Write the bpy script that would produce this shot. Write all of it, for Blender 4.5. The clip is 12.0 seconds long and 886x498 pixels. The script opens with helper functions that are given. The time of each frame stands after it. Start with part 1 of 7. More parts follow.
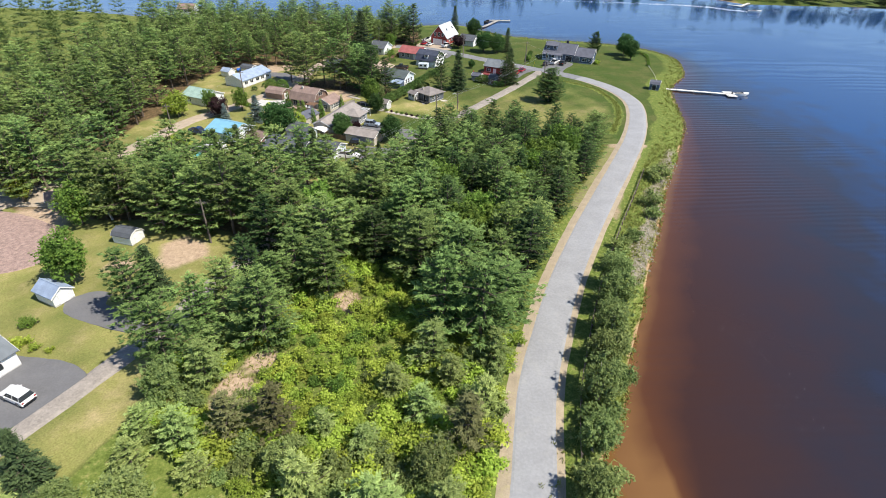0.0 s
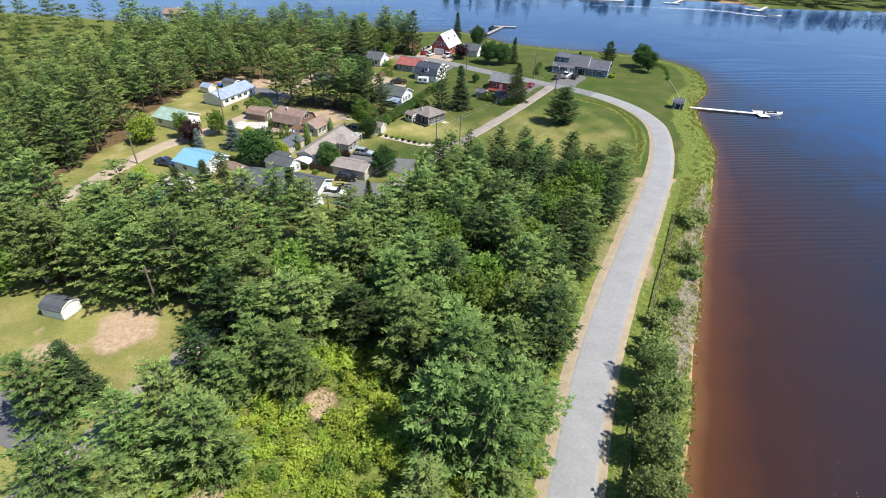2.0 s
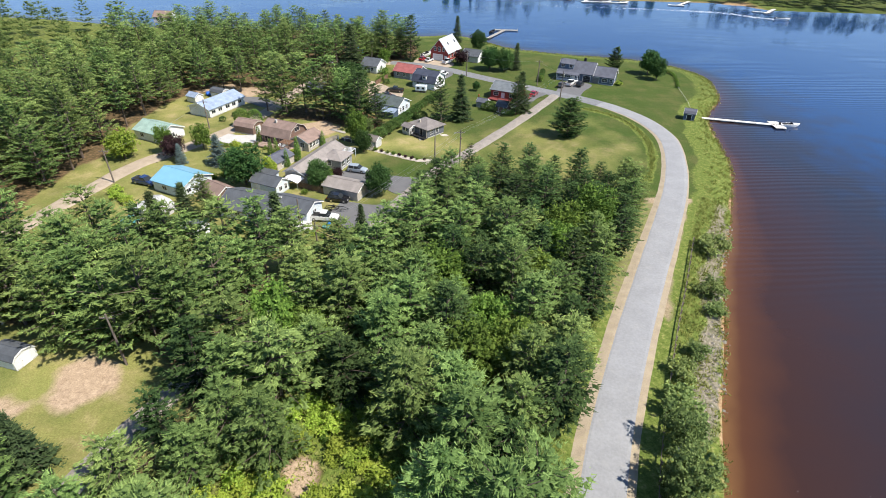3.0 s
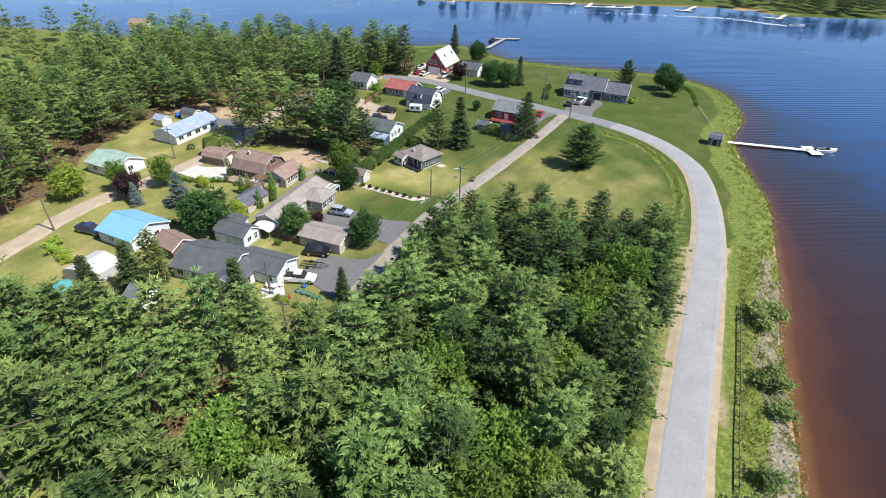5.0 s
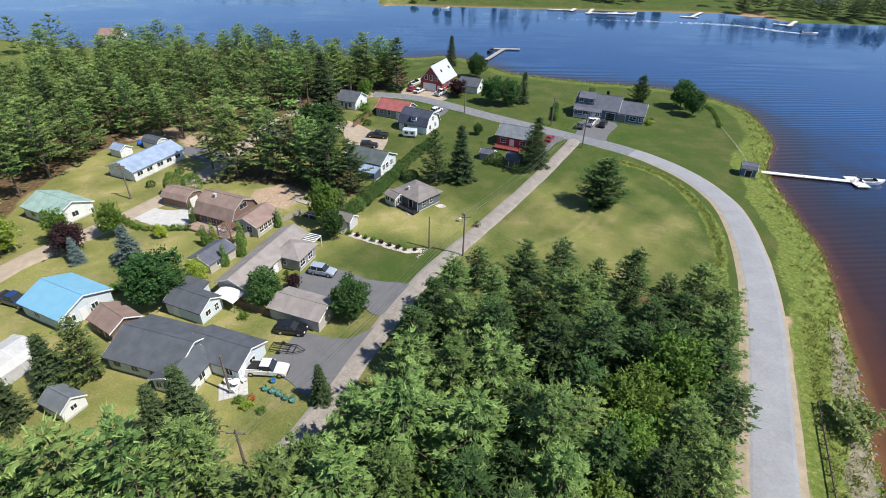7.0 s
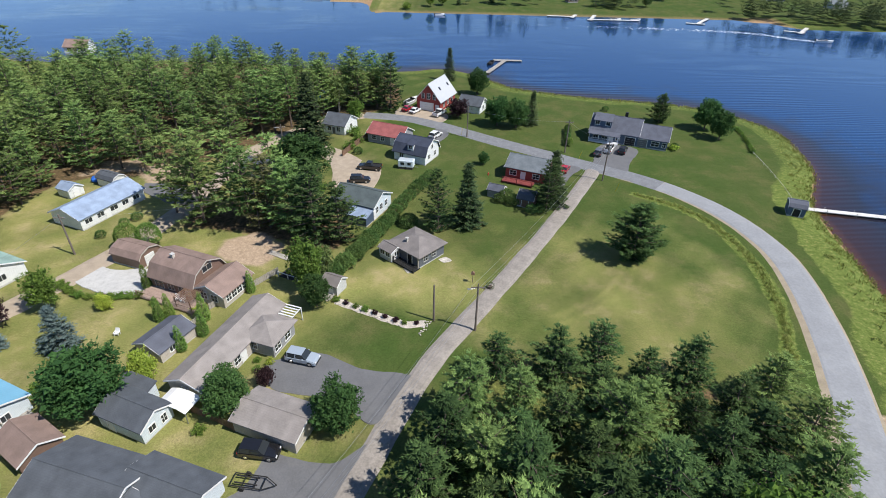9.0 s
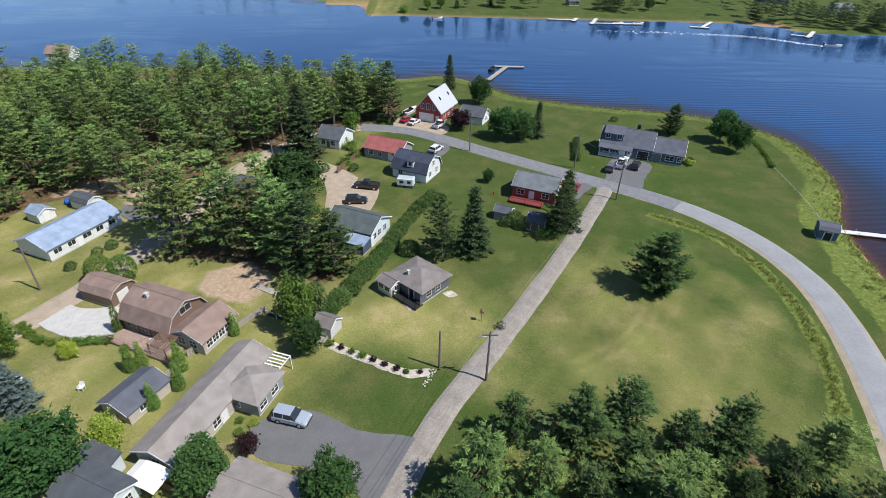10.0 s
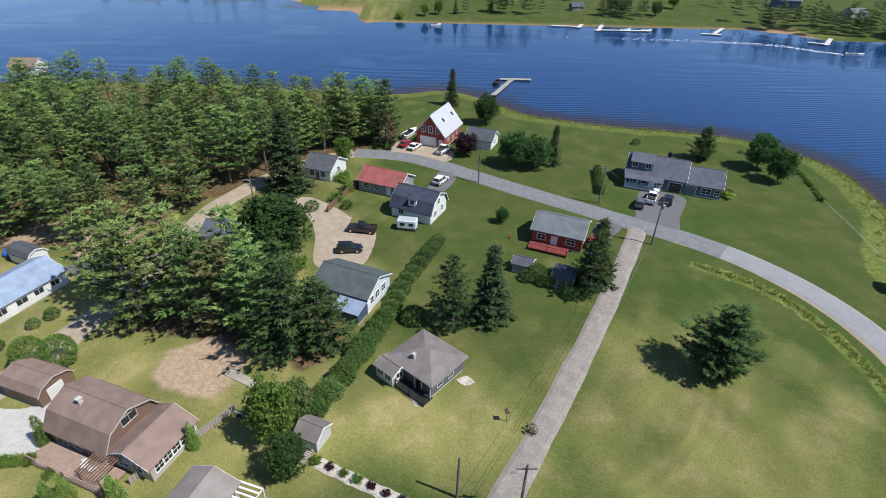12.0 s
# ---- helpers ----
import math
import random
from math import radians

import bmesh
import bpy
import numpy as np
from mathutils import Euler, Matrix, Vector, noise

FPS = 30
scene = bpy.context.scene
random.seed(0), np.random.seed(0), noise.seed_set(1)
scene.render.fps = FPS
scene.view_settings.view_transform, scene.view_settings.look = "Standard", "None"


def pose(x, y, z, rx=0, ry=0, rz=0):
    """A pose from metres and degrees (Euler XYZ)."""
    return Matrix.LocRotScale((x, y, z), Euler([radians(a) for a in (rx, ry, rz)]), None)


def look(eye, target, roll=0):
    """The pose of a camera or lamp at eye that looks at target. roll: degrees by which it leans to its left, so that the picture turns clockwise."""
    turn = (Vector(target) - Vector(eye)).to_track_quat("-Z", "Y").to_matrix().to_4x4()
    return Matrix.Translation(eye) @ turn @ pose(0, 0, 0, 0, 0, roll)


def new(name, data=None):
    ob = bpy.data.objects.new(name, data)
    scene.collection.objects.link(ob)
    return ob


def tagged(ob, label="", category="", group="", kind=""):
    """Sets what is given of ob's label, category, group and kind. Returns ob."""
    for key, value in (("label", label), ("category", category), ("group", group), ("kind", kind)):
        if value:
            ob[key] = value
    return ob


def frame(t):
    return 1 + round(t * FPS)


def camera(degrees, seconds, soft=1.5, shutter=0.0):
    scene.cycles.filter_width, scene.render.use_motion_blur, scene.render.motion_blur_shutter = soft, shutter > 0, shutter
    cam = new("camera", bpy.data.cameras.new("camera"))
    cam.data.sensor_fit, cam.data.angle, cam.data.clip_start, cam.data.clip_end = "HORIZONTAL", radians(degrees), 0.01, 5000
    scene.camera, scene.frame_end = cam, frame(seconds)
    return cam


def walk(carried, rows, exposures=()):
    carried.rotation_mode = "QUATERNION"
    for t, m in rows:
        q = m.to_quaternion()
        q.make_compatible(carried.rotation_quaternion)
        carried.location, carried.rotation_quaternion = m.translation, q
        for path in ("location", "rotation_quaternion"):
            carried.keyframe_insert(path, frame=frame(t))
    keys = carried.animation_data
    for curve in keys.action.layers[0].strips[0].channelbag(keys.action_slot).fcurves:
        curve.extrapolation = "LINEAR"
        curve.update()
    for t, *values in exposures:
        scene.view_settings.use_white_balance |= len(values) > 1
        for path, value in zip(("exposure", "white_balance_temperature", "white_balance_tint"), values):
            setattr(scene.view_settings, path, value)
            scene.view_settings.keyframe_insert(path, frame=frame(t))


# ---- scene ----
cam = camera(80.0, 12.0, soft=0.9)
# seconds, x, y, z, yaw, pitch, roll
PATH = [
    (0.0, 1.32, 0.69, 53.11, 0.99, -33.03, 1.25),
    (0.5, 1.24, 6.02, 53.27, 1.09, -33.10, 1.26),
    (1.0, 1.18, 11.27, 53.40, 1.16, -33.16, 1.28),
    (1.5, 1.13, 16.46, 53.50, 1.21, -33.21, 1.29),
    (2.0, 1.07, 21.59, 53.58, 1.23, -33.24, 1.31),
    (2.5, 0.99, 26.70, 53.63, 1.21, -33.26, 1.33),
    (3.0, 0.88, 31.78, 53.66, 1.17, -33.28, 1.34),
    (3.5, 0.74, 36.85, 53.66, 1.10, -33.28, 1.36),
    (4.0, 0.55, 41.91, 53.65, 1.00, -33.27, 1.37),
    (4.5, 0.31, 46.98, 53.61, 0.88, -33.26, 1.39),
    (5.0, 0.01, 52.06, 53.56, 0.73, -33.24, 1.40),
    (5.5, -0.34, 57.15, 53.49, 0.56, -33.21, 1.42),
    (6.0, -0.74, 62.24, 53.41, 0.37, -33.17, 1.43),
    (6.5, -1.21, 67.35, 53.32, 0.16, -33.14, 1.45),
    (7.0, -1.72, 72.46, 53.21, -0.06, -33.09, 1.46),
    (7.5, -2.27, 77.57, 53.09, -0.29, -33.05, 1.48),
    (8.0, -2.87, 82.68, 52.97, -0.53, -33.00, 1.49),
    (8.5, -3.50, 87.77, 52.83, -0.77, -32.95, 1.51),
    (9.0, -4.14, 92.83, 52.70, -1.00, -32.90, 1.52),
    (9.5, -4.79, 97.86, 52.55, -1.23, -32.85, 1.54),
    (10.0, -5.43, 102.83, 52.41, -1.45, -32.80, 1.56),
    (10.5, -6.05, 107.72, 52.27, -1.65, -32.75, 1.57),
    (11.0, -6.63, 112.53, 52.12, -1.82, -32.70, 1.59),
    (11.5, -7.15, 117.22, 51.98, -1.96, -32.66, 1.60),
    (12.0, -7.58, 121.78, 51.84, -2.07, -32.63, 1.62),
]
walk(cam, [(t, pose(x, y, z, 90 + pitch, 0, yaw) @ pose(0, 0, 0, 0, 0, roll)) for t, x, y, z, yaw, pitch, roll in PATH],
     exposures=[(0.0, 0.5, 6750, 10), (3.0, 0.52, 6700, 10), (5.5, 0.5, 6550, 10), (7.0, 0.3, 6450, 10), (9.0, 0.17, 6350, 10), (12.0, 0.07, 6300, 10)])

# ---- light ----
SUN_EL, SUN_AZ = 55.0, -24.0          # degrees; azimuth from +x towards +y
to_sun = Vector((math.cos(radians(SUN_EL)) * math.cos(radians(SUN_AZ)), math.cos(radians(SUN_EL)) * math.sin(radians(SUN_AZ)), math.sin(radians(SUN_EL))))
world = bpy.data.worlds.new("sky")
scene.world = world
world.use_nodes = True
wt = world.node_tree
sky = wt.nodes.new("ShaderNodeTexSky")
sky.sky_type, sky.sun_disc = "NISHITA", False
sky.sun_elevation, sky.sun_rotation = radians(SUN_EL), math.atan2(to_sun.x, to_sun.y)
sky.air_density, sky.dust_density, sky.ozone_density = 1.0, 0.0, 4.0
sky.altitude = 2500
wt.links.new(sky.outputs[0], wt.nodes["Background"].inputs[0])
wt.nodes["Background"].inputs[1].default_value = 0.13
sun = new("sun", bpy.data.lights.new("sun", "SUN"))
sun.data.energy, sun.data.angle, sun.data.color = 5.0, radians(0.53), (1.0, 0.95, 0.87)
sun.matrix_world = look(to_sun * 300 + Vector((0, 150, 0)), (0, 150, 0))

# ---- materials ----
def mat(name, base, rough=0.8, metal=0.0, var=0.15, scale=3.0, fine=40.0, bump=0.2, spec=0.4, tint=None, stain=0.0, stain_col=(0.1, 0.09, 0.07)):
    """A plain surface with two scales of variation, relief and optional stains, in object space."""
    m = bpy.data.materials.new(name)
    m.use_nodes = True
    nt = m.node_tree
    b = nt.nodes["Principled BSDF"]
    N = nt.nodes.new
    L = nt.links.new
    tc = N("ShaderNodeTexCoord")
    n1, n2 = N("ShaderNodeTexNoise"), N("ShaderNodeTexNoise")
    n1.inputs["Scale"].default_value, n1.inputs["Detail"].default_value = scale / 10, 4
    n2.inputs["Scale"].default_value, n2.inputs["Detail"].default_value = fine / 10, 3
    L(tc.outputs["Object"], n1.inputs["Vector"])
    L(tc.outputs["Object"], n2.inputs["Vector"])
    mix = N("ShaderNodeMix")
    mix.data_type = "RGBA"
    mix.inputs["A"].default_value = (*[c * (1 - var) for c in base], 1)
    other = tint or [min(1, c * (1 + var)) for c in base]
    mix.inputs["B"].default_value = (*other, 1)
    add = N("ShaderNodeMath")
    add.operation = "MULTIPLY_ADD"
    add.inputs[1].default_value, add.inputs[2].default_value = 0.5, 0.0
    L(n2.outputs["Fac"], add.inputs[0])
    add2 = N("ShaderNodeMath")
    add2.operation = "MULTIPLY_ADD"
    add2.inputs[1].default_value = 0.5
    L(n1.outputs["Fac"], add2.inputs[0])
    L(add.outputs[0], add2.inputs[2])
    ramp = N("ShaderNodeMapRange")
    ramp.inputs["From Min"].default_value, ramp.inputs["From Max"].default_value = 0.35, 0.65
    L(add2.outputs[0], ramp.inputs["Value"])
    L(ramp.outputs[0], mix.inputs["Factor"])
    col = mix.outputs["Result"]
    if stain:
        n3 = N("ShaderNodeTexNoise")
        n3.inputs["Scale"].default_value, n3.inputs["Detail"].default_value = scale / 4, 6
        L(tc.outputs["Object"], n3.inputs["Vector"])
        r3 = N("ShaderNodeMapRange")
        r3.inputs["From Min"].default_value, r3.inputs["From Max"].default_value, r3.inputs["To Max"].default_value = 0.55, 0.75, stain
        L(n3.outputs["Fac"], r3.inputs["Value"])
        mx = N("ShaderNodeMix")
        mx.data_type = "RGBA"
        mx.inputs["B"].default_value = (*stain_col, 1)
        L(col, mx.inputs["A"])
        L(r3.outputs[0], mx.inputs["Factor"])
        col = mx.outputs["Result"]
    L(col, b.inputs["Base Color"])
    b.inputs["Roughness"].default_value, b.inputs["Metallic"].default_value = rough, metal
    b.inputs["Specular IOR Level"].default_value = spec
    if bump:
        bp = N("ShaderNodeBump")
        bp.inputs["Strength"].default_value, bp.inputs["Distance"].default_value = bump, 0.05
        L(n2.outputs["Fac"], bp.inputs["Height"])
        L(bp.outputs[0], b.inputs["Normal"])
    return m


def banded(name, base, dark, axis, period, rough=0.7, thin=0.12, var=0.1, vary=12.0, strength=0.6):
    """Siding, shingles or ribs: thin darker joints every period metres along an axis, with blotchy variation."""
    m = mat(name, base, rough, var=var, scale=6, fine=vary * 10, bump=0.0, stain=0.25, stain_col=[c * 0.6 for c in base])
    nt = m.node_tree
    b = nt.nodes["Principled BSDF"]
    N, L = nt.nodes.new, nt.links.new
    tc, sp = N("ShaderNodeTexCoord"), N("ShaderNodeSeparateXYZ")
    L(tc.outputs["Object"], sp.inputs[0])
    md = N("ShaderNodeMath")
    md.operation = "FRACT"
    dv = N("ShaderNodeMath")
    dv.operation = "DIVIDE"
    dv.inputs[1].default_value = period
    L(sp.outputs[axis], dv.inputs[0])
    L(dv.outputs[0], md.inputs[0])
    lt = N("ShaderNodeMath")
    lt.operation = "LESS_THAN"
    lt.inputs[1].default_value = thin
    L(md.outputs[0], lt.inputs[0])
    mx = N("ShaderNodeMix")
    mx.data_type = "RGBA"
    mx.inputs["B"].default_value = (*dark, 1)
    old = b.inputs["Base Color"].links[0].from_socket
    L(old, mx.inputs["A"])
    half = N("ShaderNodeMath")
    half.operation = "MULTIPLY"
    half.inputs[1].default_value = strength
    L(lt.outputs[0], half.inputs[0])
    L(half.outputs[0], mx.inputs["Factor"])
    L(mx.outputs["Result"], b.inputs["Base Color"])
    bp = N("ShaderNodeBump")
    bp.inputs["Strength"].default_value, bp.inputs["Distance"].default_value = 0.5 * strength, 0.02
    L(md.outputs[0], bp.inputs["Height"])
    L(bp.outputs[0], b.inputs["Normal"])
    return m


def leafy(name, dark, light, translucent=0.3, tree_var=0.25):
    """Foliage: colour follows tone, leaf by leaf and with shade painted inside conifers, and varies tree by tree; some
    light passes through.
    """
    m = bpy.data.materials.new(name)
    m.use_nodes = True
    nt = m.node_tree
    N, L = nt.nodes.new, nt.links.new
    b = nt.nodes["Principled BSDF"]
    geo, oi = N("ShaderNodeAttribute"), N("ShaderNodeObjectInfo")
    geo.attribute_name = "tone"
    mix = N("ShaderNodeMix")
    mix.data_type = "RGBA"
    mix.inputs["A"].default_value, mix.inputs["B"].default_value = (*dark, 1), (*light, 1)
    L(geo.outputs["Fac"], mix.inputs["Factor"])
    hsv = N("ShaderNodeHueSaturation")
    r = N("ShaderNodeMapRange")
    r.inputs["To Min"].default_value, r.inputs["To Max"].default_value = 1 - tree_var, 1 + tree_var
    L(oi.outputs["Random"], r.inputs["Value"])
    L(r.outputs[0], hsv.inputs["Value"])
    r2 = N("ShaderNodeMapRange")
    r2.inputs["To Min"].default_value, r2.inputs["To Max"].default_value = 0.485, 0.515
    w = N("ShaderNodeMath")
    w.operation = "FRACT"
    w7 = N("ShaderNodeMath")
    w7.operation = "MULTIPLY"
    w7.inputs[1].default_value = 7.31
    L(oi.outputs["Random"], w7.inputs[0])
    L(w7.outputs[0], w.inputs[0])
    L(w.outputs[0], r2.inputs["Value"])
    L(r2.outputs[0], hsv.inputs["Hue"])
    L(mix.outputs["Result"], hsv.inputs["Color"])
    L(hsv.outputs[0], b.inputs["Base Color"])
    b.inputs["Roughness"].default_value = 0.75
    b.inputs["Specular IOR Level"].default_value = 0.12
    tr = N("ShaderNodeBsdfTranslucent")
    L(hsv.outputs[0], tr.inputs[0])
    ms = N("ShaderNodeMixShader")
    ms.inputs[0].default_value = translucent
    L(b.outputs[0], ms.inputs[1])
    L(tr.outputs[0], ms.inputs[2])
    L(ms.outputs[0], nt.nodes["Material Output"].inputs[0])
    return m


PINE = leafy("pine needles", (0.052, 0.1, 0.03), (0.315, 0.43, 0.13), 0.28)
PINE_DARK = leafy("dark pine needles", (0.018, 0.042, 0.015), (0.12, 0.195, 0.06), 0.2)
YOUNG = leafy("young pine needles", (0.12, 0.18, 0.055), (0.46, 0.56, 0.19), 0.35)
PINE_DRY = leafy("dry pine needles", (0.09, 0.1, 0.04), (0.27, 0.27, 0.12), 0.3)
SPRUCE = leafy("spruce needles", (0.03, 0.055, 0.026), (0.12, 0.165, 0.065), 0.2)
BLUESPRUCE = leafy("blue spruce needles", (0.1, 0.15, 0.14), (0.25, 0.32, 0.3))
LEAF = leafy("broad leaves", (0.07, 0.13, 0.026), (0.26, 0.38, 0.075), 0.4)
LEAF_BRIGHT = leafy("bright leaves", (0.17, 0.26, 0.03), (0.52, 0.63, 0.12), 0.45)
LEAF_DARK = leafy("dark maple leaves", (0.035, 0.08, 0.025), (0.09, 0.175, 0.05))
CEDAR = leafy("fresh cedar leaves", (0.09, 0.165, 0.035), (0.26, 0.38, 0.09), 0.25)
BURGUNDY = leafy("burgundy leaves", (0.02, 0.012, 0.014), (0.06, 0.03, 0.035), 0.15)
WILLOW = leafy("willow leaves", (0.12, 0.18, 0.055), (0.34, 0.42, 0.15), 0.4)
THUJA = leafy("cedar hedge leaves", (0.05, 0.1, 0.03), (0.17, 0.27, 0.075))
GRASS = leafy("tall grass blades", (0.12, 0.16, 0.035), (0.28, 0.31, 0.09))
BARK = mat("bark", (0.13, 0.1, 0.08), 0.95, var=0.35, scale=20, fine=120, bump=0.6)
BIRCH = mat("pale birch bark", (0.5, 0.48, 0.44), 0.8, var=0.3, scale=20, fine=80, bump=0.3)
WHITE = mat("white paint", (0.78, 0.78, 0.77), 0.55, var=0.04, bump=0.05)
DARK = mat("dark rubber", (0.02, 0.02, 0.02), 0.8, var=0.2)
CHROME = mat("bright metal", (0.6, 0.6, 0.6), 0.25, 1.0, var=0.05, bump=0)
STEEL = mat("galvanised steel", (0.45, 0.46, 0.47), 0.45, 0.8, var=0.15)
GREYWOOD = mat("weathered grey wood", (0.36, 0.33, 0.29), 0.85, var=0.25, scale=12, fine=90)
BROWNWOOD = mat("brown stained wood", (0.2, 0.12, 0.08), 0.75, var=0.25, scale=12, fine=90)
CONCRETE = mat("concrete", (0.5, 0.49, 0.47), 0.9, var=0.12, scale=8, fine=60, stain=0.3)
STONE = mat("pale stone", (0.5, 0.46, 0.4), 0.9, var=0.35, scale=10, fine=60, bump=0.5)
REDBRICK = mat("red painted boards", (0.22, 0.05, 0.045), 0.7, var=0.2, scale=10, fine=70)
glass = bpy.data.materials.new("window glass")
glass.use_nodes = True
gb = glass.node_tree.nodes["Principled BSDF"]
gb.inputs["Base Color"].default_value = (0.03, 0.035, 0.04, 1)
gb.inputs["Roughness"].default_value = 0.06


# ---- mesh tools ----
def part(name, bm, material, parent=None, label=""):
    """Links a bmesh, or (verts, faces), as one mesh object under a thing."""
    if isinstance(bm, bpy.types.Mesh):
        ob = new(name, bm)
        ob.parent = parent
        return tagged(ob, label)
    me = bpy.data.meshes.new(name)
    if isinstance(bm, tuple):
        me.from_pydata(bm[0], [], bm[1])
    else:
        bm.to_mesh(me)
        bm.free()
    me.materials.append(material)
    ob = new(name, me)
    ob.parent = parent
    return tagged(ob, label)


def share(name, me, parent, m=None):
    ob = new(name, me)
    ob.parent = parent
    if m is not None:
        ob.matrix_local = m
    return ob


def thing(name, label, category, m, group="", kind=""):
    ob = new(name)
    ob.empty_display_size = 0.3
    ob.matrix_world = m
    return tagged(ob, label, category, group, kind)


def box(bm, x0, x1, y0, y1, z0, z1, m=None, bevel=0.0):
    r = bmesh.ops.create_cube(bm, size=1, matrix=Matrix.Translation(((x0 + x1) / 2, (y0 + y1) / 2, (z0 + z1) / 2)) @ Matrix.Diagonal((x1 - x0, y1 - y0, z1 - z0, 1)))
    if bevel:
        es = list({e for v in r["verts"] for e in v.link_edges})
        r2 = bmesh.ops.bevel(bm, geom=es, offset=bevel, segments=1, affect="EDGES")
        vs = list({v for f in r2["faces"] for v in f.verts} | {v for v in r["verts"] if v.is_valid})
    else:
        vs = r["verts"]
    if m is not None:
        bmesh.ops.transform(bm, matrix=m, verts=vs)
    return bm


def boxed(*a, **k):
    return box(bmesh.new(), *a, **k)


def prism(bm, outline, y0, y1, m=None):
    """An outline in x and z, drawn out along y."""
    a = [bm.verts.new((x, y0, z)) for x, z in outline]
    b = [bm.verts.new((x, y1, z)) for x, z in outline]
    n = len(a)
    bm.faces.new(a)
    bm.faces.new(b[::-1])
    for i in range(n):
        bm.faces.new((a[i], b[i], b[(i + 1) % n], a[(i + 1) % n]))
    bmesh.ops.recalc_face_normals(bm, faces=bm.faces)
    if m is not None:
        bmesh.ops.transform(bm, matrix=m, verts=a + b)
    return bm


def tube(points, radii, sides=7):
    """A tapered round rod through points, as (verts, faces)."""
    vs, fs = [], []
    for k, (p, r) in enumerate(zip(points, radii)):
        p = Vector(p)
        d = (Vector(points[min(k + 1, len(points) - 1)]) - Vector(points[max(k - 1, 0)])).normalized()
        u = d.orthogonal().normalized()
        w = d.cross(u)
        for i in range(sides):
            a = 2 * math.pi * i / sides
            vs.append(p + r * (math.cos(a) * u + math.sin(a) * w))
        if k:
            o = (k - 1) * sides
            for i in range(sides):
                j = (i + 1) % sides
                fs.append((o + i, o + j, o + sides + j, o + sides + i))
    fs.append(tuple(range(sides))[::-1])
    fs.append(tuple(range(len(vs) - sides, len(vs))))
    return [tuple(v) for v in vs], fs


def merge(*packs):
    vs, fs = [], []
    for v, f in packs:
        o = len(vs)
        vs += list(v)
        fs += [tuple(i + o for i in q) for q in f]
    return vs, fs


def spline(points, step=2.0):
    """Points of a smooth line through the given ones, about step apart."""
    P = [np.array(p, float) for p in points]
    P = [2 * P[0] - P[1]] + P + [2 * P[-1] - P[-2]]
    out = []
    for i in range(1, len(P) - 2):
        n = max(1, int(np.hypot(*(P[i + 1] - P[i])[:2]) / step))
        for k in range(n):
            t = k / n
            out.append(0.5 * (2 * P[i] + (P[i + 1] - P[i - 1]) * t + (2 * P[i - 1] - 5 * P[i] + 4 * P[i + 1] - P[i + 2]) * t * t + (3 * P[i] - 3 * P[i + 1] + P[i + 2] - P[i - 1]) * t ** 3))
    out.append(P[-2])
    return np.array(out)


def line_distance(X, Y, line):
    """Distance of every (X, Y) from a line of points."""
    best = np.full(X.shape, 1e9)
    for (ax, ay), (bx, by) in zip(line[:-1], line[1:]):
        dx, dy = bx - ax, by - ay
        t = np.clip(((X - ax) * dx + (Y - ay) * dy) / (dx * dx + dy * dy + 1e-9), 0, 1)
        best = np.minimum(best, np.hypot(X - ax - t * dx, Y - ay - t * dy))
    return best


def inside(X, Y, poly):
    hit = np.zeros(X.shape, bool)
    n = len(poly)
    for i in range(n):
        (ax, ay), (bx, by) = poly[i], poly[(i + 1) % n]
        c = ((ay > Y) != (by > Y)) & (X < (bx - ax) * (Y - ay) / ((by - ay) or 1e-9) + ax)
        hit ^= c
    return hit


def signed(X, Y, poly):
    """Distance from the outline, positive inside."""
    d = line_distance(X, Y, list(poly) + [poly[0]])
    return np.where(inside(X, Y, poly), d, -d)


def wobble(X, Y, size, seed=0.0):
    """Soft random waves in -1..1."""
    a = 0
    for k, (fx, fy, ph) in enumerate(((1, .3, 0), (-.4, 1.1, 2), (.8, -.9, 4), (1.7, 1.3, 1), (-1.9, .7, 3), (2.9, -2.3, 5))):
        a = a + np.sin((X * fx + Y * fy) / size * 2.2 + ph + seed * (k + 1)) / (1 + k * 0.5)
    return a / 3.2


def attribute(me, name, values):
    a = me.attributes.new(name, "FLOAT", "POINT")
    a.data.foreach_set("value", np.ascontiguousarray(values, np.float32))

# ---- the plan: shores, woods, roads ----
SHORE = [(-60, -900), (-30, -250), (2, -40), (12, 8), (18, 35), (24, 46), (27, 55), (32, 66), (37, 79), (43, 93), (51, 113), (58, 127), (65, 143), (71, 158), (74, 172), (77, 186), (80, 197),
         (90, 213), (95, 230), (96, 243), (91, 254), (80, 264), (65, 269), (49, 272), (34, 277), (23, 282), (15, 292), (6, 303), (-5, 307), (-19, 302), (-54, 304), (-76, 309), (-123, 310), (-170, 306), (-300, 330), (-1200, 420)]
HOME = SHORE + [(-3000, 420), (-3000, -900)]
FAR = [(-46, 424), (-20, 437), (65, 447), (130, 440), (189, 422), (234, 411), (420, 370), (1500, 200), (3000, 200), (3000, 4000), (-3000, 4000), (-3000, 1200), (-500, 640), (-180, 545), (-113, 514), (-70, 498), (-50, 474)]
LAND = [spline(SHORE, 3.0).tolist() + HOME[-2:], spline(FAR[:6], 6).tolist() + FAR[6:]]
WOOD = [(4, 15), (7, 30), (9.5, 46), (12, 60), (19, 78), (27, 95), (38, 118), (46, 134), (40, 139), (28, 141), (16, 145), (4, 146), (-4, 136), (-9, 122), (-13, 111), (-22, 95), (-31, 78), (-34, 62), (-36, 45), (-42, 25)]
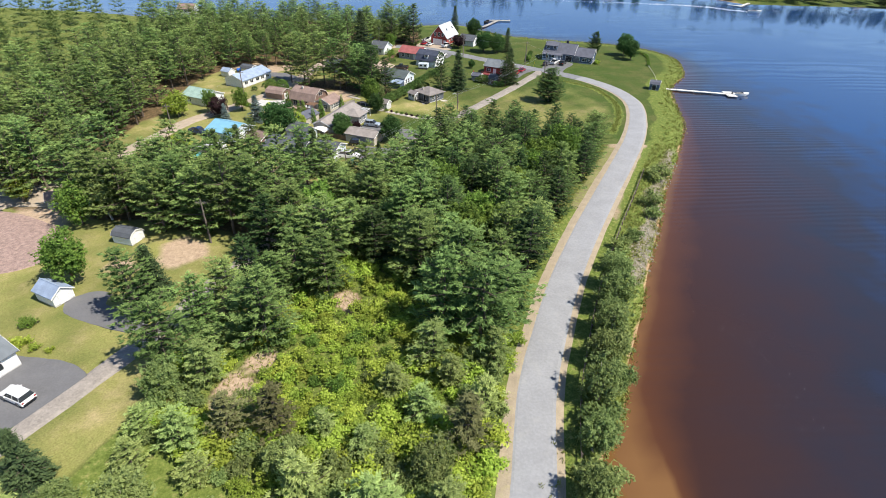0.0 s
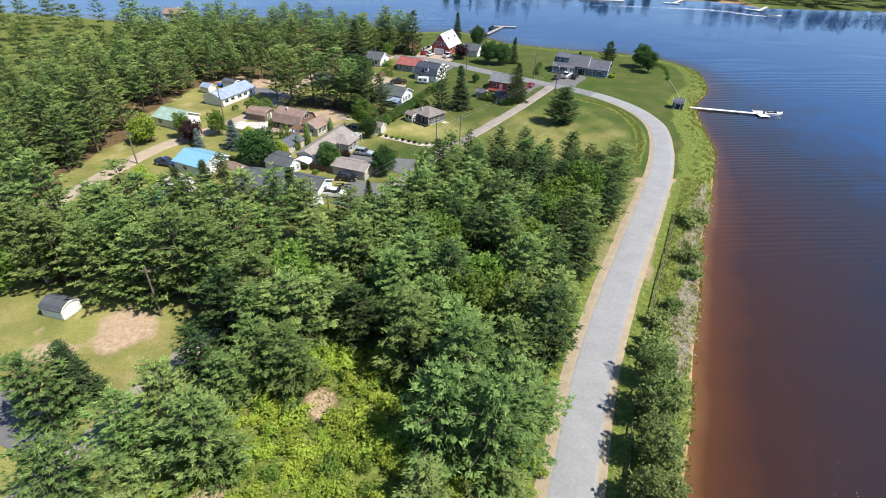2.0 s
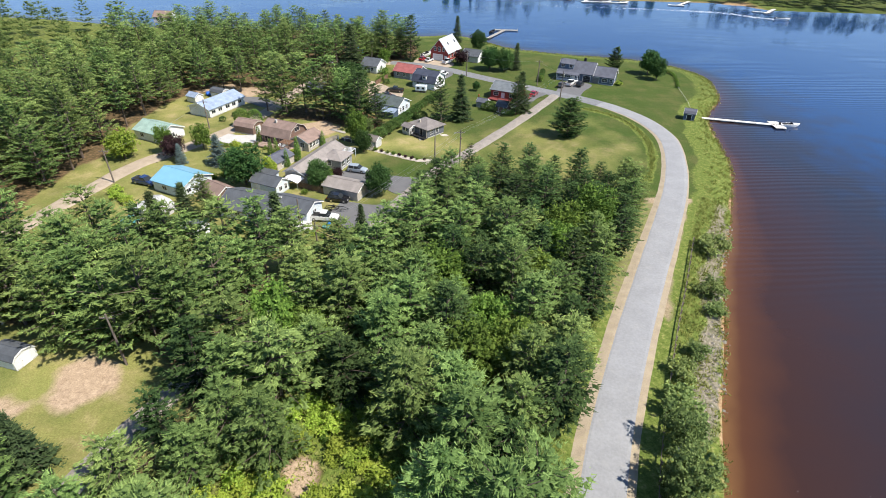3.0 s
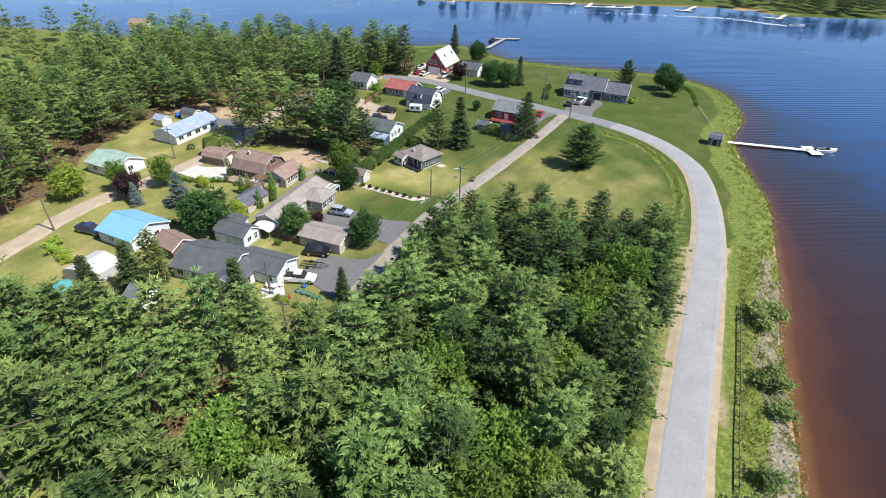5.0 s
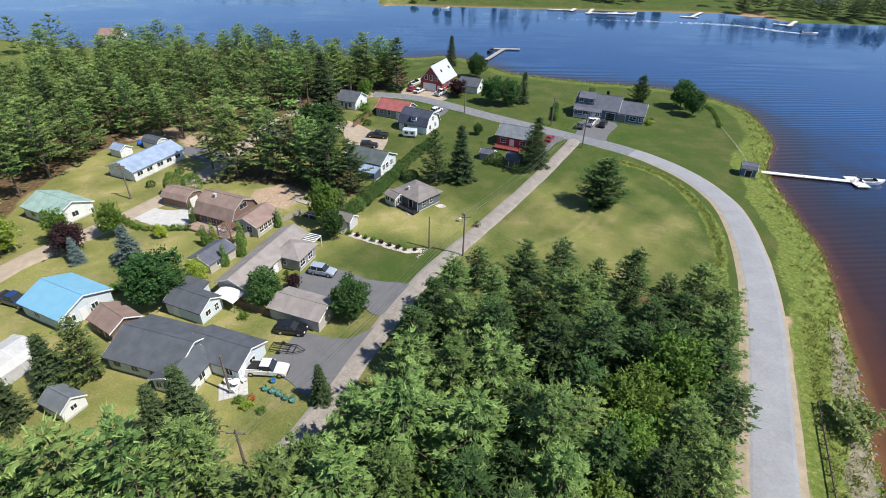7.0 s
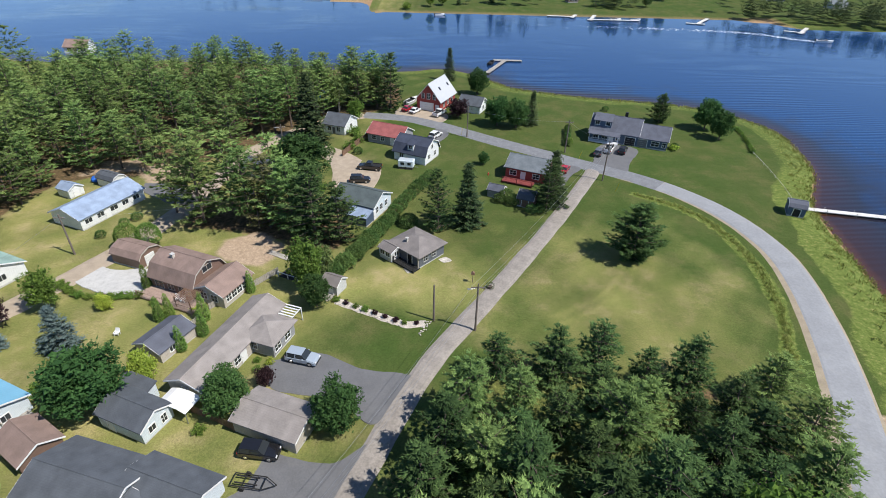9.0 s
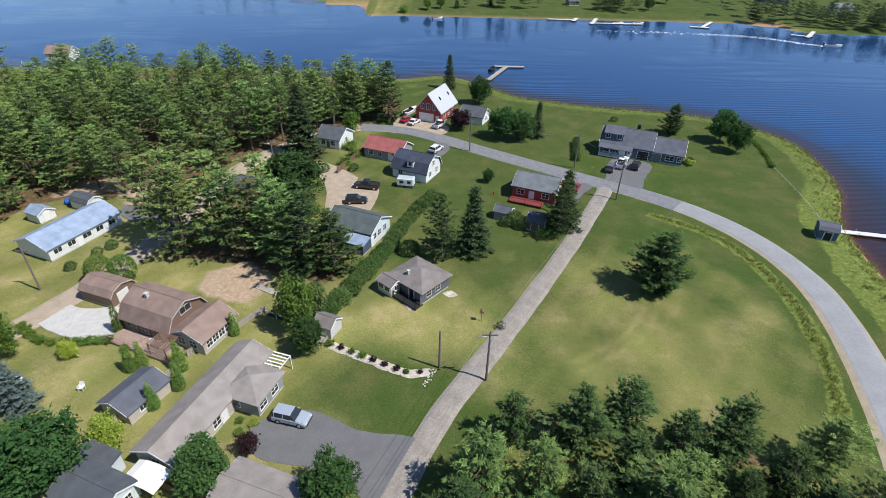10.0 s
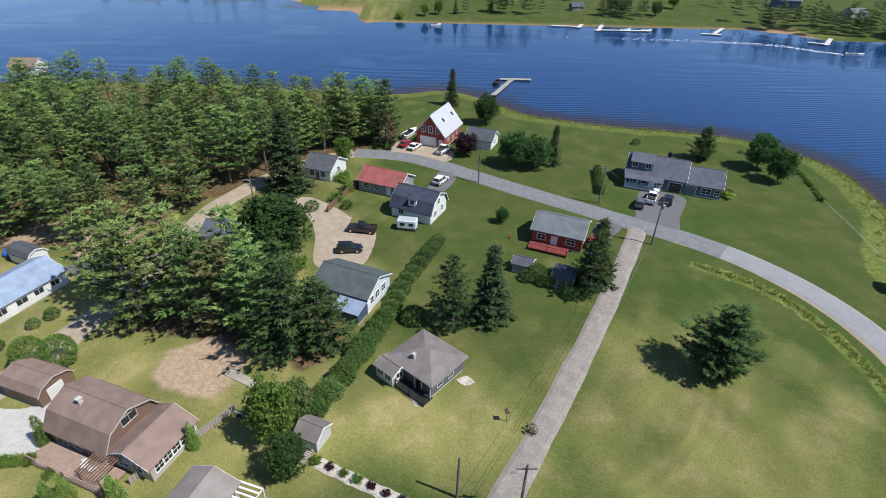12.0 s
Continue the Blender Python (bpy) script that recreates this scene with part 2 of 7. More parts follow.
GLADE = [(-30, 45), (-26, 60), (-18, 77), (-7.5, 77), (-0.5, 67), (-1, 54), (-10, 43), (-21, 41)]
BARE = [(-26.1, 47.7, 2.8), (-27.4, 45.6, 2.5), (-24.2, 52.5, 2.2), (-14.2, 66.9, 2.0), (-14.5, 66.0, 2.5)]
WEST = [(-86, 108), (-88, 135), (-86, 150), (-90, 172), (-89, 186), (-86, 200), (-66, 204), (-58, 215), (-34, 243), (-18, 255), (-16, 268), (-24, 300), (-54, 302), (-123, 308), (-170, 304), (-300, 326), (-700, 350), (-700, -100), (-120, -100), (-96, 40), (-93, 85)]
GROVE = [(-53, 181), (-40, 178.5), (-24, 173), (-20, 178), (-26, 187), (-40, 190), (-52, 190)]
MIDWEST = [(-93, 106), (-66, 104), (-58, 105), (-40, 100), (-30, 102), (-22, 105), (-28, 93), (-34, 80), (-42, 86), (-57, 88), (-75, 91), (-93, 92)]
ROAD = spline([(3, -30), (6, 5), (9, 22), (11, 34), (13, 48), (16, 59), (21, 74), (29, 93), (41, 119), (50, 139), (56, 156), (59.3, 171), (58.9, 181), (56, 190.5), (50.5, 199.2), (44, 205.6), (37, 210.8), (30, 215.3), (25.7, 218.5), (12, 228), (-5, 240.7), (-14, 245.5), (-26, 247.5)])
LANE = spline([(34, 211), (32.5, 207.8), (26.8, 197.3), (18.3, 182.4), (10.2, 169), (2.6, 156.8), (-3.5, 147.3), (-8.4, 137), (-13, 125.5), (-17, 115), (-28, 93), (-38, 69), (-40.5, 60), (-44.5, 50), (-49, 40), (-58, 22), (-70, 0)])
STREET = spline([(-26, 247.5), (-38, 239), (-49, 222), (-53, 205), (-55, 190), (-59, 176), (-65, 162), (-74, 147), (-78, 134), (-82, 116), (-88, 100), (-98, 84), (-120, 60)])


def depth_in(X, Y):
    return np.maximum(signed(X, Y, LAND[0]), signed(X, Y, LAND[1]))


def ground_height(X, Y, s=None):
    s = depth_in(X, Y) if s is None else s
    z = np.interp(s, [-60, -25, -8, -2, 0, 1.5, 4.0, 7], [-7, -5, -3.2, -1.9, -1.25, -0.75, -0.12, 0])
    bar = np.exp(-(((X - 25) / 9) ** 2 + ((Y - 33) / 10) ** 2))
    z = np.where(s < 0, np.maximum(z, -3.2 + 1.9 * bar), z)
    hills = np.interp(Y, [430, 520, 900, 2500], [0, 3, 25, 120])
    z = z + np.where((s > 6), hills, 0)
    return z


# ---- ground ----
def axis(lo, hi, step, reach, grow=1.35):
    mid = list(np.arange(lo, hi + 0.01, step))
    a, b, d = [], [], step
    while hi + sum(b) < reach or lo - sum(a) > -reach:
        d *= grow
        a.append(d)
        b.append(d)
    return np.array([lo - x for x in np.cumsum(a)][::-1] + mid + [hi + x for x in np.cumsum(b)])


gx, gy = axis(-110, 112, 1.0, 2800), axis(14, 320, 1.0, 3200)
GX, GY = np.meshgrid(gx, gy)
GS = depth_in(GX, GY)
GZ = ground_height(GX, GY, GS)
GZ = GZ + np.where(GS > 4, 0.12 * wobble(GX, GY, 14), 0)
near_road = np.minimum(np.minimum(line_distance(GX, GY, ROAD[::3]), line_distance(GX, GY, LANE[::3])), line_distance(GX, GY, STREET[::3]))
GZ = np.where((near_road < 9) & (GS > 2), np.clip(GZ, -0.3, 0) * np.clip((near_road - 5) / 4, 0, 1) - 0.06, GZ)
verts = np.stack([GX, GY, GZ], -1).reshape(-1, 3)
idx = np.arange(GX.size).reshape(GX.shape)
faces = np.stack([idx[:-1, :-1], idx[:-1, 1:], idx[1:, 1:], idx[1:, :-1]], -1).reshape(-1, 4)
me = bpy.data.meshes.new("ground")
me.from_pydata(verts.tolist(), [], faces.tolist())
me.polygons.foreach_set("use_smooth", np.ones(len(faces), bool))
soft = lambda d, w: np.clip(d / w + 0.5, 0, 1)
jag = 1.5 * wobble(GX, GY, 5) + 0.8 * wobble(GX, GY, 2, 3)
wood = np.maximum.reduce([soft(signed(GX, GY, p) + jag, 3.0) for p in (WOOD, WEST, GROVE, MIDWEST)])
glade = np.maximum(soft(signed(GX, GY, GLADE) + jag, 5.0), soft(signed(GX, GY, WOOD) + jag, 4.0) * np.clip((66 - GY) / 6, 0, 1))
bank = soft(8.5 - GS + 0.7 * jag, 2.5) * (GS > -3) * (1 - 0.45 * np.clip((GY - 200) / 15, 0, 1))
verge = soft(9.0 - line_distance(GX, GY, ROAD[:60]) + jag * 0.6, 2.0) * (GY < 135)
ditch = soft(1.3 - line_distance(GX, GY, spline([(40, 198), (47, 193), (51.5, 186), (53.5, 173), (51, 158), (46, 146)])) + 0.3 * jag, 0.8)
wild = np.clip(np.maximum.reduce([bank, glade, verge * 0.8, ditch, 0.55 * soft(signed(GX, GY, WOOD), 3.0), 0.6 * np.clip((-GX - 105) / 20, 0, 1) * (GS > 2)]), 0, 1)
sand = soft(0.3 - GS + 0.4 * jag, 1.2)
stones = soft(1.6 - np.abs(GS - 2.2) + 0.8 * jag, 1.6) * np.clip((GY - 70) / 8, 0, 1) * np.clip((140 - GY) / 10, 0, 1) * (GX > 0)
dirt = np.maximum.reduce([soft(6.0 - np.hypot(GX + 38, (GY - 173) * 1.2) + jag, 3), soft(1.2 - np.hypot((GX - 27.5) * 0.7, GY - 157.2) + 0.4 * jag, 1.2) * 0.45, soft(5 - np.hypot(GX + 82, GY - 84) / 1.9 + jag, 3) * 0.9,
                          soft(5 - np.hypot(GX + 47, GY - 79) + jag, 3) * 0.75, soft(2.5 - np.hypot(GX + 21, GY - 56) + jag, 3) * 0.8, soft(2 - np.hypot(GX + 14, GY - 72) + jag, 3) * 0.7,
                          0.62 * soft(6.2 - near_road + jag * 0.5, 2.0) * (GY < 138) * (GX > 0), soft(6 - np.hypot(GX + 66, GY - 205) + 2 * jag, 3) * 0.7, soft(6 - np.hypot(GX + 80, GY - 208) + 2 * jag, 3) * 0.6, soft(4 - np.hypot(GX + 55, GY - 75) + 2 * jag, 3) * 0.7])
for bx, by, br in BARE:
    dirt = np.maximum(dirt, soft(br - np.hypot(GX - bx, GY - by) + jag, 2.0) * 0.85)
    wild = wild * (1 - 0.8 * soft(br - np.hypot(GX - bx, GY - by) + jag, 2.0))
dry = np.clip((-GX - 4) / 22, 0, 1) * 0.75 + 0.45 * np.exp(-(((GX + 4) / 10) ** 2 + ((GY - 162) / 9) ** 2)) + 0.5 * np.exp(-(((GX - 28) / 24) ** 2 + ((GY - 160) / 26) ** 2) ** 2) + 0.25 * wobble(GX, GY, 9, 2) - 0.7 * np.exp(-(((GX + 13) / 7) ** 2 + ((GY - 151) / 7) ** 2)) + 0.75 * np.exp(-(((GX + 9) / 11) ** 2 + ((GY - 163) / 7) ** 2)) - 0.45 * np.clip((GX - 46) / 10, 0, 1) - 0.3 * np.clip((GY - 196) / 10, 0, 1)
tracks = np.minimum(line_distance(GX, GY, spline([(30, 171), (26.3, 164.6), (21.5, 159.8), (14, 155.5)])), line_distance(GX, GY, spline([(31.8, 170.4), (28, 163.6), (22.8, 158.4), (15, 153.6)])))
dry = dry + 0.25 * np.clip(1 - tracks / 0.8, 0, 1) + 0.3 * wobble(GX, GY, 4, 5)
for nm, v in (("wood", wood), ("wild", wild), ("sand", np.maximum(sand, 0)), ("stones", stones), ("dirt", dirt), ("dry", dry)):
    attribute(me, nm, v.reshape(-1))


def ground_material():
    m = bpy.data.materials.new("grass, needles, sand")
    m.use_nodes = True
    nt = m.node_tree
    N, L = nt.nodes.new, nt.links.new
    b = nt.nodes["Principled BSDF"]
    tc = N("ShaderNodeTexCoord")

    def noise_at(scale, detail=4, rough=0.6):
        n = N("ShaderNodeTexNoise")
        n.inputs["Scale"].default_value, n.inputs["Detail"].default_value, n.inputs["Roughness"].default_value = scale, detail, rough
        L(tc.outputs["Object"], n.inputs["Vector"])
        return n.outputs["Fac"]

    def ramp(src, *stops):
        r = N("ShaderNodeValToRGB")
        while len(r.color_ramp.elements) < len(stops):
            r.color_ramp.elements.new(0.5)
        for e, (p, c) in zip(r.color_ramp.elements, stops):
            e.position, e.color = p, (*c, 1)
        L(src, r.inputs[0])
        return r.outputs[0]

    def mixed(fac, a, c):
        x = N("ShaderNodeMix")
        x.data_type = "RGBA"
        L(fac, x.inputs["Factor"])
        L(a, x.inputs["A"])
        L(c, x.inputs["B"])
        return x.outputs["Result"]

    def mask(name, n, lo=0.35, hi=0.65, gain=0.7):
        a = N("ShaderNodeAttribute")
        a.attribute_name = name
        k = N("ShaderNodeMath")
        k.operation = "MULTIPLY_ADD"
        k.inputs[1].default_value = gain
        L(n, k.inputs[0])
        s = N("ShaderNodeMath")
        s.operation = "ADD"
        s.inputs[1].default_value = -0.5 * gain
        L(a.outputs["Fac"], k.inputs[2])
        L(k.outputs[0], s.inputs[0])
        r = N("ShaderNodeMapRange")
        r.inputs["From Min"].default_value, r.inputs["From Max"].default_value = lo, hi
        L(s.outputs[0], r.inputs["Value"])
        return r.outputs[0]

    big, mid, small, tiny = noise_at(0.035, 3), noise_at(0.16, 6, 0.65), noise_at(1.2, 5, 0.7), noise_at(5, 6, 0.75)
    lawn = ramp(mid, (0.28, (0.042, 0.072, 0.016)), (0.48, (0.066, 0.092, 0.024)), (0.62, (0.11, 0.112, 0.04)), (0.78, (0.18, 0.145, 0.07)))
    green = ramp(big, (0.4, (0.056, 0.1, 0.02)), (0.6, (0.088, 0.108, 0.031)))
    x = N("ShaderNodeMix")
    x.data_type = "RGBA"
    x.inputs["Factor"].default_value = 0.45
    L(lawn, x.inputs["A"])
    L(green, x.inputs["B"])
    col = x.outputs["Result"]
    dryc = ramp(mid, (0.3, (0.205, 0.222, 0.064)), (0.52, (0.275, 0.258, 0.092)), (0.76, (0.43, 0.34, 0.185)))
    col = mixed(mask("dry", small, 0.1, 1.0, 0.3), col, dryc)
    wildc = ramp(small, (0.3, (0.07, 0.105, 0.02)), (0.55, (0.15, 0.19, 0.045)), (0.75, (0.33, 0.29, 0.12)))
    floor_c = ramp(small, (0.3, (0.05, 0.045, 0.02)), (0.5, (0.12, 0.085, 0.045)), (0.7, (0.24, 0.15, 0.085)))
    sandc = ramp(small, (0.3, (0.28, 0.17, 0.09)), (0.7, (0.45, 0.31, 0.18)))
    dirtc = ramp(small, (0.3, (0.3, 0.22, 0.15)), (0.7, (0.5, 0.38, 0.27)))
    stonec = ramp(small, (0.3, (0.09, 0.1, 0.045)), (0.5, (0.2, 0.18, 0.13)), (0.7, (0.33, 0.28, 0.22)))
    col = mixed(mask("wood", small), col, floor_c)
    col = mixed(mask("dirt", mid, 0.35, 0.7), col, dirtc)
    col = mixed(mask("wild", small), col, wildc)
    col = mixed(mask("stones", small), col, stonec)
    col = mixed(mask("sand", small, gain=0.3), col, sandc)
    f = ramp(tiny, (0.3, (0.62, 0.62, 0.62)), (0.7, (1.36, 1.36, 1.36)))
    mu = N("ShaderNodeMix")
    mu.data_type, mu.blend_type = "RGBA", "MULTIPLY"
    mu.inputs["Factor"].default_value = 1
    L(col, mu.inputs["A"])
    L(f, mu.inputs["B"])
    L(mu.outputs["Result"], b.inputs["Base Color"])
    b.inputs["Roughness"].default_value = 0.95
    b.inputs["Specular IOR Level"].default_value = 0.1
    bp = N("ShaderNodeBump")
    bp.inputs["Strength"].default_value, bp.inputs["Distance"].default_value = 0.6, 0.15
    L(small, bp.inputs["Height"])
    L(bp.outputs[0], b.inputs["Normal"])
    return m


me.materials.append(ground_material())
tagged(new("ground", me), "mown lawns, pine needle floor and grassy river banks", "ground", kind="structure")

# ---- water ----
wx, wy = axis(-120, 240, 3.0, 2800), axis(10, 440, 3.0, 3200)
WX, WY = np.meshgrid(wx, wy)
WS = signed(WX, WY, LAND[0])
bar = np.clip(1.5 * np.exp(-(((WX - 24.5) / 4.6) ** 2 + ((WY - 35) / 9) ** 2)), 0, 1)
# bluer away from the bank and northwards, standing in for reflected sky
brown_to_sky = np.clip(-WS / 110 + np.clip((WY - 120) / 130, 0, 1) * np.clip(-WS / 10, 0, 1) * 0.45, 0, 1) * (1 - bar)
idx = np.arange(WX.size).reshape(WX.shape)
faces = np.stack([idx[:-1, :-1], idx[:-1, 1:], idx[1:, 1:], idx[1:, :-1]], -1).reshape(-1, 4)
wm = bpy.data.meshes.new("water")
wm.from_pydata(np.stack([WX, WY, np.full(WX.shape, -1.2)], -1).reshape(-1, 3).tolist(), [], faces.tolist())
attribute(wm, "brown_to_sky", brown_to_sky.reshape(-1))


def water_material():
    m = bpy.data.materials.new("dark tannin-brown river water with painted sky blue")
    m.use_nodes = True
    nt = m.node_tree
    N, L = nt.nodes.new, nt.links.new
    b = nt.nodes["Principled BSDF"]
    a = N("ShaderNodeAttribute")
    a.attribute_name = "brown_to_sky"
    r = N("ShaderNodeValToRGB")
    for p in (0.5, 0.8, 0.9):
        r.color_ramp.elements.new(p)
    # browns are tannin; the last blue is sky reflection painted as body colour
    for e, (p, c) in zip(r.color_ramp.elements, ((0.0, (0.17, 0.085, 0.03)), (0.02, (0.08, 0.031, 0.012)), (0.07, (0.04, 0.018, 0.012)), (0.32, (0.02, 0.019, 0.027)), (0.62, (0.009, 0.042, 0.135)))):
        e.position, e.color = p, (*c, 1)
    tc, mp = N("ShaderNodeTexCoord"), N("ShaderNodeMapping")
    n0 = N("ShaderNodeTexNoise")
    n0.inputs["Scale"].default_value, n0.inputs["Detail"].default_value = 0.12, 4
    L(tc.outputs["Object"], n0.inputs["Vector"])
    k = N("ShaderNodeMath")
    k.operation = "MULTIPLY"
    j = N("ShaderNodeMapRange")
    j.inputs["From Min"].default_value, j.inputs["From Max"].default_value, j.inputs["To Min"].default_value, j.inputs["To Max"].default_value = 0.3, 0.7, 0.8, 1.2
    L(n0.outputs["Fac"], j.inputs["Value"])
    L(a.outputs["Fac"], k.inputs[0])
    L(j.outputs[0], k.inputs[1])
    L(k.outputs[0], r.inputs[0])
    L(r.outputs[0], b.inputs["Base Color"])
    b.inputs["Roughness"].default_value = 0.06
    b.inputs["IOR"].default_value = 1.45
    mp.inputs["Rotation"].default_value = (0, 0, radians(-20))
    mp.inputs["Scale"].default_value = (0.3, 1.0, 1.0)
    L(tc.outputs["Object"], mp.inputs["Vector"])
    n1, n2, wv = N("ShaderNodeTexNoise"), N("ShaderNodeTexNoise"), N("ShaderNodeTexWave")
    n1.inputs["Scale"].default_value, n1.inputs["Detail"].default_value = 0.7, 5
    n2.inputs["Scale"].default_value, n2.inputs["Detail"].default_value = 0.02, 3
    wv.bands_direction = "Y"
    wv.inputs["Scale"].default_value, wv.inputs["Distortion"].default_value, wv.inputs["Detail"].default_value, wv.inputs["Detail Scale"].default_value = 0.17, 14.0, 3, 0.25
    L(mp.outputs[0], n1.inputs["Vector"])
    L(mp.outputs[0], wv.inputs["Vector"])
    L(tc.outputs["Object"], n2.inputs["Vector"])
    rr = N("ShaderNodeMapRange")
    rr.inputs["From Min"].default_value, rr.inputs["From Max"].default_value = 0.42, 0.62
    L(n2.outputs["Fac"], rr.inputs["Value"])
    mu, ad = N("ShaderNodeMath"), N("ShaderNodeMath")
    mu.operation, ad.operation = "MULTIPLY", "MULTIPLY_ADD"
    L(wv.outputs["Fac"], mu.inputs[0])
    L(rr.outputs[0], mu.inputs[1])
    L(n1.outputs["Fac"], ad.inputs[0])
    ad.inputs[1].default_value = 0.35
    L(mu.outputs[0], ad.inputs[2])
    bp = N("ShaderNodeBump")
    bp.inputs["Strength"].default_value, bp.inputs["Distance"].default_value = 0.07, 0.5
    L(ad.outputs[0], bp.inputs["Height"])
    L(bp.outputs[0], b.inputs["Normal"])
    return m


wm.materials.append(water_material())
tagged(new("water", wm), "wide calm river, brown near the bank, reflected sky blue painted in beyond", "water", kind="structure")


# ---- roads ----
def ribbon(line, left, right, lift=0.05, crown=0.06, ragged=0.0, edge=0.12):
    """A strip along a line, from left to right of it, a little higher in the middle and turned down at both edges."""
    n = len(line)
    d = np.gradient(line, axis=0)
    d /= np.hypot(d[:, 0], d[:, 1])[:, None]
    nrm = np.stack([d[:, 1], -d[:, 0]], 1)
    us = np.linspace(0, 1, 7)
    vs, fs = [], []
    lw = left if np.ndim(left) else np.full(n, left)
    rw = right if np.ndim(right) else np.full(n, right)
    for i in range(n):
        wl = lw[i] + ragged * (math.sin(i * 1.7) + math.sin(i * 0.63 + 1)) * 0.5
        wr = rw[i] + ragged * (math.sin(i * 1.3 + 2) + math.sin(i * 0.71)) * 0.5
        for k, u in enumerate(us):
            p = line[i] + nrm[i] * (-wl + (wl + wr) * u)
            z = lift + crown * (1 - (2 * u - 1) ** 2) - (edge if k in (0, len(us) - 1) else 0)
            vs.append((p[0], p[1], z))
    m = len(us)
    for i in range(n - 1):
        for k in range(m - 1):
            fs.append((i * m + k, i * m + k + 1, (i + 1) * m + k + 1, (i + 1) * m + k))
    return vs, fs


ASPHALT = mat("pale worn asphalt", (0.275, 0.28, 0.29), 0.9, var=0.12, scale=2.5, fine=30, bump=0.25, stain=0.4, stain_col=(0.35, 0.345, 0.335))
OLDROAD = mat("darker patched asphalt", (0.19, 0.195, 0.205), 0.9, var=0.16, scale=6, fine=30, bump=0.25, stain=0.6, stain_col=(0.3, 0.295, 0.29))
OLDTAR = mat("cracked old asphalt and gravel", (0.28, 0.25, 0.22), 0.95, var=0.22, scale=5, fine=40, bump=0.5, stain=0.6, stain_col=(0.4, 0.355, 0.31))
DRIVE = mat("grey asphalt driveway", (0.14, 0.14, 0.145), 0.9, var=0.12, scale=4, fine=50, bump=0.3, stain=0.3, stain_col=(0.2, 0.195, 0.19))
GRAVEL = mat("tan gravel", (0.38, 0.31, 0.235), 0.95, var=0.2, scale=6, fine=80, bump=0.6, stain=0.4, stain_col=(0.32, 0.27, 0.19))
SHOULDER = mat("sandy shoulder", (0.34, 0.28, 0.2), 0.95, var=0.2, scale=6, fine=80, bump=0.5, stain=0.5, stain_col=(0.38, 0.34, 0.16))
taper = np.interp(np.arange(len(ROAD)), [0, 75, 95, len(ROAD) - 1], [3.3, 3.2, 2.9, 2.7])
tagged(part("road_shoulder", ribbon(ROAD, np.interp(np.arange(len(ROAD)), [0, 70, 90, 130], [4.2, 4.1, 3.4, 2.8]), np.interp(np.arange(len(ROAD)), [0, 70, 90, 130], [3.8, 3.7, 3.2, 2.8]), 0.04, 0.03, 0.06), SHOULDER), "sandy gravel shoulder along the river road", "shoulder", kind="structure")
BEND = int(np.argmin(np.hypot(ROAD[:, 0] - 47, ROAD[:, 1] - 203)))
tagged(part("road", ribbon(ROAD[:BEND + 1], taper[:BEND + 1], taper[:BEND + 1], 0.06, 0.08, 0.04), ASPHALT), "pale grey worn asphalt road curving along the river", "road", kind="structure")
tagged(part("village_road", ribbon(ROAD[BEND:], taper[BEND:], taper[BEND:], 0.06, 0.08, 0.06), OLDROAD), "darker patched asphalt road through the village", "road", kind="structure")
tagged(part("lane", ribbon(LANE, 1.7, 1.7, 0.05, 0.06, 0.1), OLDTAR), "narrow cracked lane of old asphalt and gravel", "lane", kind="structure")
tagged(part("street", ribbon(STREET, 2.5, 2.5, 0.04, 0.05, 0.25), GRAVEL), "tan gravel village street", "street", kind="structure")


def pad(name, label, outline, material, lift=0.05, step=0.6):
    """A flat paved patch with a rounded, slightly ragged outline and a turned-down rim."""
    P = spline([*outline, outline[0]], step)[:-1]
    c = P.mean(0)
    ring = [(x + 0.04 * math.sin(i * 1.9), y + 0.04 * math.cos(i * 1.3), lift) for i, (x, y) in enumerate(P)]
    low = [(c[0] + (x - c[0]) * 1.02, c[1] + (y - c[1]) * 1.02, -0.15) for x, y, _ in ring]
    n = len(ring)
    fs = [tuple(range(n))] + [(i, n + i, n + (i + 1) % n, (i + 1) % n) for i in range(n)]
    bm = bmesh.new()
    vv = [bm.verts.new(v) for v in ring + low]
    for f in fs:
        bm.faces.new([vv[i] for i in f])
    bmesh.ops.recalc_face_normals(bm, faces=bm.faces)
    bmesh.ops.triangulate(bm, faces=bm.faces[:])
    return tagged(part(name, bm, material), label, "driveway", kind="structure")


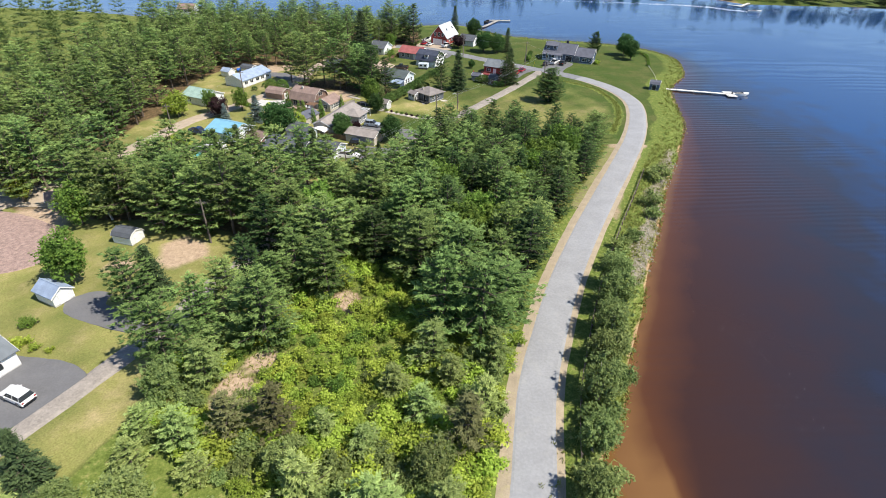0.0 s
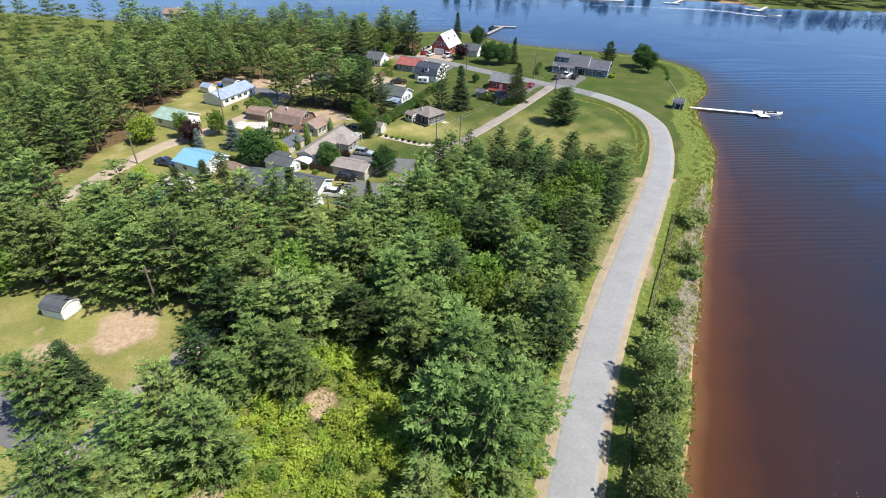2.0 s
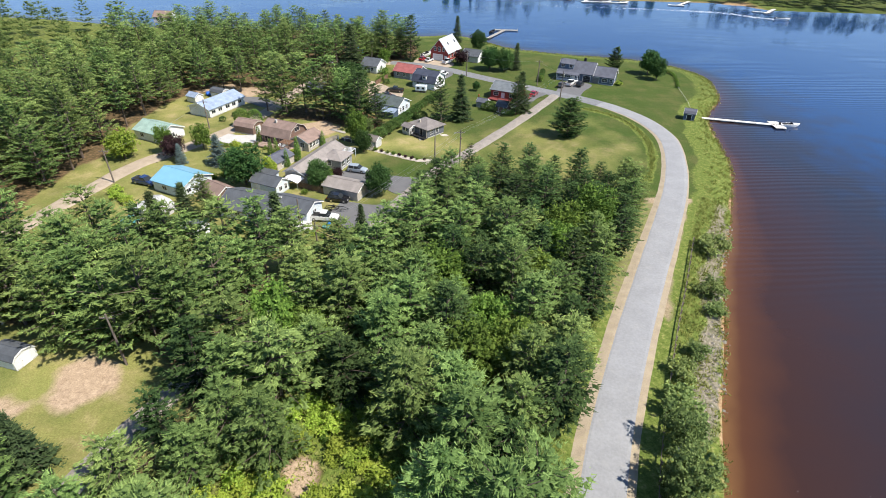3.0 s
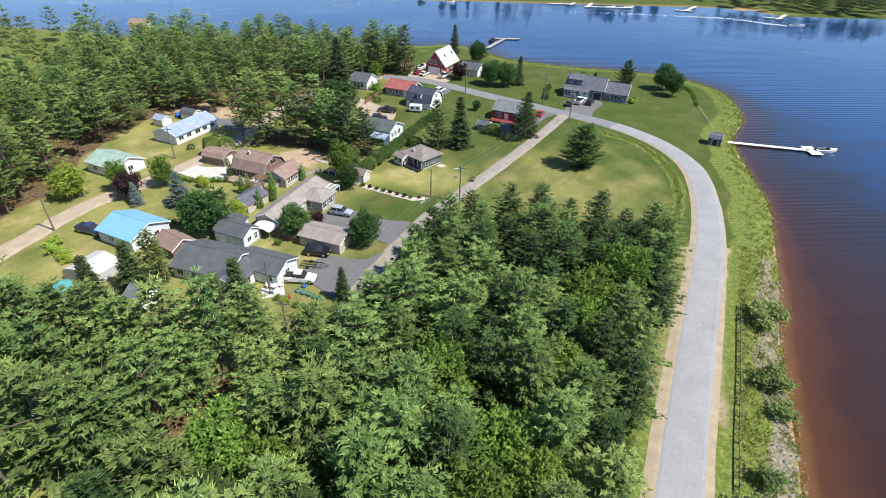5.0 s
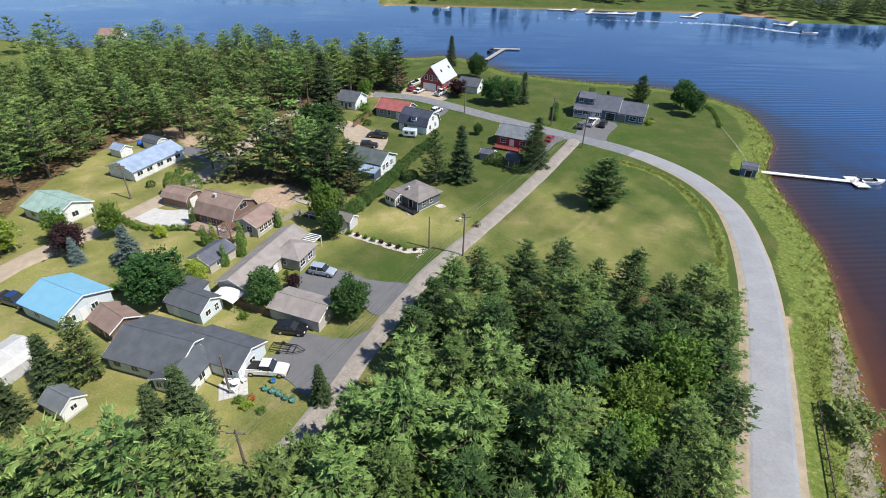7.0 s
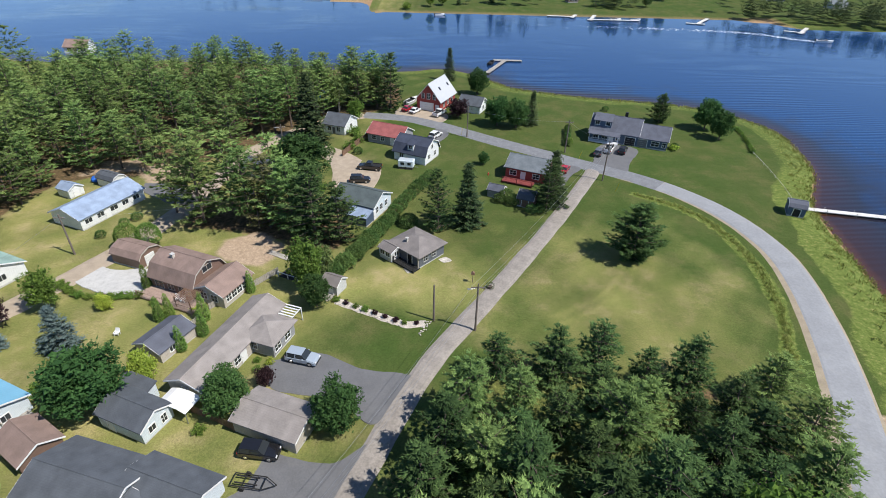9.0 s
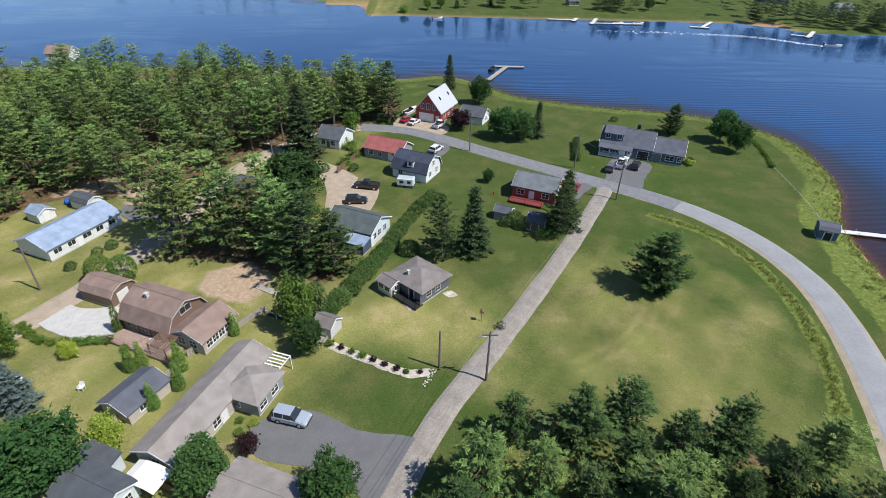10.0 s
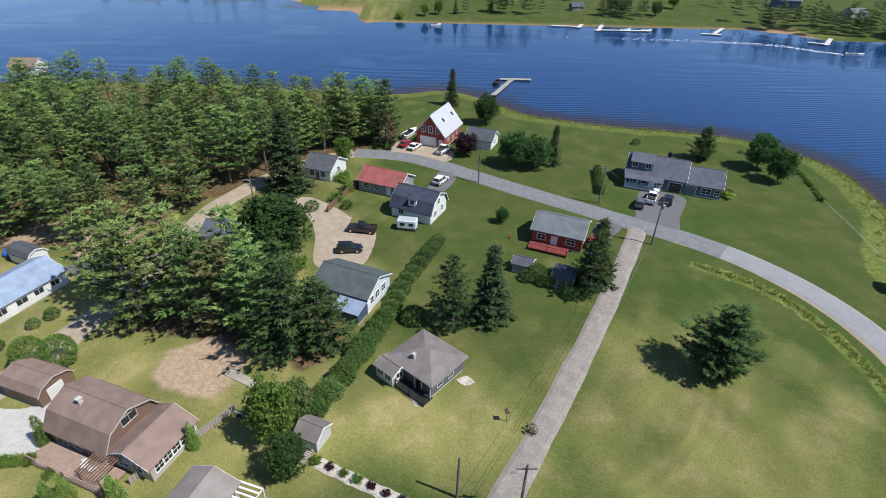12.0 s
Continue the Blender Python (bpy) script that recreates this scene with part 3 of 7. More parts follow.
# ---- plants ----
class Leaves:
    """Collects small pointed leaves, each one triangle."""

    def __init__(self, seed):
        self.r = np.random.default_rng(seed)
        self.c, self.d, self.l, self.w, self.t = [], [], [], [], []
        self.raw, self.rawt = [], []

    def tuft(self, centre, n, length, width, up=0.5, spread=0.25, out=None, wild=1.0, tone=None):
        r = self.r
        d = r.normal(size=(n, 3)) * wild
        d[:, 2] += up
        if out is not None:
            d += np.array(out)
        d /= np.linalg.norm(d, axis=1)[:, None]
        self.c.append(np.array(centre) + r.normal(size=(n, 3)) * np.array(spread))
        self.d.append(d)
        self.t.append(np.clip(0.7 * r.random() + 0.3 * r.random(n) if tone is None else tone + r.uniform(-0.2, 0.2, n), 0, 1))
        self.l.append(length * r.uniform(0.6, 1.25, n))
        self.w.append(width * r.uniform(0.7, 1.2, n))

    def lump(self, centre, rx, rz, tone=None, under=True):
        """A small solid uneven clump, the dense heart of a spray of needles or leaves."""
        r = self.r
        a = r.uniform(0, 6.28)
        ring = [(rx * r.uniform(0.7, 1.25) * math.cos(a + k * 1.571), rx * r.uniform(0.7, 1.25) * math.sin(a + k * 1.571), rz * r.uniform(-0.4, 0.3)) for k in range(4)]
        top, low = (r.uniform(-.2, .2) * rx, r.uniform(-.2, .2) * rx, rz), (0, 0, -rz * 0.8)
        out = []
        for k in range(4):
            p, q = ring[k], ring[(k + 1) % 4]
            out += [p, q, top, q, p, low] if under else [p, q, top]
        self.raw.append(np.array(out) + np.array(centre))
        self.rawt.append(np.full(len(out), r.uniform(0.1, 0.75) if tone is None else tone))

    def triangles(self):
        c, d, l, w = (np.concatenate(a) for a in (self.c, self.d, self.l, self.w))
        face = self.r.normal(size=d.shape) * 0.55
        face[:, 2] += 1.0
        s = np.cross(d, face)
        s /= np.linalg.norm(s, axis=1)[:, None] + 1e-9
        v = np.stack([c - s * w[:, None] / 2 - d * l[:, None] * 0.3, c + s * w[:, None] / 2 - d * l[:, None] * 0.3, c + d * l[:, None] * 0.7], 1)
        tone = np.repeat(np.concatenate(self.t), 3)
        made = np.concatenate([v.reshape(-1, 3), tone[:, None]], 1)
        if self.raw:
            made = np.concatenate([np.concatenate([np.concatenate(self.raw), np.concatenate(self.rawt)[:, None]], 1), made])
        return made


def leaf_mesh(name, v, material):
    n = len(v) // 3
    me = bpy.data.meshes.new(name)
    me.vertices.add(n * 3)
    me.vertices.foreach_set("co", np.ascontiguousarray(v[:, :3], np.float32).ravel())
    me.loops.add(n * 3)
    me.loops.foreach_set("vertex_index", np.arange(n * 3, dtype=np.int32))
    me.polygons.add(n)
    me.polygons.foreach_set("loop_start", np.arange(0, n * 3, 3, dtype=np.int32))
    me.update(calc_edges=True)
    attribute(me, "tone", v[:, 3])
    me.materials.append(material)
    return me


def solid_mesh(name, pack, material):
    me = bpy.data.meshes.new(name)
    me.from_pydata(pack[0], [], pack[1])
    me.materials.append(material)
    return me


def conifer(seed, H, R, low=0.15, dense=1.0, blade=0.55, shape="pine", fine=9):
    """Trunk with limbs as (verts, faces), and the needle triangles: whorls of separate limbs, each a narrow spray, pale
    at the tips as new growth is and painted darker within, where shade falls.
    """
    r = random.Random(seed)
    lv = Leaves(seed)
    pine = shape == "pine"
    lean = [r.uniform(-.03, .03) * H, r.uniform(-.03, .03) * H]
    pts = [(lean[0] * k / 5, lean[1] * k / 5, H * k / 5.2) for k in range(6)]
    wood = [tube(pts, [0.016 * H * (1 - k / 5.6) + 0.01 for k in range(6)])]
    z = low * H
    gap = (1.08 if pine else 0.7) / dense ** 0.5
    lop = [r.uniform(0.78, 1.2) for _ in range(5)]
    while z < H * 0.985:
        u = (z / H - low) / (1 - low)
        if pine:
            prof = min(1, u / 0.25 + 0.6) * (1 - u) ** 0.55 + 0.05
        else:
            prof = (1 - u) ** 0.9 * min(1, u / 0.06 + 0.7) + 0.02
        n = (7 if u < 0.75 else 5) if pine else 9
        a0 = r.uniform(0, 6.28)
        cx, cy = lean[0] * z / H, lean[1] * z / H
        for k in range(n):
            if pine and r.random() < 0.07:
                continue
            a = a0 + k * 6.283 / n + r.uniform(-.3, .3)
            length = R * prof * (r.uniform(0.6, 1.15) * lop[int(a / 1.2566) % 5] if pine else r.uniform(0.8, 1.12))
            rise = (0.02 + 0.62 * u if pine else -0.34 + 0.55 * u) + r.uniform(-.1, .1)
            curl = 0.2 if pine else 0.08
            zb = z + r.uniform(-.2, .2)
            ca, sa = math.cos(a), math.sin(a)
            if length > R * 0.5 and k % 2 == 0:
                wood.append(tube([(cx, cy, zb), (cx + ca * length * 0.9, cy + sa * length * 0.9, zb + (rise + curl * 0.8) * length * 0.9)], [0.04 + 0.003 * H, 0.015], 4))
            count = max(2, int(length * 0.85 / (0.4 / dense ** 0.5)))
            own = r.uniform(-0.12, 0.12)
            for j in range(count):
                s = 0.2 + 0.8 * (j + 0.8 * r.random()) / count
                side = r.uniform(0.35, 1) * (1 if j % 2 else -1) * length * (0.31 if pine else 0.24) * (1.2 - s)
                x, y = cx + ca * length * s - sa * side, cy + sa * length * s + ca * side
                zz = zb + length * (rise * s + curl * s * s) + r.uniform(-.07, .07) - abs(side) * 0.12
                # inner shade and brighter crown top are painted into tone, besides pale new tips
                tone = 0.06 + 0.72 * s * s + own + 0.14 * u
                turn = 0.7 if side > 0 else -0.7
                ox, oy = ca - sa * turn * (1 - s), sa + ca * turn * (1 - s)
                # heart of the spray gets a darker tone: painted shade below the needles
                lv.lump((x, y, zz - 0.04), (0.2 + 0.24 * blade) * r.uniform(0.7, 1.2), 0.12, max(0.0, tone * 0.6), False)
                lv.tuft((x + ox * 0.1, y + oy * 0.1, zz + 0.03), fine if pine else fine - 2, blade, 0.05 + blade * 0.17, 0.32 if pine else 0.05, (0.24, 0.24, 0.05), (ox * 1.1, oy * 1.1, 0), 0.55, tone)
        z += gap * r.uniform(0.85, 1.15) * (1 if u < 0.7 else 0.7)
    lv.tuft((lean[0], lean[1], H * 0.97), 14, blade, blade * 0.25, 1.6, 0.12, tone=0.8)
    return merge(*wood), lv.triangles()


def broadleaf(seed, H, R, low=0.2, leaf=0.42, count=3600, lobes=14, open_=0.0, trunks=1):
    """A rounded tree of leafy lobes over branching limbs."""
    r = random.Random(seed)
    lv = Leaves(seed + 77)
    cz = H * (low + (1 - low) / 2)
    rz = H * (1 - low) / 2
    wood = []
    for k in range(trunks):
        a = r.uniform(0, 6.28)
        o = 0.0 if trunks == 1 else 0.5
        top = (math.cos(a) * o * 2, math.sin(a) * o * 2, cz + rz * 0.3)
        wood.append(tube([(math.cos(a) * o * .4, math.sin(a) * o * .4, -0.1), (math.cos(a) * o, math.sin(a) * o, cz - rz * 0.6), top], [0.02 * H + 0.03, 0.015 * H + 0.02, 0.03]))
    spots = []
    for k in range(lobes):
        a = k * 2.399 + r.uniform(-.4, .4)
        h = 1 - 2 * (k + 0.5) / lobes
        q = math.sqrt(1 - h * h)
        f = r.uniform(0.5, 0.78)
        spots.append((math.cos(a) * q * R * f, math.sin(a) * q * R * f, cz + h * rz * f, r.uniform(0.32, 0.5)))
        if k % 2 == 0:
            wood.append(tube([(0, 0, cz - rz * 0.5), spots[-1][:3]], [0.012 * H, 0.02], 4))
    per = count // lobes // 8
    for x, y, z, f in spots:
        for j in range(13):
            lv.lump((x + r.gauss(0, 0.4) * R * f, y + r.gauss(0, 0.4) * R * f, max(0.2, z + r.gauss(0, 0.4) * rz * f)), R * f * 0.27, rz * f * 0.25)
        for j in range(per):
            v = Vector((r.gauss(0, 1), r.gauss(0, 1), r.gauss(0, 1))).normalized()
            d = r.uniform(0.75, 1.05) if r.random() > open_ else r.uniform(0.2, 1.2)
            p = (x + v.x * R * f * d, y + v.y * R * f * d, max(0.15, z + v.z * rz * f * d))
            lv.tuft(p, 8, leaf, leaf * 0.62, 0.2, leaf * 0.6, (v.x * 0.6, v.y * 0.6, v.z * 0.6))
    return merge(*wood), lv.triangles()


def shell(seed, rx, ry, h, leaf=0.16, count=1200, form="cone"):
    """A clipped shrub: leaves over a cone, dome or block, and a short stem."""
    r = random.Random(seed)
    lv = Leaves(seed + 5)
    for j in range(count // 6):
        a = r.uniform(0, 6.283)
        if form == "cone":
            u = 1 - math.sqrt(r.random())
            q = (1 - u) ** 0.7 * min(1, 0.75 + u * 2)
            p, v = (math.cos(a) * rx * q, math.sin(a) * ry * q, h * (u * 0.96 + 0.03)), (math.cos(a), math.sin(a), 0.5)
        else:
            c = r.uniform(-0.3, 1)
            q = math.sqrt(1 - c * c)
            p, v = (math.cos(a) * rx * q, math.sin(a) * ry * q, max(0.05, h * 0.45 + h * 0.55 * c)), (math.cos(a) * q, math.sin(a) * q, c)
        lv.tuft(p, 6, leaf, leaf * 0.6, 0.1, leaf * 0.45, v)
    return tube([(0, 0, -0.05), (0, 0, h * 0.6)], [0.08, 0.03], 5), lv.triangles()


KINDS = {}


def breed(kind, builds, needles, bark, label, category):
    KINDS[kind] = ([(solid_mesh("trunk", w, bark), leaf_mesh("crown", v, needles)) for w, v in builds], label, category)


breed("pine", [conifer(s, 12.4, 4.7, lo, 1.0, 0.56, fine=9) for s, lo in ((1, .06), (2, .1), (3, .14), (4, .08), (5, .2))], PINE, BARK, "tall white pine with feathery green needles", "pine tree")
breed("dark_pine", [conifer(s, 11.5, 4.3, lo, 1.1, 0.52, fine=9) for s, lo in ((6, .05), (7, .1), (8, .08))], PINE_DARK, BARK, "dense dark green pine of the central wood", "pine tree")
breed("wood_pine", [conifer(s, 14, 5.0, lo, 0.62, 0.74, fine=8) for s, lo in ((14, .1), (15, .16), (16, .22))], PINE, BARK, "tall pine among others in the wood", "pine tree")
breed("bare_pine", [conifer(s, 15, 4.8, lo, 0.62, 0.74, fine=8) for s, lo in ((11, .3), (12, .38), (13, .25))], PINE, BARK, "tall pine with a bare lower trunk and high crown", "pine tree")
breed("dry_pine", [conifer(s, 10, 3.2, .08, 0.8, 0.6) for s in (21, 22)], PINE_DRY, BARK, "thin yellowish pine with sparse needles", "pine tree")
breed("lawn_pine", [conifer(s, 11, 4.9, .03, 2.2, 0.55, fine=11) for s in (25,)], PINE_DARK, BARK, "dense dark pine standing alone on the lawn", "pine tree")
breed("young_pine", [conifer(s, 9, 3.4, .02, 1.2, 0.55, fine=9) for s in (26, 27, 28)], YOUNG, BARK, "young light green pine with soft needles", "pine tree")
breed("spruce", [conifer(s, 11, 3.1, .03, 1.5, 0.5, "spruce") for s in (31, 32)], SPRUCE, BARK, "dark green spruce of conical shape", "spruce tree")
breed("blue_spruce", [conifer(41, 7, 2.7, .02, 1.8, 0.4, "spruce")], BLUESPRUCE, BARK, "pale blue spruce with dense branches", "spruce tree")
breed("maple", [broadleaf(s, 8, 3.1, .12, 0.36, 7600) for s in (51, 52)], LEAF_DARK, BARK, "round dark green maple", "maple tree")
breed("birch", [broadleaf(s, 9, 3.0, .12, 0.34, 4000, 16, 0.4, 2) for s in (61, 62, 63)], WILLOW, BIRCH, "loose light green birch with pale stems", "birch tree")
breed("leaf_tree", [broadleaf(s, 9, 3.2, .12, 0.4, 4200, 15, 0.25) for s in (71, 72)], LEAF, BARK, "green broadleaf tree with an uneven crown", "tree")
breed("bright_tree", [broadleaf(81, 6, 2.5, .08, 0.36, 3400, 12, 0.2)], LEAF_BRIGHT, BARK, "bright yellow-green small tree", "tree")
breed("burgundy_tree", [broadleaf(91, 5, 2.4, .12, 0.34, 3000, 12, 0.1)], BURGUNDY, BARK, "dark burgundy ornamental tree", "tree")
breed("thuja", [shell(s, 0.7, 0.7, 5.0, 0.17, 3000) for s in (101, 102)], CEDAR, BARK, "narrow green cedar of conical shape", "cedar")
breed("round_cedar", [shell(105, 2.0, 2.0, 4.8, 0.22, 5200, "dome")], CEDAR, BARK, "broad rounded yellow-green cedar", "cedar")
breed("shrub", [broadleaf(s, 1.8, 1.3, .0, 0.28, 760, 7, 0.2) for s in (111, 112, 113)], LEAF, BARK, "low leafy green shrub", "shrub")
breed("pale_shrub", [broadleaf(s, 2.2, 1.5, .0, 0.3, 800, 7, 0.4) for s in (116, 117)], WILLOW, BARK, "loose grey-green riverside shrub", "shrub")
breed("bright_shrub", [broadleaf(s, 1.9, 1.5, .0, 0.34, 560, 6, 0.3) for s in (121, 122)], LEAF_BRIGHT, BARK, "bright green wild shrub in the glade", "shrub")
breed("clipped_shrub", [shell(131, 1.1, 1.1, 1.6, 0.2, 1300, "dome")], THUJA, BARK, "clipped round dark green shrub", "shrub")
breed("hedge_plant", [shell(136, 1.35, 1.05, 2.3, 0.24, 1700, "dome")], THUJA, BARK, "clipped cedar of a long green hedge", "hedge")
breed("dark_shrub", [broadleaf(141, 2.0, 1.3, .0, 0.22, 1300, 8)], BURGUNDY, BARK, "dark purple-leaved low garden shrub", "shrub")
rng = random.Random(7)


def plant(kind, x, y, size=1.0, wide=1.0, z=0.0, group="", label=""):
    """One plant with its trunk and crown. size scales its height."""
    meshes, lab, cat = KINDS[kind]
    tr, cr = rng.choice(meshes)
    ob = thing(kind, label or lab, cat, Matrix.Translation((x, y, z)) @ pose(0, 0, 0, 0, 0, rng.uniform(0, 360)) @ Matrix.Diagonal((size * wide, size * wide, size, 1)), group)
    share("trunk", tr, ob)
    share("crown", cr, ob)
    return ob


def ground_z(x, y):
    """The ground's height, from its grid."""
    i = min(max(int(np.searchsorted(gx, x)) - 1, 0), len(gx) - 2)
    j = min(max(int(np.searchsorted(gy, y)) - 1, 0), len(gy) - 2)
    u, v = (x - gx[i]) / (gx[i + 1] - gx[i]), (y - gy[j]) / (gy[j + 1] - gy[j])
    return float((GZ[j, i] * (1 - u) + GZ[j, i + 1] * u) * (1 - v) + (GZ[j + 1, i] * (1 - u) + GZ[j + 1, i + 1] * u) * v)


# ---- buildings ----
def siding(name, c):
    return banded(name, c, [k * 0.45 for k in c], 2, 0.19, 0.65, 0.14, 0.06)


def shingles(name, c):
    return banded(name, c, [k * 0.55 for k in c], 2, 0.09, 0.9, 0.3, 0.28, 30, 0.12)


WALLS = {k: siding(k + " siding", c) for k, c in dict(white=(0.76, 0.77, 0.76), pale_blue=(0.64, 0.71, 0.75), slate_blue=(0.075, 0.11, 0.17), red=(0.33, 0.06, 0.05), grey=(0.3, 0.3, 0.31), brown=(0.2, 0.13, 0.1),
                                               tan=(0.5, 0.45, 0.4), dark=(0.07, 0.06, 0.06), light_grey=(0.55, 0.55, 0.54), charcoal=(0.12, 0.13, 0.15)).items()}
ROOFS = {k: shingles(k + " shingles", c) for k, c in dict(slate=(0.105, 0.112, 0.14), grey=(0.155, 0.175, 0.19), taupe=(0.21, 0.188, 0.178), brown=(0.25, 0.178, 0.15), tan=(0.27, 0.242, 0.225), navy=(0.05, 0.06, 0.09), charcoal=(0.09, 0.1, 0.115),
                                                          blue_grey=(0.27, 0.34, 0.46), red=(0.31, 0.1, 0.095), sage=(0.09, 0.112, 0.115), green=(0.28, 0.4, 0.35)).items()}
ROOFS["white_metal"] = banded("white ribbed metal", (0.5, 0.51, 0.53), (0.45, 0.46, 0.48), 0, 0.45, 0.35, 0.1, 0.04)
ROOFS["blue_metal"] = banded("sky blue ribbed metal", (0.2, 0.43, 0.58), (0.12, 0.36, 0.55), 0, 0.45, 0.4, 0.1, 0.08)
DOOR = mat("painted door", (0.14, 0.14, 0.15), 0.5, var=0.1)
CURTAIN = mat("white garage door", (0.74, 0.74, 0.73), 0.5, var=0.05)


def side_matrix(side, L, W):
    """Stands at the middle of a wall's foot: x along the wall, y outwards."""
    return {"f": pose(0, -W / 2, 0, 0, 0, 180), "b": pose(0, W / 2, 0), "r": pose(L / 2, 0, 0, 0, 0, -90), "l": pose(-L / 2, 0, 0, 0, 0, 90)}[side]


def window(house, m, x, z, w, h, frame_mat=None, cross=True):
    win = part("window", boxed(-w / 2, w / 2, 0.0, 0.012, -h / 2, h / 2), glass, house)
    win.matrix_local = m @ pose(x, 0.005, z)
    bm = bmesh.new()
    t = 0.09
    box(bm, -w / 2 - t, w / 2 + t, 0, 0.07, h / 2, h / 2 + t)
    box(bm, -w / 2 - t, w / 2 + t, 0, 0.09, -h / 2 - t, -h / 2)
    box(bm, -w / 2 - t, -w / 2, 0, 0.065, -h / 2, h / 2)
    box(bm, w / 2, w / 2 + t, 0, 0.065, -h / 2, h / 2)
    if cross:
        box(bm, -0.025, 0.025, 0.012, 0.05, -h / 2, h / 2)
        if h > 1:
            box(bm, -w / 2, w / 2, 0.012, 0.045, -0.025, 0.025)
    part("frame", bm, frame_mat or WHITE, win)


def door(house, m, x, w, h, material, glassy=False):
    d = part("door", boxed(-w / 2, w / 2, 0, 0.06, 0.12, h, bevel=0.01), material, house)
    d.matrix_local = m @ pose(x, 0.004, 0)
    bm = bmesh.new()
    box(bm, -w / 2 - 0.1, -w / 2, 0, 0.09, 0.12, h)
    box(bm, w / 2, w / 2 + 0.1, 0, 0.09, 0.12, h)
    box(bm, -w / 2 - 0.1, w / 2 + 0.1, 0, 0.09, h, h + 0.1)
    part("frame", bm, WHITE, d)
    if w > 1.6:
        for k in range(1, 4):
            part("panel_joint", boxed(-w / 2 + 0.03, w / 2 - 0.03, 0.06, 0.066, h * k / 4, h * k / 4 + 0.03), STEEL, d)
    else:
        part("handle", boxed(w / 2 - 0.14, w / 2 - 0.08, 0.06, 0.1, 1.0, 1.12), CHROME, d)


def house(name, label, cx, cy, yaw, L, W, eave, rise, wall, roof, style="gable", over=0.35, base=0.25, wins=(), doors=(), chimney=None, trim=None, parent=None, z=0.0, category="house", group=""):
    """A building with its ridge along local x. wins: side, along, z, w, h; doors: side, along, w, h, material."""
    m = pose(cx, cy, z, 0, 0, yaw)
    if parent is None:
        hs = thing(name, label, category, m, group)
    else:
        hs = new(name)
        hs.parent = parent
        hs.matrix_local = m
    wall_m, roof_m = WALLS[wall], ROOFS[roof]
    if style == "gambrel":
        sec = [(-W / 2, eave), (-W * 0.37, eave + rise * 0.6), (0, eave + rise), (W * 0.37, eave + rise * 0.6), (W / 2, eave)]
    elif style == "shed":
        sec = [(-W / 2, eave), (W / 2, eave + rise)]
    else:
        sec = [(-W / 2, eave), (0, eave + rise), (W / 2, eave)]
    turn = pose(0, 0, 0, 0, 0, 90)
    part("foundation", boxed(-L / 2 + 0.04, L / 2 - 0.04, -W / 2 + 0.04, W / 2 - 0.04, -0.3, base), CONCRETE, hs)
    bm = bmesh.new()
    if style == "hip":
        box(bm, -L / 2, L / 2, -W / 2, W / 2, base, eave)
    else:
        prism(bm, [(-W / 2, base)] + sec + [(W / 2, base)], -L / 2, L / 2, turn @ Matrix.Diagonal((1, 1, 1, 1)))
        bmesh.ops.recalc_face_normals(bm, faces=bm.faces)
    part("wall", bm, wall_m, hs)
    th = 0.14
    if style == "hip":
        bm = bmesh.new()
        o = over
        k = max(0.0, L / 2 - W / 2)
        low = [bm.verts.new((sx * (L / 2 + o), sy * (W / 2 + o), eave)) for sx, sy in ((-1, -1), (1, -1), (1, 1), (-1, 1))]
        ug = [bm.verts.new((v.co.x, v.co.y, eave - th)) for v in low]
        r0, r1 = bm.verts.new((-k, 0, eave + rise)), bm.verts.new((k + 0.01, 0, eave + rise))
        for f in ((low[0], low[1], r1, r0), (low[1], low[2], r1), (low[2], low[3], r0, r1), (low[3], low[0], r0), ug[::-1]):
            bm.faces.new(f)
        for i in range(4):
            bm.faces.new((low[i], ug[i], ug[(i + 1) % 4], low[(i + 1) % 4]))
        bmesh.ops.recalc_face_normals(bm, faces=bm.faces)
        part("roof", bm, roof_m, hs)
    else:
        pts = list(sec)
        (x0, z0), (x1, z1) = pts[0], pts[1]
        s0 = (z1 - z0) / (x1 - x0)
        pts[0] = (x0 - over, z0 - over * s0 * (0.4 if style == "gambrel" else 1))
        (x0, z0), (x1, z1) = pts[-2], pts[-1]
        s1 = (z1 - z0) / (x1 - x0)
        pts[-1] = (x1 + over, z1 + over * s1 * (0.4 if style == "gambrel" else 1))
        up = [(x, zz + th) for x, zz in pts]
        for i in range(len(pts) - 1):
            o = [pts[i], up[i], up[i + 1], pts[i + 1]]
            o = [(x, zz + 0.004 + 0.002 * i) for x, zz in o]
            part("roof", prism(bmesh.new(), o, -L / 2 - over, L / 2 + over, turn), roof_m, hs)
        if style != "shed":
            tr = trim or WHITE
            for sx in (-1, 1):
                bm = bmesh.new()
                for i in range(len(pts) - 1):
                    o = [(pts[i][0], pts[i][1] - 0.1), (up[i][0], up[i][1] - 0.03), (up[i + 1][0], up[i + 1][1] - 0.03), (pts[i + 1][0], pts[i + 1][1] - 0.1)]
                    prism(bm, o, sx * (L / 2 + over + 0.002), sx * (L / 2 + over + 0.045), turn)
                part("gable_trim", bm, tr, hs)
            part("ridge_cap", tube([(-L / 2 - over, 0, eave + rise + th), (L / 2 + over, 0, eave + rise + th)], [0.09, 0.09], 6), roof_m, hs)
    for side, x, zc, w, h in wins:
        window(hs, side_matrix(side, L, W), x, zc, w, h, trim)
    for side, x, w, h, dm in doors:
        door(hs, side_matrix(side, L, W), x, w, h, dm)
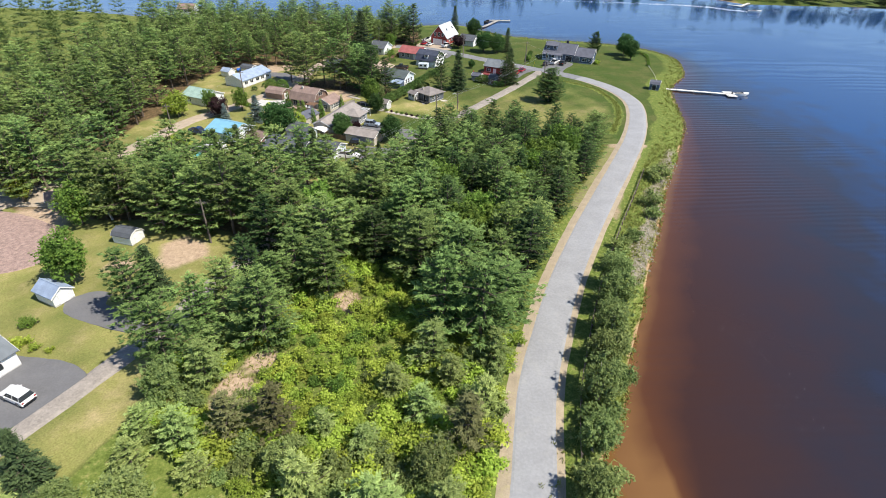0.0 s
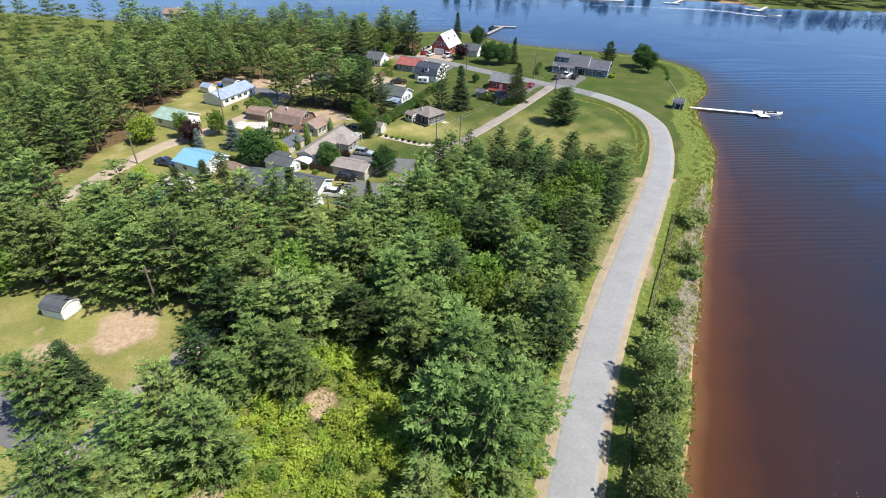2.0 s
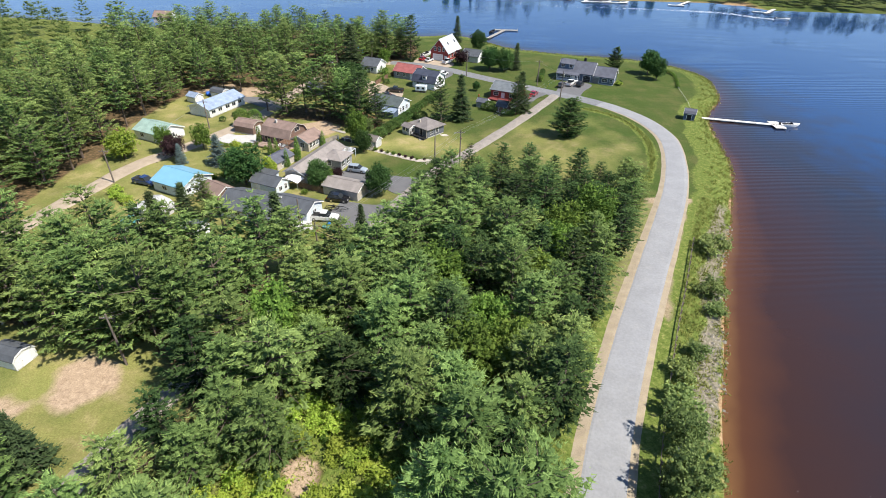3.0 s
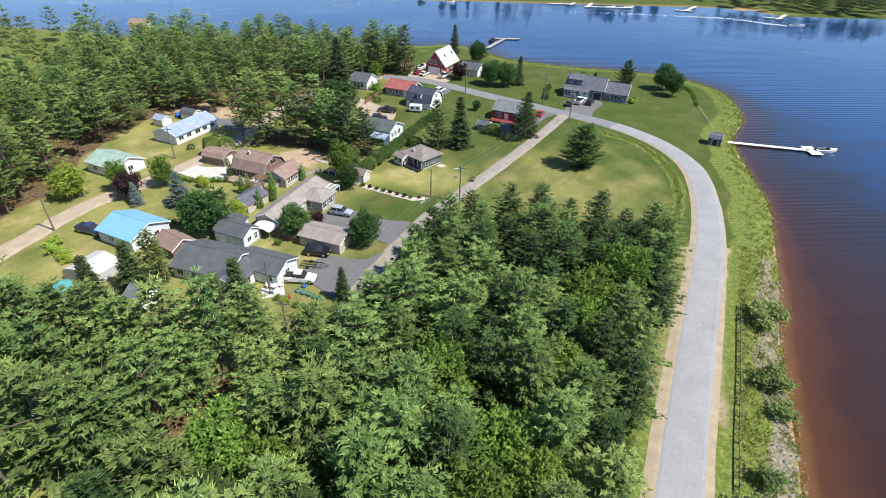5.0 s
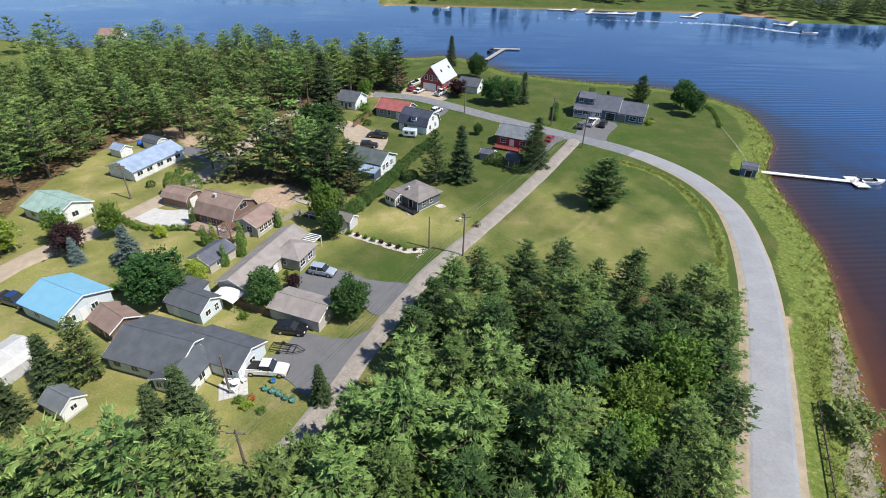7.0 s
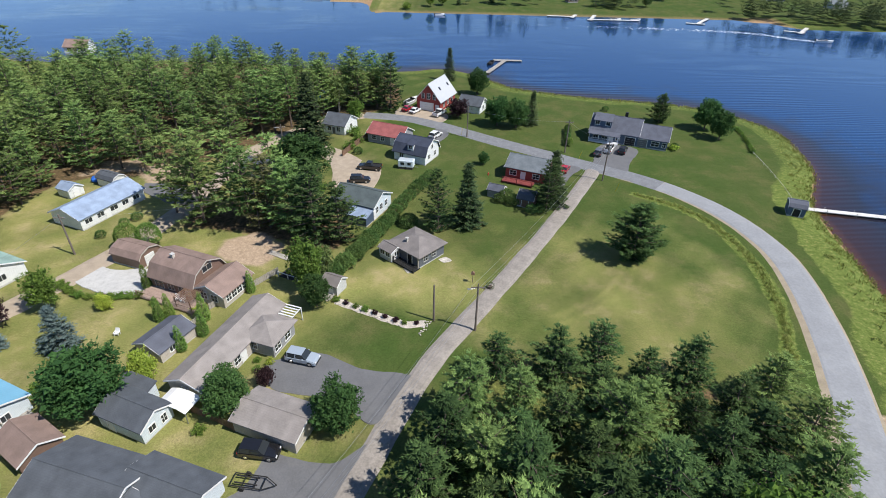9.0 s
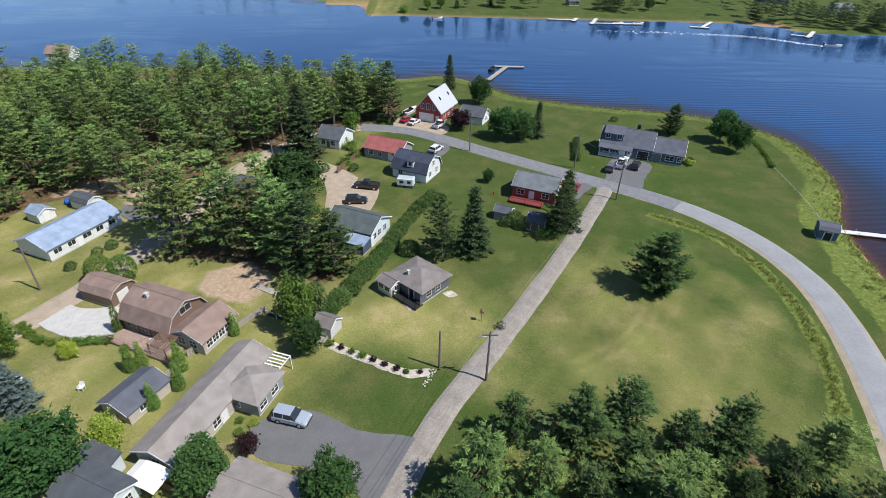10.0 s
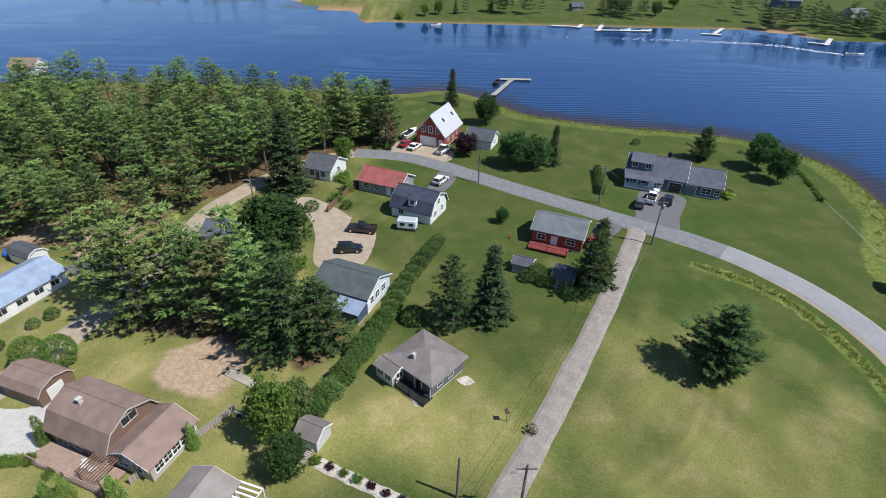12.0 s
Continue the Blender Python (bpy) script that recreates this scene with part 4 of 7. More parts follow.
    if chimney:
        x, y, w, h = chimney
        ch = part("chimney", boxed(x - w / 2, x + w / 2, y - w / 2, y + w / 2, eave, eave + rise + h, bevel=0.02), STONE, hs)
        part("cap", boxed(x - w / 2 - 0.06, x + w / 2 + 0.06, y - w / 2 - 0.06, y + w / 2 + 0.06, eave + rise + h, eave + rise + h + 0.1), CONCRETE, ch)
    return hs


def deck(parent, x0, x1, y0, y1, z, material, rail=True):
    """A timber deck of single planks with posts and a rail, in the parent's frame."""
    dk = part("deck", boxed(x0, x1, y0, y1, z - 0.22, z - 0.05), material, parent)
    n = int((y1 - y0) / 0.2)
    for k in range(n):
        a = y0 + (y1 - y0) * k / n
        part("plank", boxed(x0, x1, a + 0.01, a + (y1 - y0) / n - 0.01, z - 0.048, z - 0.005 + 0.006 * (k % 3)), material, dk)
    for x in (x0 + 0.08, (x0 + x1) / 2, x1 - 0.08):
        part("post", boxed(x - 0.06, x + 0.06, y0 + 0.02, y0 + 0.14, -0.2, z + (0.95 if rail else -0.06)), material, dk)
    if rail:
        part("rail", boxed(x0, x1, y0 + 0.03, y0 + 0.13, z + 0.9, z + 0.98), material, dk)
    return dk


Y0 = -24
# long slate-blue house with a garage, beside the road bend
h1 = house("long_house", "long slate-blue house with a grey roof, dormer and porch", 45.0, 232.6, -23, 12.6, 8.6, 3.0, 3.1, "slate_blue", "slate", wins=[("f", 4.6, 1.6, 1.3, 1.3), ("f", 2.2, 1.6, 1.3, 1.3), ("f", -1.2, 1.6, 1.0, 1.3), ("l", -2, 1.6, 1.2, 1.2), ("l", 2, 1.6, 1.2, 1.2)], doors=[("f", 0.5, 1.0, 2.1, WHITE), ("f", -4.4, 2.6, 2.3, DARK)])
house("wing", "", 10.0, -0.3, 0, 7.6, 7.6, 2.7, 2.5, "slate_blue", "slate", parent=h1, wins=[("f", -0.8, 1.5, 1.9, 1.2), ("r", 1, 1.5, 1.2, 1.2), ("f", -3.0, 1.5, 0.9, 1.2)], doors=[("f", 2.5, 2.5, 2.2, DOOR)])
dm = house("dormer", "", -3.4, -2.0, 0, 4.6, 3.0, 5.4, 1.0, "slate_blue", "slate", style="shed", base=3.8, over=0.2, parent=h1, wins=[("f", 1.4, 4.8, 1.1, 1.0), ("f", -1.4, 4.8, 1.1, 1.0)])
deck(h1, -6.2, 1.6, -6.3, -4.35, 0.45, WHITE)
part("porch_roof", prism(bmesh.new(), [(-6.5, 2.45), (-6.5, 2.55), (-4.2, 3.1), (-4.2, 3.0)], -6.5, 1.8, pose(0, 0, 0, 0, 0, 90) @ Matrix.Diagonal((1, -1, 1, 1))), ROOFS["slate"], h1)
for x in (-6.1, -3.6, -1.1, 1.5):
    part("porch_post", boxed(x - 0.08, x + 0.08, -6.35, -6.19, 0.4, 2.5), WHITE, h1)
part("chimney", boxed(1.6, 2.4, 0.9, 1.7, 5, 7.1), DARK, h1)

# red house by the junction
h2 = house("red_house", "red clapboard house with a grey shingle roof", 17.6, 207.0, Y0, 9.2, 7.6, 2.9, 1.8, "red", "grey", wins=[("f", 2.8, 1.7, 1.5, 1.1), ("f", -2.6, 1.7, 1.5, 1.1), ("r", 1.6, 1.8, 1.0, 1.0), ("r", -1.6, 1.8, 1.0, 1.0)], doors=[("f", 0.4, 1.0, 2.2, WHITE)])
deck(h2, -4.6, 2.6, -6.6, -3.85, 0.5, REDBRICK)
# barn
h3 = house("red_barn", "red barn-like house with a white metal roof and garage door", -4.6, 257.6, 66, 11.5, 7.8, 3.6, 4.6, "red", "white_metal", over=0.5, wins=[("l", 1.9, 4.5, 0.9, 1.5), ("l", -1.9, 4.5, 0.9, 1.5), ("l", 0, 4.5, 1.0, 1.7), ("f", 3, 1.8, 1.2, 1.2), ("f", 0, 1.8, 1.2, 1.2), ("f", -3, 1.8, 1.2, 1.2)], doors=[("l", 0.6, 4.4, 2.5, CURTAIN), ("l", -2.9, 0.95, 2.1, WHITE)])
for x in (2.0, -1.0):
    part("skylight", boxed(x - 0.35, x + 0.35, -0.5, 0.5, 0, 0.08), glass, h3).matrix_local = pose(x, -1.9, 6.2, 49.7, 0, 0)
# white cottage beside the barn
house("white_house", "small white house with a dark grey roof", 6.6, 254.0, Y0, 7.0, 6.0, 2.5, 1.9, "white", "charcoal", wins=[("r", 0, 1.5, 1.1, 1.1), ("f", 1, 1.5, 1.1, 1.1)], doors=[("f", -1.5, 0.95, 2.1, WHITE)])
# red-roofed bungalow
house("red_roof_house", "grey bungalow with a faded red roof", -16.6, 227.6, Y0, 9.8, 7.0, 2.5, 1.9, "grey", "red", wins=[("f", 3.0, 1.5, 1.2, 1.1), ("l", 0, 1.5, 1.1, 1.1), ("f", 0.5, 1.5, 1.0, 1.1), ("r", 0, 1.5, 1.1, 1.1)], doors=[("f", -2.4, 0.95, 2.1, WHITE)])
# navy gambrel
h6 = house("gambrel_house", "white-gabled house with a dark navy gambrel roof", -9.2, 216.4, Y0 - 2, 8.6, 7.4, 2.4, 3.1, "white", "navy", "gambrel", wins=[("r", 0, 3.7, 0.9, 1.1), ("r", 1.6, 1.6, 1.0, 1.1), ("r", -1.6, 1.6, 1.0, 1.1), ("f", 2.2, 1.5, 1.0, 1.0)], doors=[("f", -1.0, 0.95, 2.1, WHITE)])
house("dormer", "", 0.2, -2.5, 0, 1.6, 2.0, 4.4, 0.5, "white", "navy", style="shed", base=3.0, over=0.15, parent=h6, wins=[("f", 0, 3.9, 0.8, 0.8)])
# sage-roofed house by the hedge
h7 = house("sage_roof_house", "pale blue house with a grey-green roof", -19.3, 189.2, Y0, 9.4, 7.2, 3.1, 1.7, "pale_blue", "sage", wins=[("r", 2.2, 1.9, 1.0, 1.2), ("r", 0.5, 1.9, 1.0, 1.2), ("r", -1.5, 1.9, 1.0, 1.2), ("f", 2, 1.8, 1.2, 1.1)], doors=[("r", 3.1, 0.8, 2.1, WHITE)])
house("lean_to", "", 2.6, -5.0, 0, 4.2, 2.8, 2.0, 0.6, "slate_blue", "blue_grey", style="shed", parent=h7, over=0.2)
# grey cottage with veranda on the open lawn
h8 = house("grey_cottage", "grey cottage with a taupe roof and dark veranda", -7.4, 172.6, -42, 7.2, 6.4, 2.5, 1.5, "charcoal", "taupe", "hip", over=0.5, wins=[("f", 1.8, 1.5, 1.0, 1.1), ("r", 1.6, 1.5, 1.0, 1.1), ("r", -0.5, 1.5, 1.0, 1.1)], doors=[("f", -1.4, 0.95, 2.1, DARK)], chimney=(-0.6, -1.9, 0.35, -0.1), trim=WALLS["light_grey"])
house("sunroom", "", -2.7, -4.0, 0, 3.0, 2.6, 2.1, 0.6, "light_grey", "taupe", "gable", parent=h8, over=0.25, wins=[("f", 0.7, 1.45, 1.0, 0.9), ("f", -0.7, 1.45, 1.0, 0.9), ("l", 0.0, 1.45, 1.6, 0.9), ("r", 0, 1.45, 1.0, 0.9)])
deck(h8, -1.1, 3.9, -5.0, -3.3, 0.4, DARK)
for x in (-1.0, 1.2, 3.8):
    part("veranda_post", boxed(x - 0.07, x + 0.07, -3.75, -3.6, 0.3, 2.45), GREYWOOD, h8)
# brown gambrel house with deck and sunroom
h9 = house("brown_house", "brown gambrel house with sunroom, pergola and timber deck", -44.2, 163.0, Y0 + 2, 8.6, 7.2, 2.5, 3.0, "brown", "brown", "gambrel", wins=[("r", 0, 4.1, 1.9, 1.0), ("f", 2.6, 1.5, 1.6, 1.6), ("f", 0.2, 1.5, 1.2, 1.2), ("f", -2.0, 1.5, 1.2, 1.2)], doors=[("f", -3.3, 0.95, 2.1, WHITE)], chimney=(-1.2, -1.0, 0.5, 0.3), trim=WALLS["tan"])
house("sunroom", "", 7.1, 0.0, 90, 6.6, 5.6, 2.4, 1.3, "tan", "brown", "gable", parent=h9, over=0.3, wins=[("f", 2.2, 1.5, 1.0, 1.2), ("f", 1.0, 1.5, 1.0, 1.2), ("f", -0.2, 1.5, 1.0, 1.2), ("f", -1.4, 1.5, 1.0, 1.2), ("f", -2.5, 1.5, 0.9, 1.2), ("l", 1, 1.5, 1.2, 1.2), ("l", -1, 1.5, 1.2, 1.2)])
deck(h9, -4.6, 6.4, -6.6, -3.65, 0.5, mat("pinkish weathered deck boards", (0.36, 0.26, 0.21), 0.85, var=0.2, scale=12, fine=90))
for k in range(9):
    part("pergola_beam", boxed(3.2 + k * 0.36, 3.28 + k * 0.36, -6.4, -3.0, 2.35, 2.5), BROWNWOOD, h9)
for x, y in ((3.2, -6.2), (6.1, -6.2)):
    part("pergola_post", boxed(x - 0.06, x + 0.06, y - 0.06, y + 0.06, 0.4, 2.4), BROWNWOOD, h9)
# its garage
house("brown_garage", "small brown garage with a gambrel roof", -55.8, 169.3, Y0 + 4, 6.2, 4.6, 2.0, 1.3, "brown", "brown", "gambrel", over=0.2, doors=[("r", 0.2, 1.8, 2.0, CURTAIN)], category="garage", trim=WALLS["tan"])
# long tan house
h11 = house("tan_house", "long tan bungalow with a beige shingle roof", -32.0, 146.9, 71, 17.6, 5.2, 2.5, 1.15, "tan", "tan", over=0.35, wins=[("f", 7, 1.4, 1.2, 1.2), ("f", 4.6, 1.4, 1.2, 1.2), ("f", 2.2, 1.4, 1.2, 1.2), ("l", 0, 1.5, 1.0, 0.9)], doors=[("f", 0.9, 0.95, 2.1, WHITE)])
house("wing", "", 3.6, -3.3, 90, 5.4, 5.2, 2.5, 1.25, "grey", "tan", "hip", parent=h11, over=0.45, wins=[("l", 1.6, 1.4, 1.3, 1.3), ("l", -0.8, 1.4, 1.3, 1.3), ("f", 0, 1.4, 1.2, 1.2), ("b", 0.5, 1.4, 1.2, 1.2)])
for k in range(6):
    part("pergola_slat", boxed(6.4 + 0.55 * k, 6.6 + 0.55 * k, -5.4, -2.7, 2.3, 2.38), WHITE, h11)
for y in (-5.3, -2.8):
    part("pergola_rail", boxed(6.3, 9.4, y - 0.05, y + 0.05, 2.2, 2.3), WHITE, h11)
for x in (6.4, 9.3):
    part("pergola_post", boxed(x - 0.06, x + 0.06, -5.36, -5.24, -0.1, 2.2), WHITE, h11)
part("canopy", prism(bmesh.new(), [(-2.2, 1.9), (-1.1, 2.3), (0.0, 2.4), (1.1, 2.3), (2.2, 1.9), (2.2, 1.85), (1.1, 2.23), (0, 2.33), (-1.1, 2.23), (-2.2, 1.85)], -1.4, 1.4), WHITE, h11, "white fabric carport canopy").matrix_local = pose(-10.7, -0.6, 0, 0, 0, 90)
for x, y in ((-12.0, -2.7), (-9.4, -2.7), (-12.0, 1.5), (-9.4, 1.5)):
    part("canopy_post", boxed(x - 0.04, x + 0.04, y - 0.04, y + 0.04, -0.1, 1.9), STEEL, h11)
# outbuildings near it
h12 = house("slate_shed", "grey shed with a dark slate roof", -41.6, 148.2, 66, 6.0, 4.6, 1.9, 1.0, "tan", "slate", over=0.25, wins=[("f", 1, 1.2, 0.9, 0.8)], category="shed")
house("tan_garage", "long tan garage with a beige roof", -22.6, 134.6, Y0 + 4, 8.4, 5.2, 2.2, 0.9, "tan", "tan", over=0.3, doors=[("b", 0, 2.4, 2.1, CURTAIN)], category="garage")
h15 = house("white_garage", "white garage with a dark roof", -39.4, 135.0, Y0 + 2, 6.8, 4.4, 2.3, 1.2, "pale_blue", "charcoal", over=0.25, wins=[("r", 0.8, 1.4, 0.9, 0.9), ("r", -0.9, 1.3, 0.7, 1.2)], doors=[("f", 1.5, 0.9, 2.0, WHITE)], category="garage")
house("lean_to", "", -2.9, 2.6, 0, 4.4, 2.6, 1.9, 0.6, "pale_blue", "charcoal", style="shed", parent=h15, over=0.2)
# pale blue rambling house
h14 = house("pale_blue_house", "rambling pale blue house with a charcoal roof", -39.6, 125.2, Y0 + 8, 10.6, 8.4, 2.4, 1.8, "pale_blue", "charcoal", wins=[("f", 3.8, 1.4, 1.1, 0.9), ("f", 1.0, 1.4, 1.1, 0.9), ("f", -2.0, 1.4, 1.1, 0.9)], over=0.4)
house("wing", "", 8.4, 2.0, -3, 8.6, 5.6, 2.4, 1.2, "pale_blue", "charcoal", parent=h14, wins=[("r", 0, 1.4, 1.0, 1.0), ("f", -2.8, 1.4, 1.0, 1.0)], doors=[("r", 1.8, 0.9, 2.0, WHITE)], over=0.35)
house("porch", "", 5.6, -2.6, 90, 5.8, 5.0, 2.3, 1.0, "white", "charcoal", parent=h14, over=0.35, wins=[("l", 1.6, 1.4, 0.7, 0.8), ("l", 0.5, 1.4, 0.7, 0.8), ("l", -0.6, 1.4, 0.7, 0.8), ("l", -1.7, 1.4, 0.7, 0.8), ("f", 0, 1.4, 1.0, 1.0)])
# sky-blue roof
h16 = house("blue_roof_house", "white house with a sky-blue metal roof", -58.6, 134.8, Y0, 8.8, 8.0, 2.5, 1.6, "pale_blue", "blue_metal", wins=[("r", 2.4, 1.4, 1.0, 0.9), ("r", -1.2, 1.4, 1.0, 0.9), ("f", 1, 1.4, 1.2, 0.9)], doors=[("r", 0.6, 0.9, 2.0, WHITE)])
deck(h16, 4.45, 7.0, 0.4, 3.4, 0.5, GREYWOOD)
# white long house
house("white_bungalow", "long white bungalow with a blue-grey roof", -71.2, 186.4, 68, 14.4, 7.6, 2.5, 1.5, "white", "blue_grey", wins=[("f", 5.6, 1.5, 1.4, 0.9), ("f", 3.0, 1.5, 1.4, 0.9), ("f", 0.0, 1.5, 1.6, 0.9), ("f", -2.6, 1.5, 1.4, 0.9), ("f", -5.2, 1.5, 1.4, 0.9)], doors=[("f", 1.5, 0.95, 2.1, WHITE)])
house("white_shed", "small white garden shed with a blue-grey roof", -81.0, 193.0, Y0, 3.6, 3.2, 1.9, 0.9, "white", "blue_grey", over=0.2, doors=[("r", 0, 1.2, 1.8, WHITE)], category="shed")
house("grey_roof_shed", "white shed with a charcoal roof", -75.0, 198.0, Y0, 5.0, 3.2, 1.9, 1.0, "white", "charcoal", "gambrel", over=0.2, category="shed")
house("brown_shed", "brown garden shed with a weathered roof", -49.2, 130.8, Y0 - 8, 5.4, 4.4, 2.0, 1.2, "brown", "brown", over=0.3, category="shed", doors=[("f", 0, 1.4, 1.8, BROWNWOOD)])
house("white_playhouse", "small white shed with a pale grey roof", -47.6, 115.8, Y0, 3.6, 3.0, 1.9, 1.0, "white", "grey", over=0.25, wins=[("r", 0, 1.3, 0.7, 0.7)], doors=[("f", 0, 0.9, 1.8, WHITE)], category="shed")
hs = house("garden_shed", "small grey garden shed with a ramp", -20.4, 161.6, Y0, 2.8, 2.8, 1.9, 0.9, "light_grey", "taupe", over=0.2, doors=[("f", 0, 1.2, 1.7, WHITE)], category="shed")
for k in range(7):
    part("ramp_board", boxed(-1.1, 0.9, -1.6 - 0.26 * k, -1.4 - 0.26 * k, 0.02, 0.3 - 0.03 * k), GREYWOOD, hs)
house("dark_shed", "dark shed with a charcoal gambrel roof", 15.2, 192.6, Y0, 3.4, 3.6, 1.8, 1.3, "brown", "charcoal", "gambrel", over=0.15, doors=[("f", 0, 1.4, 1.7, BROWNWOOD)], category="shed")
house("slate_hut", "low shed with a slate roof among cedars", 9.0, 196.4, Y0, 3.2, 2.8, 1.7, 0.8, "grey", "slate", over=0.2, category="shed")
house("village_house", "grey house with a dark roof and white gable", -31.0, 234.8, Y0 + 4, 6.4, 7.4, 2.6, 2.0, "white", "charcoal", wins=[("f", 1.4, 1.5, 1.0, 1.2), ("f", -1.4, 1.5, 1.0, 1.2), ("r", 0, 1.6, 1.0, 1.2)], doors=[("f", 0, 0.9, 2.0, DOOR)])
house("green_roof_house", "white house with a faded green roof", -77.6, 163.2, Y0, 9.6, 7.4, 2.5, 1.6, "white", "green", wins=[("r", 0, 1.5, 1.2, 1.0), ("f", 2, 1.5, 1.2, 1.0)])
house("dock_shed", "small slate-blue shed beside the dock", 71.6, 190.6, Y0, 3.2, 3.6, 2.0, 1.0, "slate_blue", "slate", "gambrel", over=0.15, doors=[("f", 0, 1.3, 1.8, DARK)], category="shed")
house("hidden_house", "low house with a slate roof among pines", -43.4, 205.0, Y0 + 10, 8.0, 6.0, 2.4, 1.5, "grey", "slate", wins=[("f", 1, 1.4, 1.1, 1.0)])
house("pale_shed", "small shed with a pale blue roof", -60.6, 64.6, Y0, 4.4, 3.2, 1.9, 1.1, "white", "blue_grey", over=0.25, doors=[("r", 0, 1.3, 1.8, WHITE)], category="shed")
house("roadside_house", "white house with a pale roof beside the drive", -62.0, 47.0, 66, 11, 8, 2.6, 1.7, "white", "grey", wins=[("f", 3, 1.5, 1.2, 1.0), ("f", -3, 1.5, 1.2, 1.0)], doors=[("f", 0, 1, 2.1, WHITE)])
house("yard_shed", "small grey shed with a white end in a clearing", -58.2, 82.0, Y0 + 10, 4.0, 3.2, 1.7, 0.9, "white", "charcoal", "gambrel", over=0.15, doors=[("r", 0, 1.2, 1.6, WHITE)], category="shed")
house("far_shed", "brown-roofed shed beside a gravel yard", -79.0, 95.0, Y0 + 50, 4.6, 3.2, 1.9, 1.0, "grey", "brown", over=0.2, category="shed")


# ---- single trees ----
for k, x, y, s, w in (("lawn_pine", 31.6, 172.4, 0.95, 1.15), ("dark_pine", 18.8, 189.6, 1.0, 0.85), ("spruce", 20.6, 192.6, 1.1, 1.1), ("dark_pine", -3.6, 181.0, 1.1, 0.85), ("spruce", 2.3, 183.2, 1.2, 1.0),
                      ("lawn_pine", 62.0, 246.0, 0.75, 1.0), ("maple", 73.4, 240.5, 1.1, 1.1), ("maple", 74.4, 233.0, 1.0, 0.95), ("spruce", 0.0, 287.0, 1.05, 0.9), ("maple", 9.0, 270.0, 1.05, 1.0), ("burgundy_tree", 2.0, 247.0, 1.1, 1.2),
                      ("maple", 13.0, 240.6, 1.05, 1.2), ("maple", 18.4, 239.0, 1.0, 1.1), ("spruce", 22.8, 242.0, 0.9, 1.0),
                      ("maple", -15.4, 134.6, 0.85, 1.05), ("maple", -29.0, 136.6, 0.8, 1.15), ("burgundy_tree", -25.8, 141.0, 0.6, 0.85), ("maple", -45.6, 137.0, 1.1, 1.25), ("blue_spruce", -55.4, 147.0, 1.05, 1.05),
                      ("bright_tree", -41.6, 141.6, 0.8, 0.9), ("leaf_tree", -63.0, 156.0, 0.75, 1.05), ("bright_tree", -54.4, 155.8, 0.45, 1.1), ("round_cedar", -59.0, 173.0, 1.0, 1.0), ("round_cedar", -55.6, 173.6, 0.95, 1.05),
                      ("maple", -22.4, 157.2, 0.7, 1.0), ("leaf_tree", -24.6, 161.6, 1.05, 0.8), ("blue_spruce", -64.6, 147.0, 0.7, 0.9), ("burgundy_tree", -67.4, 150.0, 1.15, 1.0), ("leaf_tree", -71.0, 153.0, 0.8, 0.9), ("bright_tree", -79.4, 149.0, 1.25, 1.1),
                      ("spruce", -30.4, 112.6, 1.05, 1.0), ("spruce", -33.4, 111.0, 0.9, 1.0), ("pine", -47.6, 121.0, 0.8, 0.85), ("spruce", -50.6, 119.0, 0.85, 1.1), ("spruce", -53.6, 113.6, 0.9, 1.1), ("spruce", -16.4, 118.0, 0.6, 0.9),
                      ("maple", 7.2, 212.6, 0.4, 1.0), ("round_cedar", 31.0, 226.0, 0.5, 0.9), ("bright_tree", -88.0, 96.0, 0.9, 1.0), ("birch", -22.6, 164.6, 0.75, 0.8)):
    plant(k, x, y, s, w)
for x, y, s in ((-50.4, 161.2, 1.0), (-45.0, 153.4, 0.95), (-43.8, 154.2, 0.95), (-37.4, 150.4, 1.0), (-38.4, 153.6, 1.1), (-39.2, 147.2, 0.95), (-33.6, 160.6, 0.9)):
    plant("thuja", x, y, s, 1.1, group="cedars round the brown house")
hedge = spline([(-21.4, 164.4), (-18.4, 170.5), (-15.4, 178), (-13.0, 184)], 1.15)
for x, y in hedge:
    plant("hedge_plant", x, y, rng.uniform(0.95, 1.15), 1.12, group="hedge beside the lawn")
for x, y in spline([(-12.4, 187), (-10.8, 192), (-8, 198.6), (-5.6, 204.4)], 2.1):
    plant("clipped_shrub", x, y, rng.uniform(1.1, 1.35), 1.05, group="clipped shrubs in a row")
for x, y, s in ((12.2, 192.4, 1.3), (11.0, 194.0, 1.5), (15.6, 188.8, 1.1), (17.2, 189.2, 1.0), (9.4, 193.4, 1.1), (-9.4, 182.6, 1.5), (3.4, 187.0, 1.2), (48.6, 256.0, 0.9), (59.0, 225.5, 0.9), (-64.0, 181.0, 0.8), (-62.6, 183.2, 0.9), (-66.0, 176.4, 0.8), (-31.0, 217.0, 1.2), (-24.0, 218.0, 1.0)):
    plant("clipped_shrub", x, y, s)
for x, y in spline([(30.6, 226.4), (31.6, 231), (33.0, 237.5)], 1.3):
    plant("hedge_plant", x, y, 0.75, 0.9, group="low hedge beside the long house")

